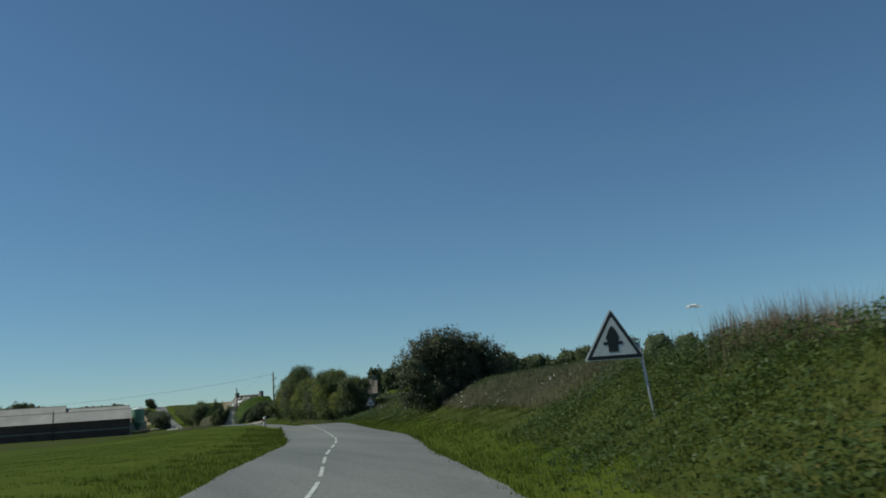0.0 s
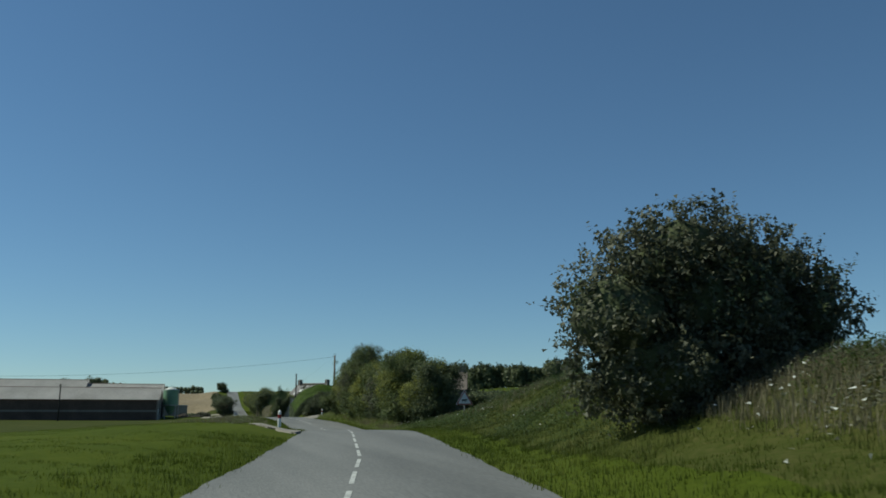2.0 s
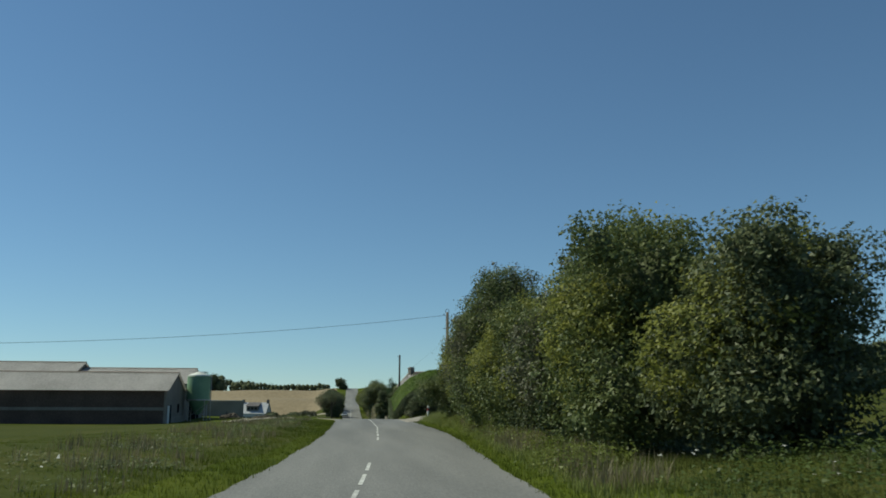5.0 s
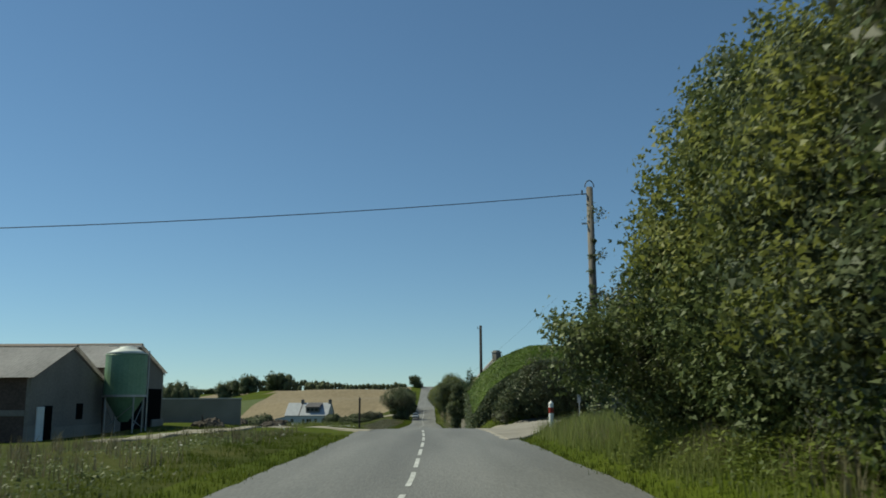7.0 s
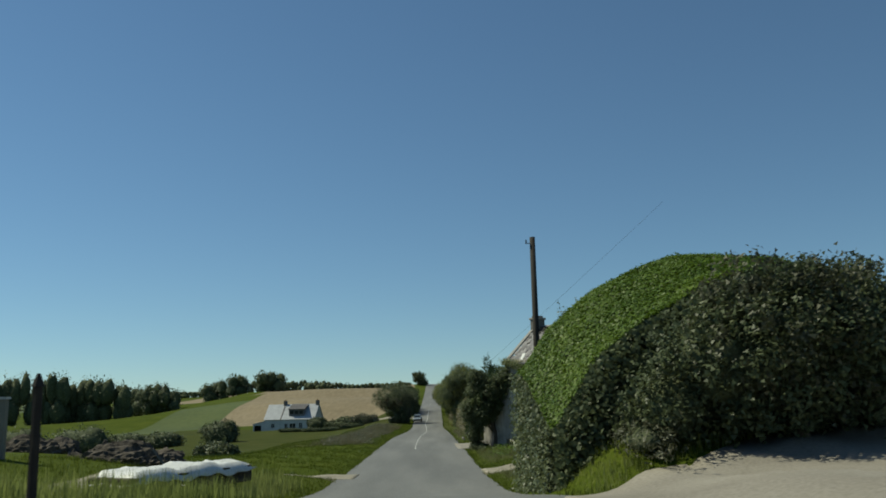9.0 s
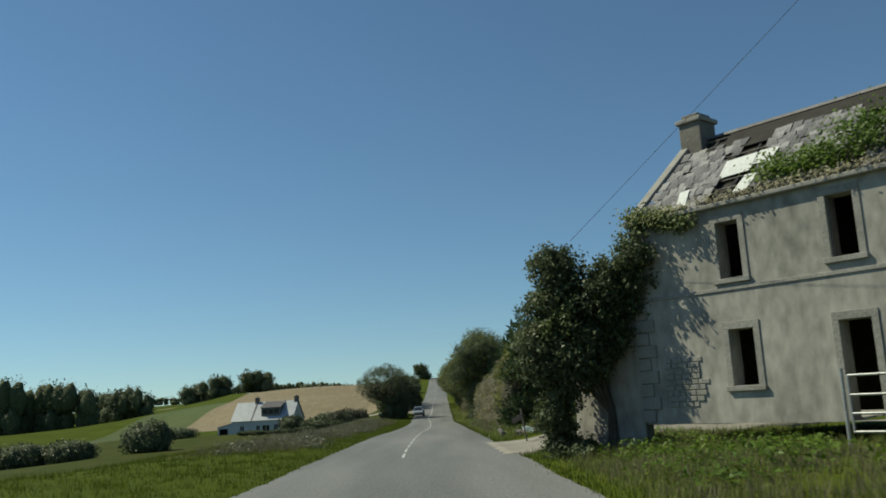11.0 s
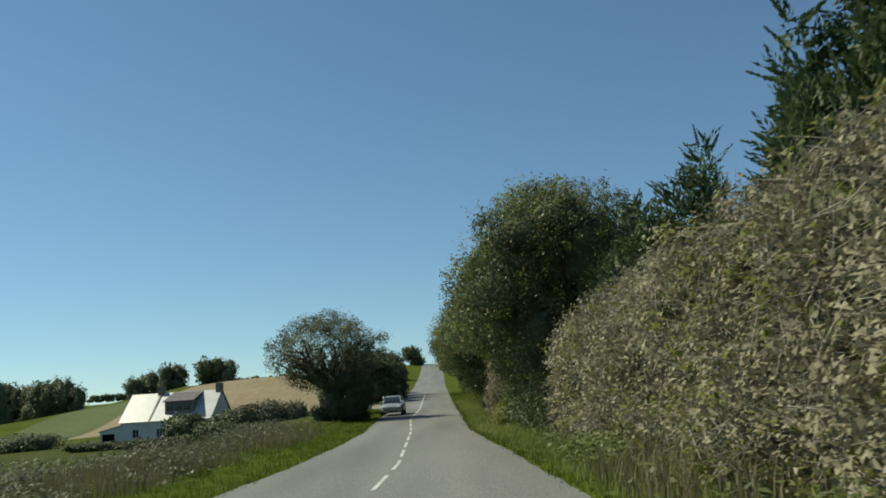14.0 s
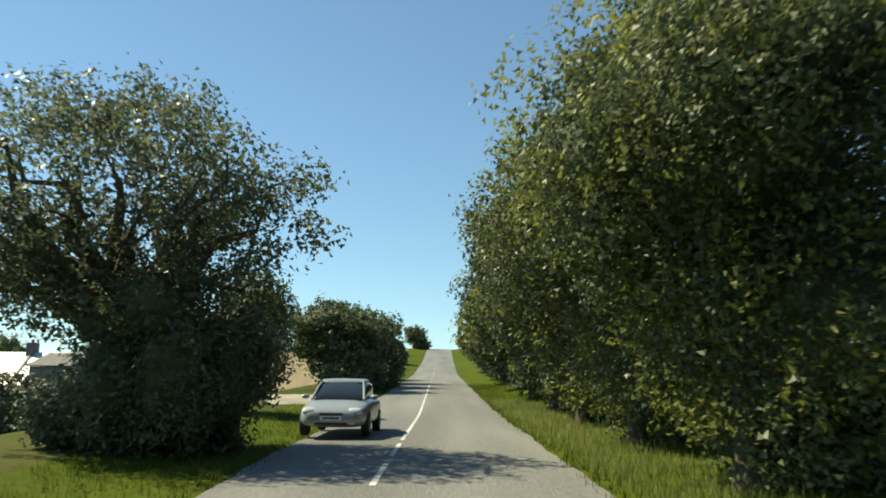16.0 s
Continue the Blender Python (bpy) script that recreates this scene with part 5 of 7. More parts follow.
# big hedge beside the farm entrance: a clipped top, sunlight put in as brighter leaves, that curves down to the road,
# brambles against its end
def mown_hedge():
    xs, tops = np.array([3.5, 4.5, 6.0, 7.4, 8.4, 9.8, 11.5]), np.array([2.2, 3.7, 4.85, 5.6, 5.9, 6.0, 5.8])
    g = thing("hedge", 7.0, 206.0, 0.0, 0, "big hedge clipped to a smooth bright green slope above the road", "hedge")
    u, v = np.meshgrid(np.linspace(3.5, 11.5, 40), np.linspace(201.5, 209.5, 24))

    def top(x, y):
        return np.interp(x, xs, tops) - 1.5 * (1 - ease(y, 200.5, 208.5)) + 0.06 * np.sin(x * 2.1 + y) * np.sin(y * 1.3)
    z = top(u, v) - 0.06
    pts = np.stack([u - 7.0, v - 206.0, z], -1)
    low = pts.copy()
    low[..., 2] = ground_z(u, v) - 0.1
    n, m = u.shape
    k = np.arange(n * m).reshape(n, m)
    q = [np.stack([k[:-1, :-1], k[:-1, 1:], k[1:, 1:], k[1:, :-1]], -1).reshape(-1, 4)]
    o = n * m
    for a in (k[0], k[-1][::-1], k[:, 0][::-1], k[:, -1]):
        q.append(np.stack([a[:-1] + o, a[1:] + o, a[1:], a[:-1]], -1))
    # Solid hedge body, shade put into its dark colour.
    array_mesh("shade_core", np.concatenate([pts.reshape(-1, 3), low.reshape(-1, 3)]), np.concatenate(q), M["core"], g)["kind"] = "stuff"
    rng = np.random.default_rng(31)
    c = 60000
    x, y = 3.4 + 8.2 * rng.random(c), 201.3 + 8.2 * rng.random(c)
    p = np.stack([x - 7.0, y - 206.0, top(x, y) + 0.05 * np.abs(rng.normal(size=c))], 1)
    nor = unit(np.stack([-(top(x + 0.1, y) - top(x - 0.1, y)) / 0.2, -(top(x, y + 0.1) - top(x, y - 0.1)) / 0.2, np.ones(c)], 1))
    co = leaf_tris(rng, p, nor, 0.1, 0.6, 0.45)
    # The sunlit look of the top is put into a brighter leaf colour.
    array_mesh("clipped_top", co, tris_for(co), M["leaf_bright"], g, tris=True)["label"] = "clipped top with brighter green leaves for sunlight"
    c = 14000
    x, f = 3.4 + 8.2 * rng.random(c), rng.random(c)
    y = 201.4 - 0.35 * np.abs(rng.normal(size=c))
    g0 = ground_z(x, y)
    p = np.stack([x - 7.0, y - 206.0, g0 + (top(x, y + 0.2) - g0) * f], 1)
    co = leaf_quads(rng, p, np.tile([0, -1.0, 0.1], (c, 1)), 0.14, 0.6)
    # Shade on this end is put in as a darker leaf colour.
    array_mesh("end_growth", co, quads_for(co), M["leaf_shade"], g)["label"] = "unclipped end of the hedge with darker leaves for its shade"
    c = 6000
    y, f = 201.3 + 8.2 * rng.random(c), rng.random(c)
    x = 3.45 - 0.15 * np.abs(rng.normal(size=c))
    g0 = ground_z(x, y)
    p = np.stack([x - 7.0, y - 206.0, g0 + (top(x + 0.1, y) - g0) * f], 1)
    co = leaf_quads(rng, p, np.tile([-1.0, 0, 0.1], (c, 1)), 0.13, 0.6)
    array_mesh("side_growth", co, quads_for(co), M["leaf_shade"], g)


mown_hedge()
bush("shrub", 9.0, 199.8, [(-2.9, 0.3, 0.7, 1.1, 1.2, 1.2), (-1.6, 0.1, 1.5, 1.5, 1.4, 1.7), (-0.2, 0, 2.1, 1.7, 1.5, 1.9), (1.3, 0.2, 2.2, 1.8, 1.6, 1.9), (2.9, 0.5, 1.5, 1.5, 1.5, 1.7), (0.4, 0.6, 3.0, 1.3, 1.3, 0.8)],
     26000, 0.12, M["leaf_shade"], "dark bramble thicket against the end of the hedge", "shrub", 32, 140, 0.5, 0.72, clump=0.12, knob=0.42, aspect=0.6, trunk=(0.12, 2, 1.0), extra=((M["leaf_grey"], 7000, [(-0.6, -0.1, 2.4, 1.7, 1.5, 1.7), (1.3, 0.1, 2.3, 1.8, 1.6, 1.8)]),))
bush("hedge_tree", 12.6, 207.5, [(-1.2, 0, 2.6, 2.0, 2.0, 2.0), (1.0, 0.5, 2.0, 1.9, 2.0, 1.9), (3.0, 0.8, 1.5, 1.9, 2.0, 1.6), (0.0, 1.0, 3.4, 1.5, 1.8, 1.1)], 20000, 0.15, M["leaf_dark"], "leafy tree behind the low farm wall", "tree", 35, 120, 0.5, 0.72, clump=0.14, knob=0.5, aspect=0.6, trunk=(0.14, 3, 1.0), extra=((M["leaf"], 4000, [(1.2, 0, 2.0, 2.2, 2.0, 1.9)]),))
bush("hedge_tree", 20.0, 213.5, [(0, 0, 2.6, 4.5, 3.0, 2.6), (4, 1, 3.2, 3.5, 3.0, 2.4), (-4, 1, 2.2, 3.0, 2.6, 2.2)], 9000, 0.26, M["leaf_dark"], "dark trees growing behind the farm wall", "tree", 33, 40, 0.8, trunk=(0.18, 2, 1.5))

# The extra yellow leaves put sunlight into this bush's colour.
bush("shrub", 7.4, 218.6, [(0, 0, 1.6, 1.6, 2.6, 2.0), (0.2, 0.3, 3.6, 1.5, 2.4, 1.6), (0.4, -0.4, 5.0, 1.3, 1.8, 1.3), (0.9, -2.6, 3.0, 1.7, 2.0, 2.4), (-0.5, 1.2, 4.2, 0.9, 1.2, 0.9), (-0.3, -0.8, 6.2, 0.9, 1.1, 0.9), (0.5, 0.4, 6.6, 1.0, 1.2, 0.9), (-0.6, 0.8, 5.4, 0.9, 1.1, 0.9)],
     26000, 0.12, M["leaf"], "tall leafy bush at the hedge end, sunlit edges put in as yellow-green leaves", "shrub", 39, 160, 0.6, 0.6, clump=0.14, trunk=(0.12, 3, 2.0), extra=((M["leaf_yellow"], 6000, [(-0.2, 0.2, 3.8, 1.6, 2.4, 1.9), (0.2, -0.3, 5.3, 1.2, 1.6, 1.2)]),))

# tall weeds below the rounded hedge
bush("weed_clump", 5.2, 199.6, [(0, 0, 0.3, 0.6, 1.8, 0.5), (0.2, 4.5, 0.6, 0.8, 3.0, 0.9), (0.2, 9.0, 0.6, 0.8, 3.0, 0.9)], 4000, 0.13, M["leaf_grey"], "tall greyish weeds along the foot of the hedge", "weeds", 34, 160, 0.7, 0.6, aspect=0.25)

# ivy on the ruin
bush("ivy_mass", 5.5, 247.3, [(-1.25, 0.2, 5.3, 0.6, 0.7, 0.75), (-1.3, 0.2, 4.3, 0.75, 0.8, 0.9), (-1.8, 0.2, 2.9, 0.7, 0.8, 0.8), (-0.6, 0, 4.4, 0.8, 0.8, 0.75), (0.1, -0.3, 4.7, 0.75, 0.8, 0.7), (-0.2, -0.2, 3.7, 0.8, 0.7, 0.7), (0.75, -0.6, 4.7, 0.5, 0.6, 0.7), (0.85, -1.1, 5.5, 0.45, 0.6, 0.5), (-1.0, -0.2, 2.7, 0.7, 0.6, 0.8), (-0.2, -0.4, 3.1, 0.6, 0.5, 0.6), (-1.5, 0.1, 1.4, 0.4, 0.45, 1.3)],
     34000, 0.1, M["leaf_dark"], "thick dark ivy swallowing the end of the ruin", "ivy", 37, 120, 0.35, 0.7, trunk=(0.15, 2, 1.2), aspect=0.7, clump=0.09, knob=0.36, extra=((M["leaf"], 6000, [(-0.8, -0.1, 3.6, 1.1, 0.9, 0.8), (0.2, -0.4, 3.9, 0.8, 0.8, 0.7)]),))
bush("weed_clump", 4.6, 246.8, [(0, 0, 0.15, 0.5, 0.6, 0.3), (-0.3, 1.2, 0.2, 0.5, 0.8, 0.4)], 1800, 0.12, M["leaf_dark"], "weeds at the foot of the ivy", "weeds", 36, 60, 0.4, 0.5, aspect=0.5)
lean = thing("lean_to_wall", 6.3, 246.56, gz(6.3, 246.5), 131, "low rendered lean-to wall against the ruin, under ivy", "wall")
part("wall", boxed(0.0, -0.42, -0.4, 2.5, -0.02, 3.8, 0.03), M["ruin_render"], lean)


def ivy_patch(pts, n, size, mat, seed, name, label):
    rng = np.random.default_rng(seed)
    pts = np.array(pts, float)
    k = rng.integers(len(pts), size=n)
    p = pts[k, :3] + rng.normal(size=(n, 3)) * pts[k, 3:4] * np.array([1, 1, 0.8])
    co = leaf_quads(rng, p, np.tile([-0.6, -0.5, 0.4], (n, 1)), size, 0.55)
    return tagged(array_mesh(name, co, quads_for(co), mat), label, "plant")


def on_front(u, z, out=0.12):
    """A place on the ruin's front: u metres along it, z up from its foot."""
    m = RUIN.matrix_basis
    return tuple(m @ Vector((u, -out, z)))


ivy_patch([(*on_front(0.2 + 0.25 * k, 5.9 - 0.06 * k, 0.1), 0.2) for k in range(8)] + [(*on_front(0.15, 4.9, 0.1), 0.3), (*on_front(0.1, 4.0, 0.1), 0.28), (*on_front(0.3, 5.4, 0.1), 0.3)], 2600, 0.12, M["leaf"], 71, "ivy", "green ivy hanging from the eaves corner of the ruin")
ivy_patch([(*on_front(4.2 + 0.35 * k, 6.4 + 0.15 * math.sin(k * 2.1) + 0.35 * (k > 5), -0.5), 0.24 + 0.12 * (k > 5)) for k in range(13)], 7000, 0.1, M["leaf_bright"], 72, "roof_weeds", "green weeds growing along the broken eaves")
ivy_patch([(*on_front(1.2 + 0.3 * k, 5.9, 0.05), 0.1) for k in range(28)], 1500, 0.1, M["leaf_pale"], 73, "eaves_weeds", "dry grass along the gutter line")
ivy_patch([(*on_front(9.3, 0.5 + 0.35 * k, 0.2), 0.3) for k in range(8)], 1500, 0.13, M["leaf_dark"], 74, "ivy", "dark ivy on the corner of the ruin")
bush("ivy_tree", 16.6, 239.0, [(0, 0, 2.0, 2.2, 2.6, 2.4), (0.3, 0.5, 4.6, 1.9, 2.2, 1.8), (-0.6, -1.0, 3.3, 1.5, 1.6, 1.8), (0.6, 1.0, 6.2, 1.4, 1.5, 1.2)], 11000, 0.17, M["leaf_dark"], "tall dark ivy-clad tree beside the ruin", "tree", 38, 70, 0.6, 0.8, trunk=(0.2, 3, 2.0), extra=((M["leaf"], 2500, [(-0.6, -0.6, 4.2, 1.8, 2.0, 2.0)]),))

pz = [(6.3 + 0.1 * math.sin(k * 2.2), 170.8, 0.4 + 0.5 * k, 0.14) for k in range(6)] + [(6.3 + 0.08 * math.sin(k), 170.8, 3.6 + 0.6 * k, 0.06) for k in range(8)] + [(6.5, 170.75, 8.9, 0.22), (6.4, 170.75, 1.2, 0.4), (6.6, 170.75, 5.6, 0.2), (6.62, 170.75, 3.2, 0.22), (6.55, 170.75, 7.2, 0.15)]
ivy_patch(pz, 2100, 0.12, M["leaf_dark"], 75, "ivy", "dark ivy climbing the wooden utility pole")

# garden before the stone gable
bush("garden_hedge", 8.3, 265.2, [(0, 0, 0.9, 1.1, 1.1, 0.8), (1.3, -0.9, 0.9, 1.1, 1.0, 0.8), (-0.7, 0.4, 0.6, 0.8, 0.9, 0.6), (2.3, -1.2, 0.7, 0.9, 0.9, 0.7)], 16000, 0.08, M["leaf_olive"], "low rounded olive-green garden bush", "bush", 41, 80, 0.25, clump=0.08, knob=0.3)
bush("rosemary_hedge", 7.6, 263.6, [(-0.9, 0.3, 0.3, 0.8, 0.6, 0.5), (0.2, -0.1, 0.35, 0.9, 0.7, 0.55), (1.3, -0.7, 0.35, 0.9, 0.7, 0.55), (2.2, -1.0, 0.3, 0.8, 0.6, 0.5)], 14000, 0.09, M["leaf_shade"], "low dark clipped hedge along the entrance", "hedge", 42, 120, 0.3, aspect=0.25)
bush("garden_hedge", 6.4, 267.8, [(0, 0, 0.75, 0.6, 0.6, 0.85)], 5200, 0.09, M["leaf_olive"], "bright green rounded garden shrub", "bush", 43, 30, 0.25)
bush("box_hedge", 5.9, 266.2, [(-0.35, 0, 0.25, 0.4, 0.4, 0.35), (0.1, 0, 0.27, 0.42, 0.42, 0.36), (0.55, 0, 0.25, 0.4, 0.4, 0.35)], 7000, 0.045, M["leaf_yellow"], "low clipped yellowish box cushion", "hedge", 44, 0, 0, 0.9, rough=0.05, inner=0.05)
bush("flower_bed", 9.2, 262.0, [(0, 0, 0.35, 0.8, 0.7, 0.55), (0.5, 1.0, 0.5, 0.7, 0.8, 0.6)], 4600, 0.1, M["leaf_bright"], "green flowering plants at the foot of the gable", "plant", 45, 20, 0.3, extra=((M["flower"], 160, [(0, 0, 0.45, 0.8, 0.7, 0.6)]),))


def cordyline(x, y):
    g = thing("cordyline", x, y, gz(x, y), 0, "spiky reddish cordyline in the garden", "plant")
    rng = np.random.default_rng(6)
    limbs("trunk", g, (0, 0, 0), [(0, 0, 0.75)], 0.06, M["bark"], 2, (0, 0, 0.6))
    vs, fs = [], []
    for k in range(46):
        a, el = rng.random() * 6.283, 0.2 + rng.random() * 1.2
        d = Vector((math.cos(a) * math.cos(el), math.sin(a) * math.cos(el), math.sin(el)))
        s = d.cross(Vector((0, 0, 1))).normalized() * 0.025
        o, m, t = Vector((0, 0, 0.75)), Vector((0, 0, 0.75)) + d * 0.35, Vector((0, 0, 0.75)) + d * 0.62 - Vector((0, 0, 0.12))
        n = len(vs)
        vs += [o - s, o + s, m + s, m - s, t]
        fs += [(n, n + 1, n + 2, n + 3), (n + 3, n + 2, n + 4)]
    link_mesh("leaves", vs, fs, M["leaf_pale"], g, "narrow dry reddish leaves")


cordyline(6.8, 267.3)


def fingerpost(x, y):
    g = thing("garden_sign", x, y, gz(x, y), 25, "leaning weathered wooden sign on a thin post", "sign")
    g.matrix_basis = pose(x, y, gz(x, y), 0, -9, 25)
    part("shaft", boxed(-0.03, -0.02, -0.2, 0.03, 0.02, 1.45, 0.005), M["old_wood"], g)
    part("board", boxed(-0.28, -0.045, 1.0, 0.28, -0.022, 1.22, 0.008), M["old_wood"], g, "blank weathered board").matrix_basis = pose(0, 0, 0.0, 0, -14, 0)


fingerpost(4.34, 259.9)
rk = thing("garden_rocks", 5.2, 265.8, gz(5.2, 265.8), 0, "pale rocks piled against a faded blue-grey tarp", "rocks")
rng_r = np.random.default_rng(9)
for k in range(24):
    bm = bmesh.new()
    s = 0.08 + 0.12 * rng_r.random()
    bmesh.ops.create_icosphere(bm, subdivisions=2, radius=1, matrix=Matrix.Translation((rng_r.normal() * 0.6, rng_r.normal() * 0.4, s * 0.5)) @ Euler(tuple(rng_r.random(3) * 6)).to_matrix().to_4x4() @ Matrix.Diagonal((s * 1.3, s, s * 0.7, 1)))
    for v in bm.verts:
        v.co += Vector(noise.noise_vector(v.co * 9)) * 0.1
    part("rock", bm, M["stone"], rk)
bm = bmesh.new()
bmesh.ops.create_grid(bm, x_segments=12, y_segments=8, size=0.5, matrix=Matrix.Translation((-0.1, -0.6, 0.25)) @ Euler((0.5, 0.1, 0.3)).to_matrix().to_4x4() @ Matrix.Diagonal((0.75, 0.5, 1, 1)))
for v in bm.verts:
    v.co.z += 0.06 * math.sin(v.co.x * 7) * math.sin(v.co.y * 6)
bmesh.ops.solidify(bm, geom=bm.faces[:], thickness=0.015)
part("tarp", bm, M["tarp"], rk, "crumpled faded tarp", True)


def feathers(rng, blobs, n, length, base):
    """Flat upswept sprays that end in a point, like the shoots of a cypress."""
    p, out = leaf_points(rng, blobs, n, 0.25, 0.15, base)
    way = unit(out * 0.9 + np.array([0, 0, 0.5]) + rng.normal(size=out.shape) * 0.5)
    side = unit(np.cross(way, rng.normal(size=way.shape)))
    ln = length * (0.5 + 0.8 * rng.random(len(p)))
    quads = []
    for k in range(12):
        f = k / 11
        s = (1 if k % 2 else -1)
        c = p + way * (ln * f)[:, None] + side * (s * 0.2 * ln * (1 - f))[:, None]
        d = unit(way + side * s * 0.55 * (1 - f) + rng.normal(size=way.shape) * 0.12)
        w = unit(np.cross(d, out + rng.normal(size=out.shape) * 0.3)) * (0.028 + 0.035 * (1 - f))
        h = d * (0.16 * ln * (1.2 - 0.5 * f))[:, None]
        quads.append(np.stack([c - h, c + w, c + h, c - w], 1))
    return np.concatenate(quads).reshape(-1, 3)


def cypress(x, y, leaders, label, seed, sprays_n=2600, length=0.75):
    """A cypress of several leaders, each (dx, dy, height, radius), with ragged upswept sprays."""
    rng = np.random.default_rng(seed)
    g = thing("cypress", x, y, gz(x, y), 0, label, "conifer", "roadside cypresses")
    blobs = []
    for dx, dy, h, r in leaders:
        for f, w in ((0.1, 0.85), (0.3, 1.0), (0.5, 0.92), (0.68, 0.74), (0.83, 0.5), (0.95, 0.25)):
            blobs.append((dx + 0.25 * r * rng.normal(), dy + 0.25 * r * rng.normal(), h * f, r * w, r * w, h * 0.17))
    co = feathers(rng, blobs, sprays_n, length, -0.05)
    array_mesh("crown", co, quads_for(co), M["leaf_conifer"], g)
    crown("inner_sprays", g, blobs, 9000, 0.16, M["leaf_conifer"], seed + 1, core=0.8, base=-0.05, aspect=0.35)
    limbs("trunk", g, (leaders[0][0], leaders[0][1], 0), [(dx, dy, h * 0.8) for dx, dy, h, r in leaders], 0.17, M["bark"], seed, (leaders[0][0], leaders[0][1], leaders[0][2] * 0.25))
    return g


cypress(6.9, 270.5, ((0.0, 0, 6.0, 1.3), (1.5, 0.2, 5.9, 1.0), (-1.5, 0.2, 4.7, 1.0), (2.2, 0.4, 4.5, 1.0), (-0.8, 0.4, 5.4, 1.0), (0.8, 1.0, 5.4, 1.2)), "large dark cypress with ragged upswept sprays", 51, 5200, 0.42)
cypress(6.3, 278.8, ((-0.7, 0, 5.2, 1.0), (0.6, 0.5, 6.2, 1.2), (-1.1, -0.8, 3.8, 0.7), (2.2, 1.5, 6.4, 1.3)), "dark cypress joined to the climber-hung one", 50, 4000, 0.42)
cypress(8.7, 296.8, ((0.0, 0, 8.8, 1.8), (-1.2, 0.8, 6.6, 1.2), (1.4, -0.8, 8.2, 1.5)), "tall dark cypress rising behind the dry hedge", 53, 3400, 0.55)
cypress(9.1, 311.5, ((0.0, 0, 8.0, 1.7), (-1.5, -1.0, 6.4, 1.2), (1.6, 0.6, 7.8, 1.6), (-1.2, 1.8, 6.8, 1.2)), "dark cypress between the dry hedge and the leafy tree", 54, 3600, 0.55)
bush("ivy_column", 5.1, 273.2, [(0.55, 0, 0.8, 0.6, 2.8, 1.1), (0.05, 0.3, 2.1, 0.65, 2.8, 1.1), (0.1, 0.3, 3.3, 0.7, 2.6, 1.1), (0.7, 0.0, 4.4, 0.7, 2.3, 0.9), (1.0, -0.4, 5.1, 0.6, 1.6, 0.6), (0.6, -2.5, 1.4, 0.55, 0.9, 1.3), (0.3, -2.4, 3.0, 0.55, 0.9, 1.1), (0.55, 3.0, 1.6, 0.6, 1.0, 1.4)], 44000, 0.1, M["leaf_yellow"], "yellowish climber hanging over the edge of the cypress", "climber", 55, 220, 0.5, 0.72, clump=0.1, knob=0.34, aspect=0.7, hang=0.5, extra=((M["leaf_pale"], 2500, [(-0.3, 0.3, 1.8, 0.8, 2.8, 1.6), (0.1, 0.2, 3.4, 0.8, 2.6, 1.3)]),))


def twiggy(x, y, blobs, n_leaf, n_twig, label, seed, leaf=None, leaf2=None):
    """A half-dead hedge: bare grey twigs through thin pale leaves."""
    g = bush("dry_bush", x, y, blobs, n_leaf, 0.095, leaf or M["leaf_pale"], label, "bush", seed, 120, 0.5, 0.78, rough=0.22, clump=0.1, knob=0.42, aspect=0.62, extra=((leaf2 or M["leaf_yellow"], n_leaf // 4, blobs),))
    rng = np.random.default_rng(seed + 7)
    p, out = leaf_points(rng, blobs, n_twig, 0.15, 0.0, 0.1)
    way = unit(out * 0.5 + rng.normal(size=p.shape) * 0.6 + np.array([-0.3, -0.5, -0.05]))
    L = (0.3 + 0.8 * rng.random(len(p)) ** 2)[:, None]
    s = unit(np.cross(way, rng.normal(size=p.shape))) * 0.008
    u = np.cross(way, s / 0.008) * 0.008
    a, b = p - way * L * 0.5, p + way * L * 0.5 + np.array([0, 0, 0.06])
    co = np.stack([a - s, a + s, a + u, b - s * 0.4, b + s * 0.4, b + u * 0.4], 1).reshape(-1, 3)
    k = np.arange(len(p))[:, None] * 6
    q = np.concatenate([k + np.array([0, 1, 4, 3]), k + np.array([1, 2, 5, 4]), k + np.array([2, 0, 3, 5])])
    array_mesh("twig_growth", co, q, M["twig"], g)["kind"] = "stuff"
    return g


def hedge_masses(y0, y1, x_face, tops, rng, depth=1.7, step=2.3):
    """Rounded masses for a stretch of hedge whose face stands at x_face; tops are heights from its near to its far end."""
    out = []
    n = max(2, int((y1 - y0) / step))
    for k in range(n):
        f = (k + 0.5) / n
        h = float(np.interp(f, np.linspace(0, 1, len(tops)), tops)) * (0.94 + 0.12 * rng.random())
        for lvl in (0.2, 0.5, 0.78):
            r = depth * (1.0 - 0.25 * (lvl > 0.7)) * (0.9 + 0.2 * rng.random())
            out.append((x_face + r + 0.25 * lvl * h * 0.3 + 0.2 * rng.normal(), y0 + (y1 - y0) * f + 0.4 * rng.normal(), h * lvl, r, step * 0.85, h * 0.27))
    return out


rng_d = np.random.default_rng(63)
twiggy(4.9, 284.0, hedge_masses(-2.0, 4.0, 0.2, (5.8, 5.0, 4.5), rng_d), 30000, 4200, "half-dead hedge of grey twigs and yellowish leaves", 56, M["leaf_pale"], M["leaf_yellow"])
twiggy(4.9, 295.0, hedge_masses(-6.5, 5.5, -0.2, (4.4, 4.3, 4.2), rng_d), 46000, 9000, "dense dry hedge of pale leaves and grey twigs", 57, None, M["leaf_yellow"])
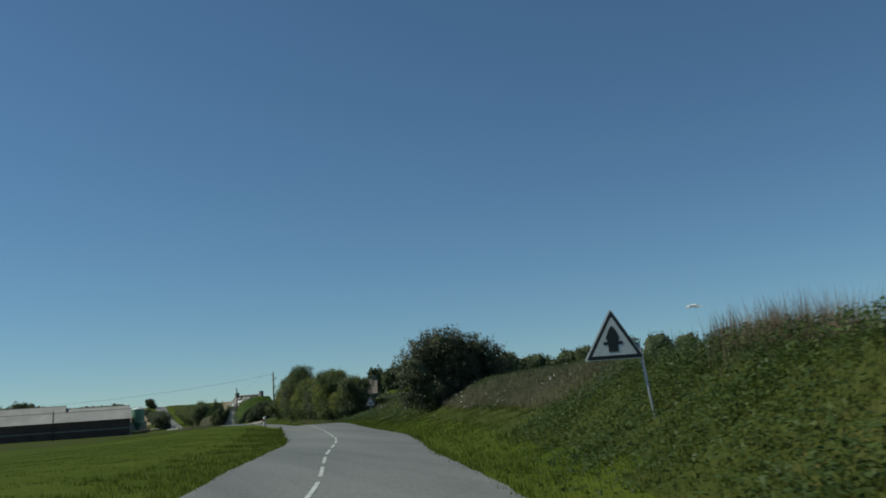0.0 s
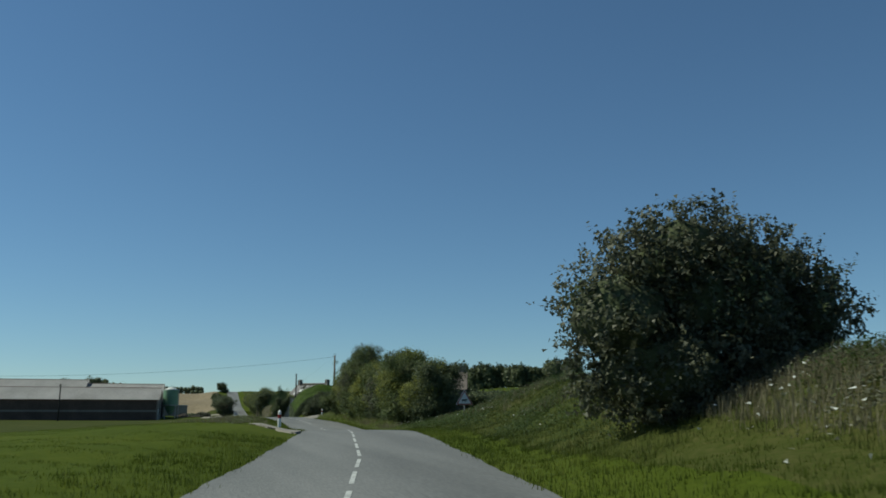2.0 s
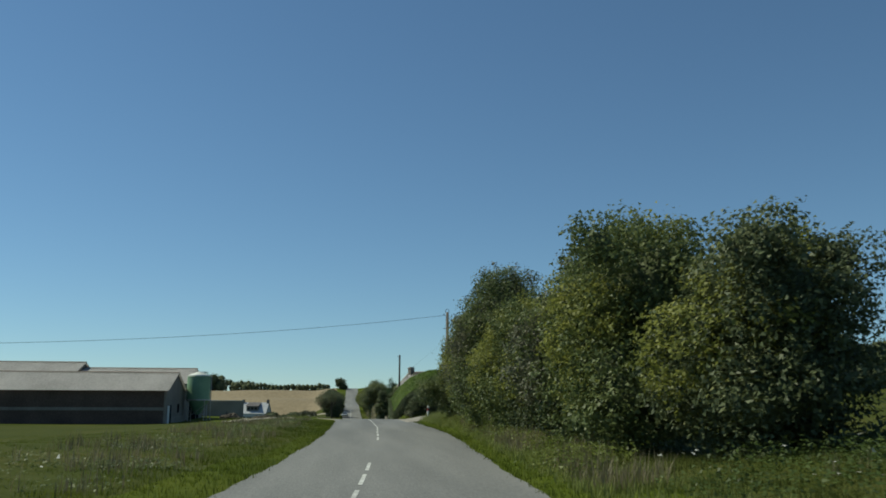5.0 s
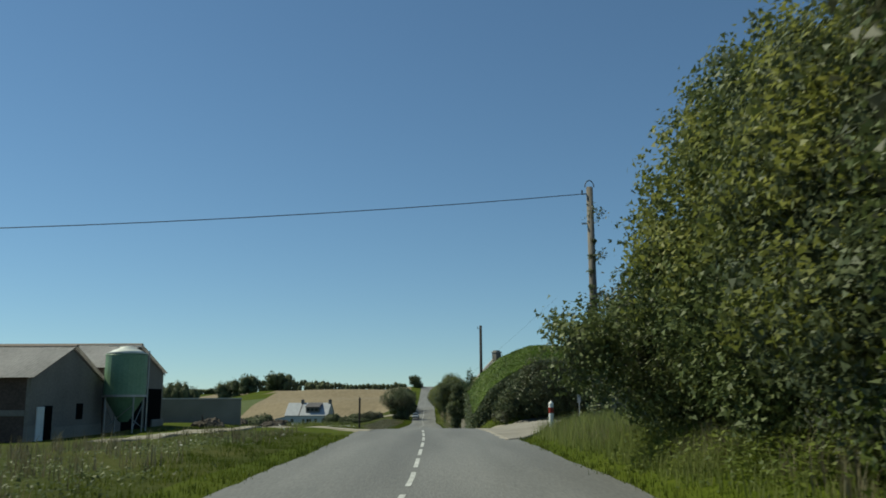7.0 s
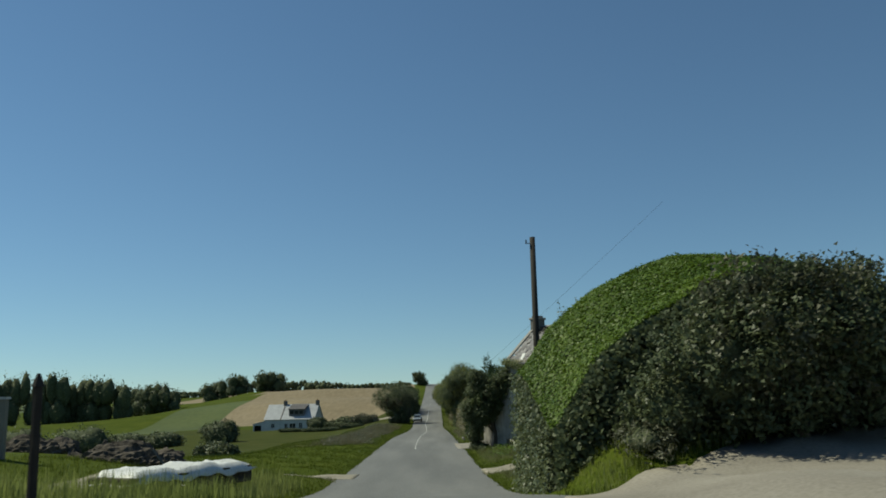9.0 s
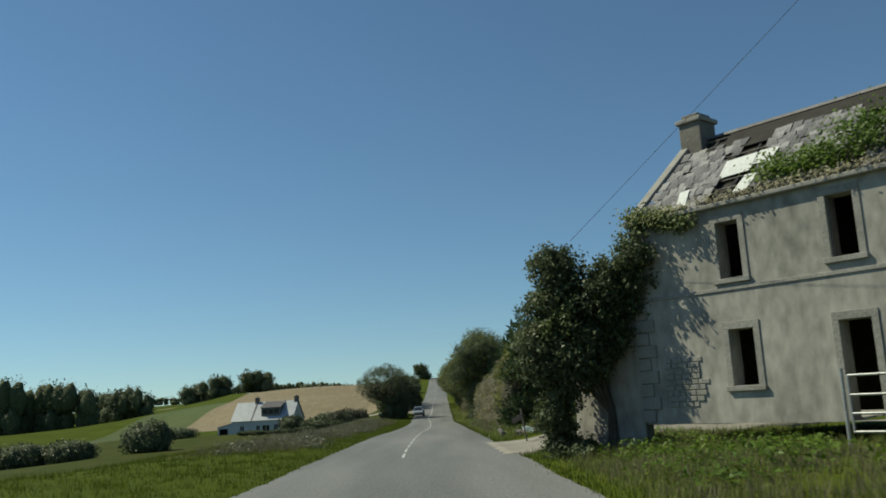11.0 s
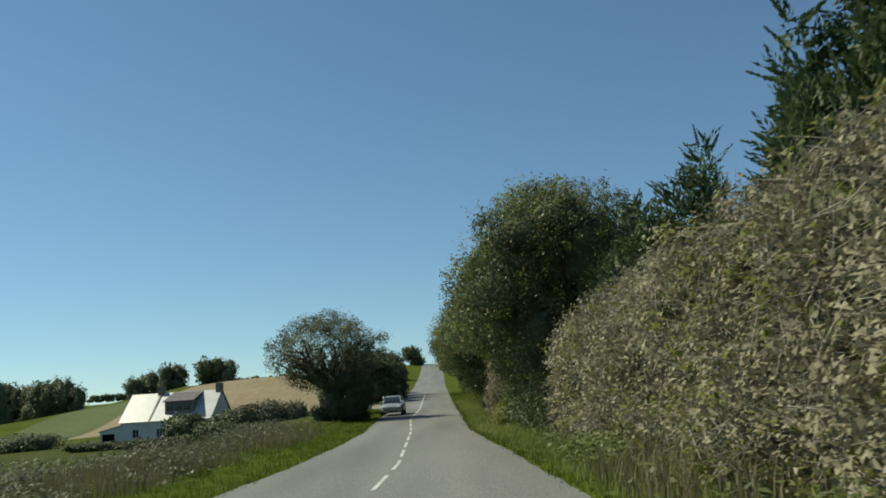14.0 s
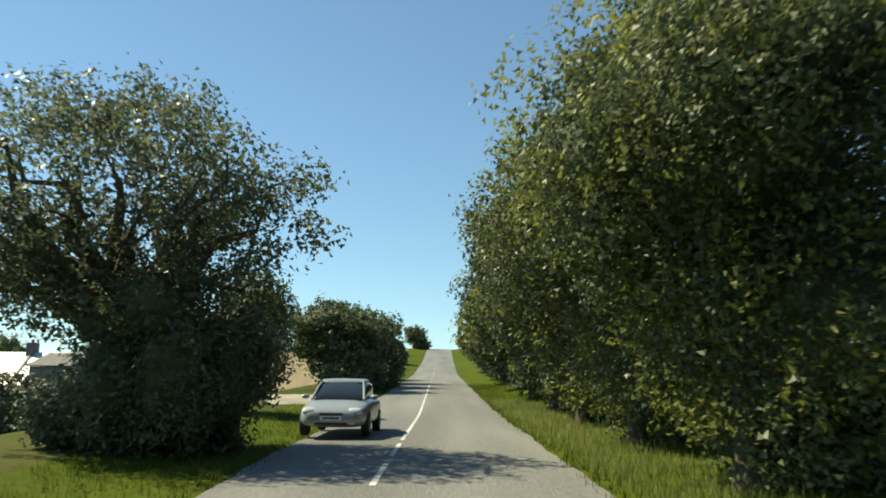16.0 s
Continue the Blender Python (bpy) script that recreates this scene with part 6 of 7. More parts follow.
twiggy(5.0, 306.0, hedge_masses(-6.0, 6.0, -0.1, (4.1, 3.9, 3.2), rng_d), 34000, 6500, "dense dry hedge of pale leaves beside the cypress", 60)
twiggy(4.7, 271.2, [(0.1, 0, 2.2, 0.4, 0.9, 0.6), (0.2, -0.6, 2.6, 0.4, 0.6, 0.6)], 200, 650, "bare grey dead branches hanging from the climber", 59)
twiggy(4.9, 330.6, [(0.2, 0, 1.3, 1.0, 1.4, 1.6), (0.4, 0.2, 3.1, 0.9, 1.2, 1.3), (0.8, -1.0, 0.8, 0.8, 0.9, 1.0)], 15000, 2200, "pale dry bush below the roadside trees", 58)
bush("weed_clump", 4.5, 325.2, [(0, 0, 0.5, 0.6, 1.0, 0.7), (-0.1, 1.4, 0.4, 0.5, 0.9, 0.6)], 3500, 0.1, M["leaf_yellow"], "yellowish weeds at the foot of the overhanging tree", "weeds", 64, 60, 0.5, 0.5, aspect=0.4)


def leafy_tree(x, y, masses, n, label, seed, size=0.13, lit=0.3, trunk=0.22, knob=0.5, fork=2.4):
    """A dense roadside tree: dark leaves over rounded boughs, sunlight put on its road side as yellow leaves."""
    # Yellow masses shifted to the road and upwards: sunlight put into leaf colour.
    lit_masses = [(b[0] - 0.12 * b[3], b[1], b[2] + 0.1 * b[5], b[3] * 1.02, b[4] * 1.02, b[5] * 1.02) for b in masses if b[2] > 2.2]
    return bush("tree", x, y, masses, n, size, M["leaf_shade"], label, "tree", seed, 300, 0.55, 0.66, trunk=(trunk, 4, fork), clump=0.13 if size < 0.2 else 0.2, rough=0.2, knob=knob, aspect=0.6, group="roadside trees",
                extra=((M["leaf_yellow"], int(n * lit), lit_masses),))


rng_t = np.random.default_rng(65)
# the big tree whose crown reaches over the verge, and the growth that fills in below it
BIG = [(-1.4 + 0.4 * rng_t.random(), -5.0 + 2.0 * k, 5.0 + 0.3 * rng_t.normal(), 1.6, 1.6, 1.6) for k in range(6)]
BIG += [(-0.6 + 0.4 * rng_t.random(), -4.6 + 2.0 * k, 6.8 + 0.3 * rng_t.normal(), 1.7, 1.6, 1.4) for k in range(6)]
BIG += [(0.9 + 0.6 * rng_t.random(), -4.6 + 2.1 * k, 8.3 + 0.4 * rng_t.normal(), 1.8, 1.7, 1.4) for k in range(5)]
BIG += [(2.6, -4.6 + 2.4 * k, 6.4, 2.3, 1.9, 2.8) for k in range(5)] + [(2.0, -5.0 + 2.2 * k, 2.6, 2.0, 1.7, 2.8) for k in range(6)]
BIG += [(5.2, -5.5 + 3.0 * k, 3.6, 2.3, 2.0, 3.8) for k in range(5)] + [(0.5 + 0.2 * rng_t.random(), -6.0 + 1.7 * k, 1.5, 0.9, 1.2, 2.0) for k in range(8)] + [(0.2, -5.0 + 2.0 * k, 3.6, 1.3, 1.4, 1.4) for k in range(6)]
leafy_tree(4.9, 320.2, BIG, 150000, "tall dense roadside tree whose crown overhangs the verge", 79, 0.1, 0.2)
ROW = [(7.6, 334.0, 5.4, 2.3), (4.9, 339.5, 8.0, 3.0), (5.0, 346.5, 8.4, 3.3), (5.2, 354.5, 8.6, 3.3), (5.5, 363.0, 7.9, 3.3), (5.8, 373.0, 7.2, 3.3), (6.2, 384.0, 6.8, 3.3), (6.6, 396.0, 6.4, 3.4), (7.2, 410.0, 6.2, 3.4), (7.8, 425.0, 6.0, 3.5), (8.4, 442.0, 5.6, 3.6)]
for k, (x, y, h, r) in enumerate(ROW):
    ms = [(-0.2, 0, h * 0.62, r * 0.95, r, h * 0.3), (0.3, 0.2, h * 0.8, r * 0.7, r * 0.8, h * 0.2), (1.3, 0, h * 0.3, r * 0.8, r * 1.05, h * 0.32)]
    for i in range(9):
        a = i * 2.4
        ms.append((r * 0.62 * math.cos(a) - 0.2, r * 0.7 * math.sin(a), h * (0.36 + 0.5 * ((i * 0.37) % 1)), r * 0.42, r * 0.45, h * 0.14))
    leafy_tree(x, y, ms, 50000 if k < 3 else 24000 if k < 5 else 8000, ("leafy roadside tree, its sunlit edges put in as yellow-green leaves", "dense dark roadside tree overhanging the verge")[k % 2], 80 + k, 0.1 if k < 3 else 0.15 if k < 5 else 0.28, (0.0, 0.3, 0.3, 0.26)[k] if k < 4 else 0.18, 0.2, 0.5 if k < 4 else 0.7, h * 0.3)

def roadside_tree(x, y, h, r, label, seed, mat, n=12000, size=0.17, trunk=0.2, low=0.0, extra_mat=None, lean_out=0.0):
    rng = np.random.default_rng(seed)
    blobs = [(0, 0, h * 0.62, r * 0.9, r, h * 0.3), (-0.15 * r + lean_out, 0.2 * r, h * 0.8, r * 0.65, r * 0.7, h * 0.2)]
    for k in range(7):
        a = rng.random() * 6.28
        blobs.append((r * 0.6 * math.cos(a) + lean_out * rng.random(), r * 0.65 * math.sin(a), h * (0.32 + 0.5 * rng.random()), r * 0.5, r * 0.5, h * 0.13))
    if low:
        blobs += [(1.2, -0.5, low * 0.6, r * 0.75, r * 0.9, low * 0.95), (1.1, 0.9 * r, low * 0.55, r * 0.7, r * 0.9, low * 0.9), (0.9, 0.2, low * 1.2, r * 0.8, r, low * 0.7)]
    ex = ((extra_mat, int(n * 0.22), [(-0.3 * r + lean_out, 0, h * 0.72, r * 0.75, r * 0.95, h * 0.28)]),) if extra_mat else ()
    return bush("tree", x, y, blobs, n, size, mat, label, "tree", seed, 110, 0.6, 0.75, trunk=(trunk, 4, h * 0.3), clump=0.12 if size < 0.2 else 0.2, rough=0.2, knob=r * 0.18, aspect=0.62, group="roadside trees", extra=ex)


# oak and its neighbours on the other side
rng_o = np.random.default_rng(101)
OAK = []
for k in range(46):
    a, el = k * 2.4, math.asin(-0.9 + 1.88 * (k + 0.5) / 46)
    r = 0.8 + 0.17 * rng_o.random()
    OAK.append((3.6 * r * math.cos(a) * math.cos(el) - 0.2, 3.3 * r * math.sin(a) * math.cos(el), 4.75 + 2.75 * r * math.sin(el), 0.75 + 0.35 * rng_o.random(), 0.85, 0.42 + 0.2 * rng_o.random()))
OAK += [(-1.6, 0, 4.6, 1.3, 1.3, 0.7), (1.2, 0.5, 5.4, 1.3, 1.3, 0.7), (0, -0.5, 6.3, 1.4, 1.3, 0.7), (4.1, 0.4, 4.4, 0.6, 0.6, 0.35), (3.8, 0, 5.6, 0.6, 0.7, 0.4)]
bush("oak", -6.2, 344.8, OAK, 25000, 0.12, M["leaf_oak"], "broad old oak with gaps of sky in its crown", "tree", 101, 90, 0.5, 0, trunk=(0.36, 30, 2.2), rough=0.2, inner=0.35, clump=0.15, aspect=0.6)
bush("undergrowth", -4.6, 343.4, [(0.0, 0, 1.3, 0.9, 1.2, 1.7), (-0.9, 0.2, 1.1, 1.0, 1.3, 1.4), (0.5, 1.6, 1.3, 0.9, 1.6, 1.5), (-0.2, -0.3, 2.8, 0.8, 0.9, 0.9), (-0.8, 0.3, 2.4, 0.9, 1.0, 0.9), (0.8, 2.6, 1.9, 0.9, 1.1, 1.0), (-2.2, 0.6, 0.5, 0.8, 0.8, 0.6)], 20000, 0.12, M["leaf_oak"], "dark dense growth at the foot of the oak", "bush", 102, 150, 0.5, 0.75, clump=0.13)
bush("tree", -6.4, 358.0, [(0, 0, 2.4, 1.7, 2.4, 2.0), (0.2, 0.5, 3.8, 1.4, 1.9, 1.3), (-0.9, -0.6, 2.0, 1.5, 1.6, 1.6)], 8000, 0.19, M["leaf"], "small leafy tree beside the oak", "tree", 103, 60, 0.7, 0.6, trunk=(0.14, 3, 1.3))
for k, (x, y, h, r) in enumerate(((-6.2, 383.0, 5.8, 3.0), (-5.9, 391.0, 6.0, 3.2), (-6.0, 400.0, 6.0, 3.2), (-6.4, 411.0, 5.8, 3.2), (-7.0, 470.0, 4.5, 2.6))):
    roadside_tree(x, y, h, r, "dense rounded roadside tree further up the hill", 110 + k, M["leaf_dark"], 7000, 0.26, 0.18, 1.8)
roadside_tree(-3.4, 537.0, 5.6, 3.1, "lone round tree on the crest beside the road", 120, M["leaf_dark"], 4000, 0.34, 0.22, 1.0)
for k, (x, y, w, h) in enumerate(((-15.5, 352, 2.6, 1.0), (-19.5, 356, 2.6, 0.7), (-24, 358, 2.6, 0.6), (-29, 360, 2.6, 0.6))):
    bush("hedge", x, y, [(0, 0, 0.35, w, 0.9, h * 0.75)], 2600, 0.2, M["leaf_dark"], "low clipped hedge along the field", "hedge", 130 + k, 30, 0.3, 0.85, group="field hedges")
FIELD = [(-17.5, 366, 2.6, 2.4), (-21, 371, 2.0, 1.8), (-25, 375, 2.4, 2.6), (-60, 330, 5.5, 5.0), (-53.5, 334, 4.0, 3.2), (-47.5, 335, 3.6, 2.8), (-37, 334, 3.2, 4.0), (-72, 332, 5.5, 5.0), (-47, 372, 2.0, 2.2), (-53, 398, 5.0, 2.4), (-12.5, 366, 1.6, 1.5), (-30, 250, 2.4, 1.7), (-27.5, 254, 2.2, 1.5), (-17, 250, 1.8, 1.3)]
for k, (x, y, r, h) in enumerate(FIELD):
    bush("field_bush", x, y, [(0, 0, h * 0.35, r, r, h * 0.65), (r * 0.35, 0, h * 0.5, r * 0.6, r * 0.6, h * 0.5), (-r * 0.4, 0.3, h * 0.4, r * 0.6, r * 0.7, h * 0.5)], 3200, 0.3, M["leaf_dark"], "dark rounded bush standing in the field", "bush", 140 + k, 40, 0.4, 0.85, group="field bushes")

for k, (x, y, w, h) in enumerate(((-13.6, 357.0, 2.6, 2.2), (-13.0, 363.0, 2.6, 2.2))):
    bush("hedge", x, y, [(0, 0, 0.5, w, 1.2, h * 0.7), (-w * 0.4, 0, h * 0.45, w * 0.5, 1.0, h * 0.5), (w * 0.45, 0, h * 0.4, w * 0.5, 1.0, h * 0.5)], 3600, 0.2, M["leaf_pale"] if k == 1 else M["leaf_grey"], "rough brownish hedge between the field and the oak", "hedge", 160 + k, 50, 0.4, 0.8, group="rough field hedges")

# far woods and clumps


def far_clump(x, y, w, h, n, label, seed, mat):
    rng = np.random.default_rng(seed)
    m = max(3, int(w / 3.5))
    bl = []
    for k in range(m):
        u = (k + 0.5) / m - 0.5
        r = 2.4 + 1.6 * rng.random()
        bl.append((u * w, rng.normal() * 2, h * (0.5 + 0.22 * rng.random()), r, r, h * 0.36))
        bl.append((u * w + rng.normal(), rng.normal() * 2, h * 0.25, r, r, h * 0.3))
    return bush("far_trees", x, y, bl, n, 0.75, mat, label, "trees", seed, 60, 1.2, 0.8, group="far clumps", rough=0.3, trunk=(0.3, 2, h * 0.3))


far_clump(-77, 598, 12, 10.0, 2600, "dark clump of trees on the stubble hill", 201, M["leaf_dark"])
far_clump(-94, 602, 7, 10.0, 2000, "dark group of trees on the skyline", 202, M["leaf_dark"])
far_clump(-106, 606, 12, 11.5, 2600, "dark group of trees on the skyline", 203, M["leaf_dark"])
far_clump(-132, 575, 26, 15.0, 3600, "dark belt of trees across the valley", 205, M["leaf_dark"])
far_clump(-119, 560, 16, 13.0, 3200, "dark group of trees at the edge of the wood", 204, M["leaf_dark"])
for k in range(9):
    far_clump(-140 - k * 24, 540 - k * 13 + 6 * math.sin(k * 2.0), 30, 19 + 2.5 * math.sin(k * 1.7), 3600, "dark belt of woodland across the valley", 210 + k, M["leaf_dark"])
for k in range(12):
    far_clump(-60 - k * 75, 900 + 60 * math.sin(k * 1.3), 90, 9 + 3 * math.sin(k * 2.1), 1600, "distant dark tree line on the horizon", 230 + k, M["leaf_dark"])


def far_cottage():
    g = thing("cottage", 13.6, 150.0, gz(16.5, 152.5) - 0.2, -18, "low grey-brown cottage with a greyish slate roof among trees", "house")
    L, D, E, R = 7.5, 6.0, 3.4, 5.9
    part("wall", boxed(0, 0, 0, L, D, E), M["barn_clad"], g)
    for x0 in (0.0, L - 0.3):
        part("gable_wall", slab_x([(0, E), (D, E), (D / 2, R)], x0, 0.3), M["barn_clad"], g)
    for x0 in (1.2, 4.9):
        w = part("window", boxed(x0, -0.05, 1.0, x0 + 0.9, 0.05, 2.2, 0.01), M["white_paint"], g)
        part("pane", boxed(x0 + 0.08, -0.06, 1.08, x0 + 0.82, -0.052, 2.12), M["pane"], w)
    a = math.atan2(R - E, D / 2)
    ln = D / 2 / math.cos(a) + 0.25
    for side in (0, 1):
        ob = part("roof", boxed(-0.2, -0.25, 0.02, L + 0.2, ln - 0.25, 0.14, 0.02), M["rust_roof"], g, "greyish slate roof slope")
        ob.matrix_basis = (Matrix.Translation((0, 0, E)) if not side else Matrix.Translation((L, D, E)) @ Matrix.Rotation(math.pi, 4, "Z")) @ Matrix.Rotation(a, 4, "X")
    for x0 in (0.0, L - 0.8):
        part("chimney", boxed(x0, D / 2 - 0.4, R - 0.5, x0 + 0.8, D / 2 + 0.4, R + 0.8, 0.02), M["mortar"], g, "rendered chimney stack")


far_cottage()

# trees behind the first bank


def far_tree(x, y, top, r, label, seed, pine=False):
    z = gz(x, y)
    h = top - z
    rng = np.random.default_rng(seed)
    bl = [(0, 0, h * 0.62, r, r, h * 0.36), (r * 0.4, 0, h * 0.45, r * 0.8, r, h * 0.4), (-r * 0.5, 0.4, h * 0.5, r * 0.75, r, h * 0.38), (0.2 * r, 0, h * 0.2, r, r, h * 0.25)]
    bl += [(r * 0.7 * rng.normal(), rng.normal(), h * (0.6 + 0.25 * rng.random()), r * 0.4, r * 0.4, h * 0.14) for _ in range(3)]
    bush("far_tree", x, y, bl, 1500, 0.7, M["leaf_dark"], label, "tree", seed, 30, 0.9, 0.85, group="trees on the skyline", rough=0.25, trunk=(0.25, 2, h * 0.3))


rng_p = np.random.default_rng(44)
for k in range(13):
    u = k / 12
    far_tree(62 + 23 * u, 287 - 10 * u + rng_p.normal() * 2, 14.6 - 1.6 * u + rng_p.normal() * 0.6, 1.3 + 0.5 * rng_p.random(), "slim dark pine in a row on the skyline", 400 + k)
for k, (x, y, top, r) in enumerate(((88.5, 276, 16.0, 3.0), (93.5, 273.5, 16.6, 3.2), (104.5, 268, 17.4, 4.2), (109, 265, 14.5, 2.5), (113.5, 263, 15.8, 3.6), (118.5, 260, 13.5, 3.0), (123, 257, 16.2, 3.2), (128, 254, 17.4, 3.8), (133, 250, 17.2, 3.4), (139, 245, 19.5, 4.0), (147, 238, 20, 4.2), (154, 231, 19, 4.0))):
    far_tree(x, y, top, r, "dark round tree on the skyline behind the bank", 430 + k)
for k, (x, y, top) in enumerate(((19, 150, 5.0), (24, 148, 4.6), (29, 146, 4.6), (34.5, 144, 4.4), (40, 142, 5.0), (46, 140, 5.6), (53, 137, 6.4))):
    h = top - gz(x, y)
    bush("thicket", x, y, [(0, 0, h * 0.4, 3.2, 3.0, h * 0.55), (1.5, 0.5, h * 0.6, 2.0, 2.2, h * 0.35), (-1.6, -0.5, h * 0.5, 2.0, 2.2, h * 0.4)], 3000, 0.3, M["leaf_dark"], "dark thicket in the field behind the hedge", "bush", 450 + k, 40, 0.5, 0.85, group="field thickets")


# ---- far white house ----
def far_house():
    g = thing("farmhouse", -43.2, 406.4, -6.25, -12, "white farmhouse with pale slate roof and wide dormer", "house")
    L, D, E, R = 13.8, 7.0, 3.2, 6.9
    wins = [(1.9, 1.0, 2.8, 2.0), (5.6, 0.9, 6.4, 2.0), (7.0, 0.9, 8.6, 2.0), (9.6, 0.9, 10.5, 2.1), (11.9, 0.1, 12.8, 2.1)]
    wall_with_openings(L, E, 0.4, wins, M["house_wall"], "front_wall", g)
    part("back_wall", boxed(0, D - 0.4, 0, L, D, E), M["house_wall"], g)
    for x0 in (0.003, L - 0.403):
        part("gable_wall", slab_x([(0.4, 0), (D - 0.4, 0), (D - 0.4, E), (D / 2, R - 0.1), (0.4, E)], x0, 0.4), M["house_wall"], g)
    for x0, z0, x1, z1 in wins:
        w = part("window", boxed(x0, 0.15, z0, x1, 0.19, z1), M["pane"], g, "dark window pane")
        part("frame", boxed((x0 + x1) / 2 - 0.03, 0.11, z0, (x0 + x1) / 2 + 0.03, 0.148, z1), M["white_paint"], w)
        part("sill", boxed(x0 - 0.1, -0.06, z0 - 0.1, x1 + 0.1, 0.14, z0 - 0.004), M["dressed"], w)
    slope = math.atan2(R - E, D / 2)
    ln = D / 2 / math.cos(slope) + 0.3
    for x0, x1 in ((-0.15, 4.4), (4.75, L + 0.15)):
        ob = part("roof_slope", boxed(x0, -0.3, 0, x1, ln - 0.3, 0.1), M["slate_blue"], g, "slate roof slope, sun glare put in as a pale colour")
        ob.matrix_basis = Matrix.Translation((0, 0, E)) @ Matrix.Rotation(slope, 4, "X")
        ob = part("roof_slope", boxed(x0, -0.3, 0, x1, ln - 0.3, 0.1), M["slate_blue"], g)
        ob.matrix_basis = Matrix.Translation((x0 + x1, D, E)) @ Matrix.Rotation(math.pi, 4, "Z") @ Matrix.Rotation(slope, 4, "X")
    part("party_wall", slab_x([(-0.35, E - 0.2), (D / 2, R + 0.3), (D + 0.3, E - 0.2), (D / 2, E)], 4.43, 0.29), M["slate_bulk"], g, "dark raised wall between the two roofs")
    for x in (4.1, L - 0.7):
        c = part("chimney", boxed(x, D / 2 - 0.45, R - 0.6, x + 0.8, D / 2 + 0.45, R + 1.0, 0.02), M["mortar"], g, "stone chimney")
        part("pot", rodded((x + 0.4, D / 2, R + 1.0), (x + 0.4, D / 2, R + 1.3), 0.12), M["pot"], c)
    d = part("dormer", boxed(6.6, 0.5, E + 0.35, 10.9, D / 2 - 0.2, E + 2.4), M["slate_bulk"], g, "wide dark slate-hung dormer")
    part("dormer_roof", slab_x([(0.2, E + 2.4), (0.2, E + 2.5), (D / 2 + 0.1, R + 0.12), (D / 2 + 0.1, R - 0.02)], 6.4, 4.7), M["slate_bulk"], g, "flat dormer roof")
    for k in range(3):
        part("dormer_window", boxed(6.9 + k * 1.3, 0.46, E + 1.2, 7.9 + k * 1.3, 0.498, E + 2.1), M["pane"], d)
    part("annexe", prism([(-3.2, 0), (0, 0), (0, 2.6), (-3.2, 1.9)], 4.0), M["house_wall"], g, "low white annexe")
    # Flat black panel for the annexe's unlit inside.
    part("annexe_opening", boxed(-2.8, -0.02, 0.1, -0.9, 0.0, 1.6), M["dark_void"], g, "open annexe front, the shade inside a black panel")
    part("annexe_roof", prism([(-3.4, 1.9), (0, 2.64), (0, 2.74), (-3.4, 2.0)], 4.3), M["slate_blue"], g).matrix_basis = pose(-0.003, -0.15, 0)
    return g


far_house()


# ---- car ----
def loft(sections, k=20, power=3.2):
    """A closed shell through rounded cross-sections (y, half width, bottom, top)."""
    bm = bmesh.new()
    rings = []
    for y, w, z0, z1 in sections:
        ring = []
        for i in range(k):
            a = 2 * math.pi * (i + 0.5) / k
            c, s = math.cos(a), math.sin(a)
            u = math.copysign(abs(c) ** (2 / power), c)
            v = math.copysign(abs(s) ** (2 / power), s)
            ring.append(bm.verts.new((w * u, y, (z0 + z1) / 2 + (z1 - z0) / 2 * v)))
        rings.append(ring)
    for a, b in zip(rings, rings[1:]):
        for i in range(k):
            bm.faces.new((a[i], a[(i + 1) % k], b[(i + 1) % k], b[i]))
    bm.faces.new(rings[0])
    bm.faces.new(rings[-1])
    return bm


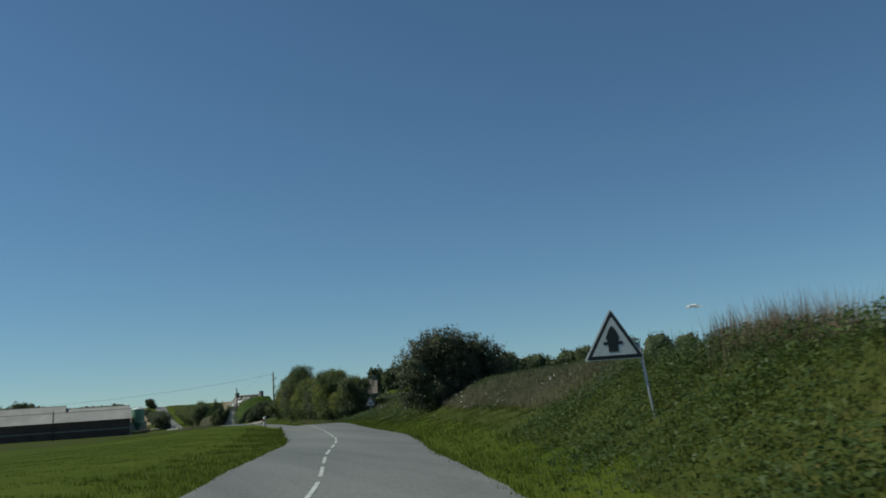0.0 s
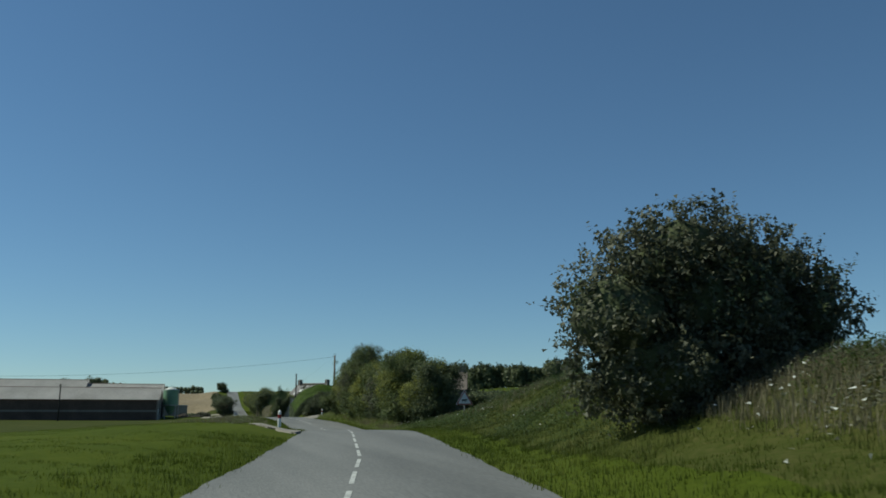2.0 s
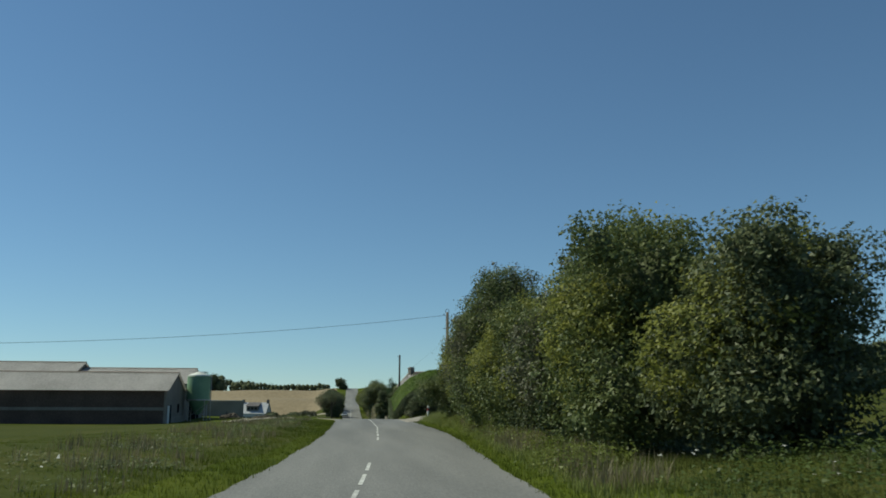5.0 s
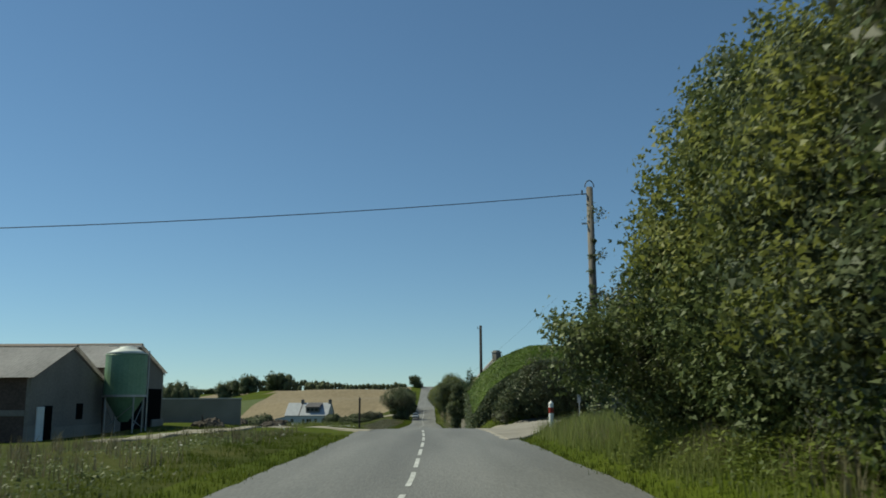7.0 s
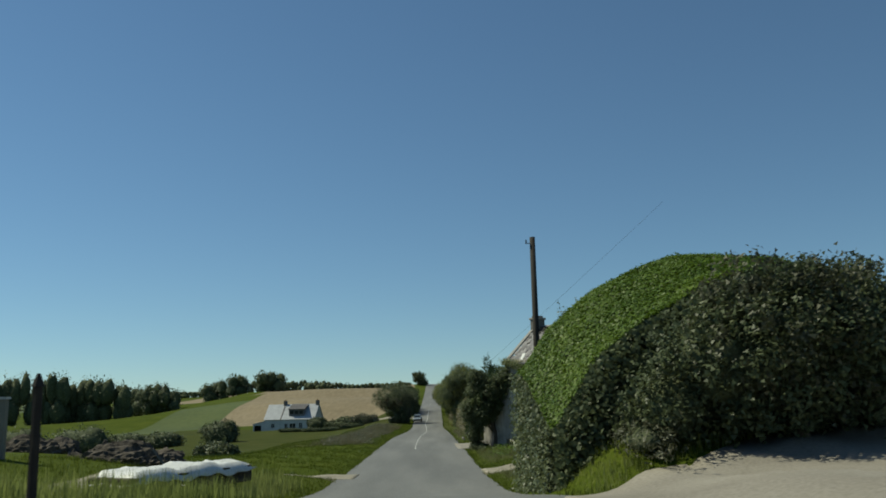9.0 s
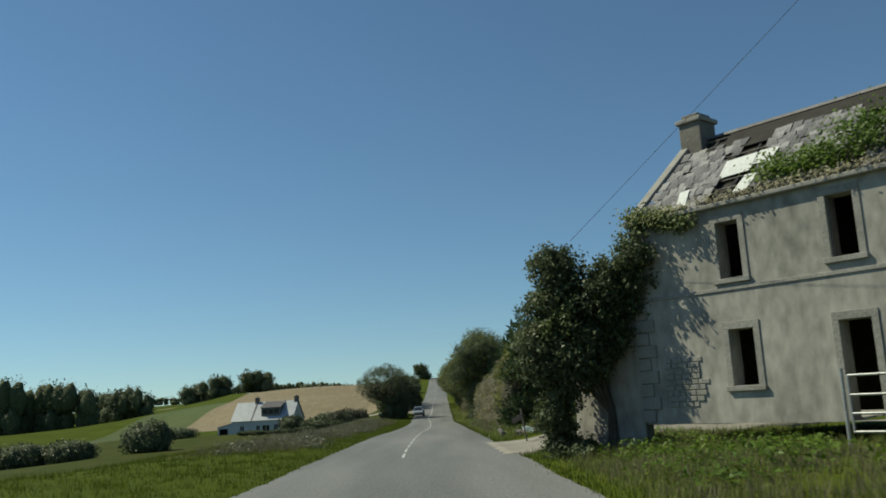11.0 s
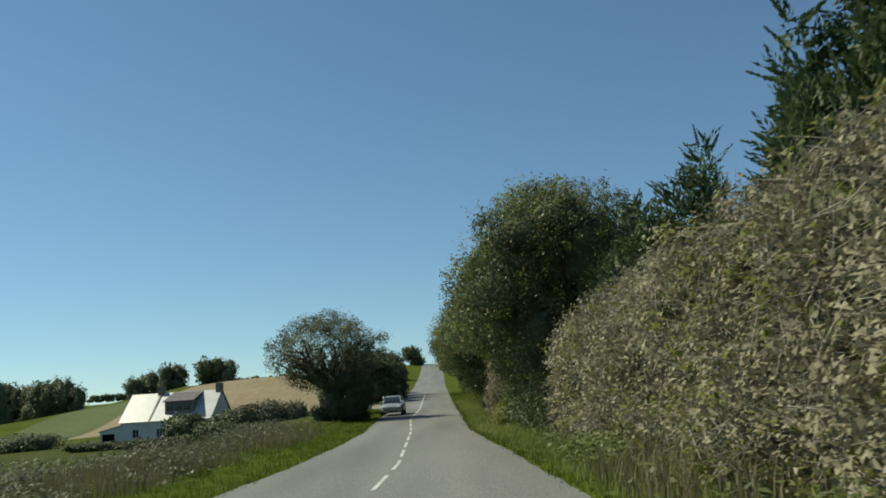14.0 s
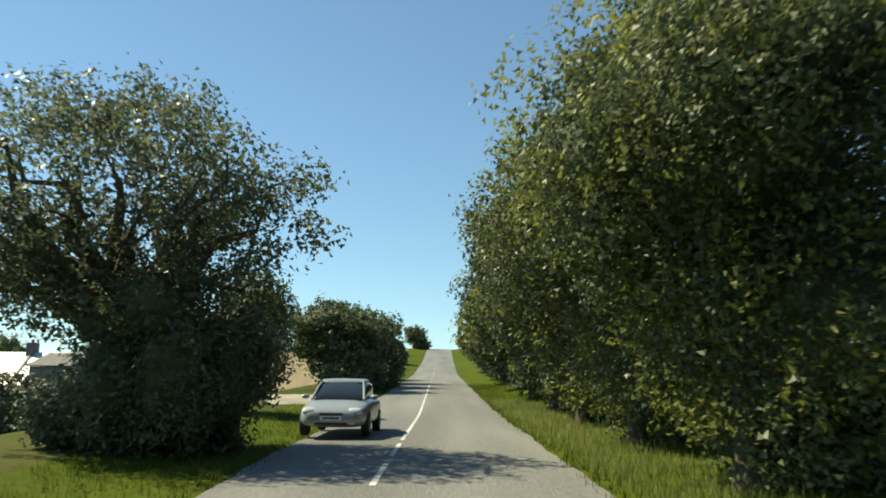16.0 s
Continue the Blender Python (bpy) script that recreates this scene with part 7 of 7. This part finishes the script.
def car(x, y):
    z = float(road_z(y)) + 0.05
    g = thing("car", x, y, z, 178, "silver-grey saloon car driving downhill on the road", "car")
    # local +y is the car's front
    part("body", loft([(-2.16, 0.62, 0.42, 0.86), (-2.1, 0.76, 0.3, 0.93), (-1.7, 0.84, 0.22, 0.97), (-0.6, 0.86, 0.2, 0.96), (0.5, 0.86, 0.2, 0.95), (0.95, 0.85, 0.2, 0.91), (1.5, 0.83, 0.22, 0.84), (1.9, 0.78, 0.24, 0.74), (2.08, 0.7, 0.28, 0.66), (2.16, 0.56, 0.34, 0.58)], 28, 4.0), M["car_paint"], g, smooth=True)
    part("cabin", loft([(-1.85, 0.52, 0.88, 0.96), (-1.3, 0.66, 0.86, 1.33), (-0.7, 0.7, 0.86, 1.41), (-0.1, 0.7, 0.86, 1.4), (0.35, 0.68, 0.86, 1.3), (0.8, 0.66, 0.84, 1.06), (1.08, 0.6, 0.82, 0.89)], 28, 3.6), M["car_glass"], g, "dark windscreen and side glass", True)
    part("roof", loft([(-1.25, 0.5, 1.3, 1.37), (-0.7, 0.6, 1.34, 1.445), (-0.1, 0.6, 1.33, 1.435), (0.22, 0.56, 1.29, 1.37)], 24, 3.0), M["car_paint"], g, smooth=True)
    for s in (-1, 1):
        bm = bmesh.new()
        rod(bm, (s * 0.67, 1.02, 0.9), (s * 0.6, 0.5, 1.22), 0.035, 0.032)
        rod(bm, (s * 0.6, 0.5, 1.22), (s * 0.55, 0.2, 1.36), 0.032, 0.03)
        part("pillar", bm, M["car_paint"], g)
        part("mirror", loft([(0.62, 0.03, 0.93, 0.99), (0.66, 0.1, 0.9, 1.03), (0.76, 0.09, 0.91, 1.02), (0.8, 0.04, 0.94, 1.0)], 14, 2.4), M["car_paint"], g, smooth=True).matrix_basis = pose(s * 0.9, 0, 0)
        part("headlight", loft([(1.8, 0.17, 0.6, 0.73), (1.98, 0.2, 0.53, 0.72), (2.1, 0.14, 0.54, 0.66)], 16, 2.6), M["lamp_glass"], g, "clear headlight", True).matrix_basis = pose(s * 0.55, 0, 0)
        part("fog_light", rodded((s * 0.52, 2.08, 0.37), (s * 0.52, 2.15, 0.37), 0.055, 0.05, 14), M["lamp_glass"], g)
        for v in (-1.3, 1.32):
            w = part("wheel", lathe([(0.2, -0.1), (0.28, -0.1), (0.31, -0.07), (0.31, 0.07), (0.28, 0.1), (0.2, 0.1)], 26), M["rubber"], g)
            w.matrix_basis = pose(s * 0.77, v, 0.31, 0, 90, 0)
            part("rim", lathe([(0.03, 0.085 * s), (0.12, 0.1 * s), (0.2, 0.105 * s), (0.2, 0.09 * s)], 20), M["galv"], w)
    part("grille", boxed(-0.3, 2.08, 0.53, 0.3, 2.165, 0.6, 0.02), M["plastic"], g)
    part("lower_grille", boxed(-0.42, 2.06, 0.3, 0.42, 2.16, 0.4, 0.03), M["plastic"], g)
    part("number_plate", boxed(-0.26, 2.15, 0.42, 0.26, 2.175, 0.52), M["white_paint"], g, "blank pale plate")
    part("plate_bar", boxed(-0.2, 2.1755, 0.45, 0.2, 2.179, 0.49), M["plastic"], g)
    return g


car(-2.0, 350.2)


# ---- small cloud ----
def cloudlet():
    g = thing("cloud", 2450, 3150, 330, 0, "small pale cloud low over the horizon", "cloud")
    bm = bmesh.new()
    for dx, dy, dz, r in ((0, 0, 0, 22), (24, 8, -2, 17), (-26, 4, -3, 15), (9, 10, 5, 14), (44, 5, -3, 9), (-12, 12, 4, 12)):
        bmesh.ops.create_icosphere(bm, subdivisions=3, radius=1, matrix=Matrix.Translation((dx, dy, dz)) @ Matrix.Diagonal((r, r, r * 0.35, 1)))
    for v in bm.verts:
        v.co += Vector(noise.noise_vector(v.co * 0.07)) * 7
    part("puff", bm, M["cloud"], g, smooth=True)


cloudlet()

# ---- grass and weeds ----
rng_g = np.random.default_rng(99)


def verge(name, side, y0, y1, d0, d1, density, h0, h1, width, mat, label, per=5, patchy=0.0, bend=0.9, skip=()):
    n = int((y1 - y0) * (d1 - d0) * density)
    y = y0 + (y1 - y0) * rng_g.random(n)
    d = d0 + (d1 - d0) * rng_g.random(n)
    x = road_x(y) + side * (d - 3.5 + road_edge(y, side))
    keep = np.ones(n, bool)
    if patchy:
        keep &= (np.sin(x * 0.8 + y * 0.33) + np.sin(y * 0.71 - x * 0.4) + rng_g.normal(size=n) * 0.5) > patchy
    for a, b, c0, c1 in skip:
        keep &= ~((y > a) & (y < b) & (d > c0) & (d < c1))
    x, y, d = x[keep], y[keep], d[keep]
    h = h0 + (h1 - h0) * rng_g.random(len(x))
    ob = blades(name, x, y, h, width, mat, rng_g, per, 0.1, bend)
    return tagged(ob, label, "grass", kind="stuff")


R_SKIP = ((174.0, 189.5, 0, 30), (253.3, 263.6, 0, 30))
L_SKIP = ((177.5, 187.5, 0, 12), (75, 84, 0, 30), (365, 375, 0, 30))
verge("verge_grass", 1, 2, 400, 3.48, 6.2, 24, 0.07, 0.2, 0.022, M["blade"], "short green grass along the verge", 5, skip=R_SKIP)
verge("verge_grass", -1, 2, 400, 3.5, 6.4, 20, 0.07, 0.2, 0.022, M["blade"], "short green grass along the verge", 5, skip=L_SKIP)
verge("bank_grass", 1, 2, 118, 5.5, 15, 30, 0.1, 0.28, 0.014, M["blade_long"], "long green grass on the bank", 5, skip=((25, 54, 0, 7.8),))
verge("verge_grass", 1, 24, 55, 6.0, 8.2, 26, 0.05, 0.13, 0.018, M["blade"], "short mown grass below the bank", 5)
verge("field_grass", -1, 2, 150, 6.0, 22, 12, 0.04, 0.1, 0.016, M["blade"], "grass in the field", 5, skip=L_SKIP)
verge("field_grass", -1, 190, 340, 6.0, 16, 8, 0.1, 0.3, 0.025, M["blade"], "grass on the field edge", 5)
verge("dry_grass", -1, 95, 178, 5.6, 12, 3, 0.3, 0.65, 0.022, M["dry_blade"], "dry seeding grass by the field", 6, 0.1)
verge("dry_grass", -1, 262, 334, 5.4, 10.5, 8, 0.35, 0.8, 0.014, M["dry_blade"], "tall dry seeding grass on the field bank", 6, -0.8)
verge("dry_grass", 1, 10, 110, 8, 20, 7, 0.3, 0.65, 0.014, M["dry_blade"], "tall dry grass on top of the bank", 6, 0.2)
verge("pink_grass", 1, 6, 21, 9.0, 14, 46, 0.55, 1.05, 0.012, M["pink_grass"], "faded pinkish tall grass along the top of the bank", 6, 0.3)
verge("dock_stalks", 1, 13, 22, 9.2, 12.5, 1.8, 0.6, 1.0, 0.035, M["leaf_dark"], "dark upright stalks of dock on the bank", 4, 0.0, 0.12)
verge("pink_grass", 1, 28, 62, 8.3, 12.0, 26, 0.3, 0.6, 0.012, M["dry_blade"], "brownish seeding grass on the bank", 6, 0.0)
verge("dry_grass", 1, 112, 156, 4.7, 6.2, 16, 0.35, 0.8, 0.022, M["dry_blade"], "dry grass at the foot of the hedge", 6, -0.3)
verge("dry_grass", 1, 272, 302, 4.0, 5.6, 12, 0.4, 0.9, 0.022, M["dry_blade"], "dry weeds at the foot of the hedge", 6, -0.2)
verge("bank_grass", 1, 146, 200, 5.0, 16, 14, 0.15, 0.45, 0.025, M["blade"], "long grass around the marker post", 6)
verge("dry_grass", 1, 154, 173.5, 4.5, 14, 9, 0.3, 0.65, 0.012, M["dry_blade"], "seeding grass among the tall grass by the marker post", 5, -0.6)
verge("tall_grass", 1, 152, 173.5, 4.1, 14, 26, 0.3, 0.7, 0.014, M["blade_tall"], "tall green grass around the marker post", 6)
verge("tall_grass", 1, 104, 152, 4.2, 6.3, 15, 0.14, 0.38, 0.02, M["blade_tall"], "bright grass at the foot of the hedge", 6)
verge("tall_grass", 1, 266, 284, 4.3, 6.0, 30, 0.35, 0.75, 0.016, M["blade_tall"], "tall pale grass below the climber", 6, -0.4)
verge("tall_grass", 1, 264, 290, 3.8, 5.6, 22, 0.14, 0.4, 0.02, M["blade_tall"], "bright grass beside the climber and the dry hedge", 6)
verge("tall_grass", 1, 290, 372, 3.8, 5.6, 26, 0.14, 0.34, 0.02, M["blade_tall"], "bright grass at the foot of the roadside trees", 6)
verge("tall_grass", -1, 194, 214, 4.0, 9, 14, 0.4, 0.75, 0.02, M["blade_tall"], "tall grass around the covered trailer", 5)
verge("dry_grass", 1, 214, 253, 4.2, 10, 26, 0.15, 0.34, 0.018, M["dry_blade"], "dry grass before the ruin", 5, -0.5, skip=((223, 231, 0, 30),))
verge("ruin_grass", 1, 190, 253, 4.0, 13, 22, 0.12, 0.34, 0.02, M["blade_tall"], "grass before the ruin", 5, skip=((226, 231, 0, 30),))


def weeds(name, spots, n, size, mat, label, seed, h=0.5, r=0.5):
    """Broad-leaved weeds and bracken in clumps."""
    rng = np.random.default_rng(seed)
    spots = np.array(spots, float)
    k = rng.integers(len(spots), size=n)
    p2 = spots[k] + rng.normal(size=(n, 2)) * r
    z = ground_z(p2[:, 0], p2[:, 1]) + rng.random(n) ** 1.6 * h * 0.85
    p = np.stack([p2[:, 0], p2[:, 1], z], 1)
    co = leaf_tris(rng, p, np.tile([0, -0.2, 1.0], (n, 1)), size, 0.5)
    return tagged(array_mesh(name, co, tris_for(co), mat, tris=True), label, "weeds", kind="stuff")


def spots(n, side, y0, y1, d0, d1, seed):
    rng = np.random.default_rng(seed)
    y = y0 + (y1 - y0) * rng.random(n)
    return np.stack([road_x(y) + side * (d0 + (d1 - d0) * rng.random(n)), y], 1)


weeds("bracken", np.concatenate([spots(46, 1, 6, 24, 5.6, 10, 1), spots(60, 1, 22, 58, 9.5, 15, 10), spots(50, 1, 58, 114, 6.4, 15, 11)]), 52000, 0.09, M["leaf_fern"], "bracken and broad weeds covering the bank", 301, 0.6, 0.6)
weeds("weeds", spots(120, 1, 20, 62, 8.4, 15, 13), 34000, 0.09, M["leaf_grey"], "brownish weeds and brambles on the bank", 310, 0.5, 0.6)
weeds("bracken", np.concatenate([spots(60, 1, 4, 24, 5.2, 14, 2), spots(90, 1, 62, 114, 5.6, 13, 12)]), 40000, 0.085, M["leaf_fern"], "green bracken on the bank", 302, 0.5, 0.6)
weeds("weeds", spots(60, -1, 96, 176, 5.4, 10, 3), 9000, 0.08, M["leaf"], "weeds along the field edge", 303, 0.3, 0.5)
weeds("weeds", spots(110, -1, 258, 336, 5.4, 10, 4), 26000, 0.1, M["leaf_grey"], "greyish brambles on the field bank", 304, 0.75, 0.5)
weeds("weeds", spots(80, 1, 116, 158, 4.8, 6.2, 5), 20000, 0.1, M["leaf_olive"], "weeds at the foot of the hedge", 305, 0.6, 0.4)
weeds("weeds", spots(60, 1, 268, 312, 4.6, 6.0, 6), 10000, 0.15, M["leaf"], "weeds at the foot of the trees", 306, 0.6, 0.4)
weeds("weeds", spots(40, 1, 236, 250, 5.0, 9, 7), 4000, 0.13, M["leaf_bright"], "weeds before the ruin", 307, 0.4, 0.4)
weeds("wild_flowers", np.concatenate([spots(40, 1, 22, 165, 6.5, 10, 8), spots(24, 1, 30, 62, 7.6, 9.4, 18)]), 300, 0.11, M["flower"], "white umbel flowers in the verge", 308, 0.8, 0.5)
weeds("wild_flowers", spots(20, -1, 100, 330, 5, 9, 9), 90, 0.11, M["flower"], "white umbel flowers by the field", 309, 0.7, 0.4)

# ---- roof slates of the ruin ----
bm = bmesh.new()
box(bm, 0, 0, 0, 0.27, 0.46, 0.012)
slate_mesh = bpy.data.meshes.new("slate")
bm.to_mesh(slate_mesh)
bm.free()
slate_mesh.materials.append(M["slate"])
rng_s = np.random.default_rng(17)
base = Matrix.Translation((0, 0, RUIN_E)) @ Matrix.Rotation(RUIN_SLOPE, 4, "X")
count = 0
for row in range(15):
    v = -0.15 + row * 0.29
    if v > RUIN_LN - 0.3:
        break
    for col in range(33):
        u = 0.3 + col * 0.28 + (0.14 if row % 2 else 0)
        if u > RUIN_L - 0.55:
            continue
        f = v / RUIN_LN
        # slates hold near the far verge, in a band across the middle and along the near verge
        hold = (u < 2.3 and f < 0.75) or (3.6 - f * 0.4 < u < 5.9 and f > 0.05 and f < 0.72) or (u > 8.3 and f < 0.9) or (6.6 < u < 7.2 and f < 0.7)
        if not hold or rng_s.random() < 0.14:
            continue
        s = new("slate", slate_mesh)
        s.parent = RUIN
        s.matrix_basis = base @ Matrix.Translation((u + rng_s.normal() * 0.015, v, 0.02 + 0.02 * rng_s.random())) @ Euler((radians(2.5 + rng_s.normal() * 1.5), radians(rng_s.normal() * 1.2), radians(rng_s.normal() * 4))).to_matrix().to_4x4()
        count += 1
for u, v, w, h, a in ((2.45, 1.35, 0.95, 0.95, 4), (3.3, 1.75, 0.6, 0.7, -6), (1.6, 0.1, 0.3, 0.9, 14), (3.3, 0.3, 0.4, 0.8, -8), (7.1, 2.0, 0.7, 0.7, 3), (7.7, 1.6, 0.3, 1.0, -5), (8.0, 2.4, 0.3, 0.6, 10)):
    bm = boxed(0, 0, 0, w, h, 0.012)
    ob = part("roof_patch", bm, M["roof_sheet"], RUIN, "pale flat patch on the roof")
    ob.matrix_basis = base @ Matrix.Translation((u, v, 0.06)) @ Euler((radians(3), 0, radians(a))).to_matrix().to_4x4()

# ---- centre line dashes ----
y = 2.0
while y < 345:
    if not (182 < y < 250 or 121 < y < 134):
        dash(y, y + 3.0)
    y += 4.33
dash(348, 400)
y = 404.0
while y < 470:
    dash(y, y + 3.0)
    y += 13.0
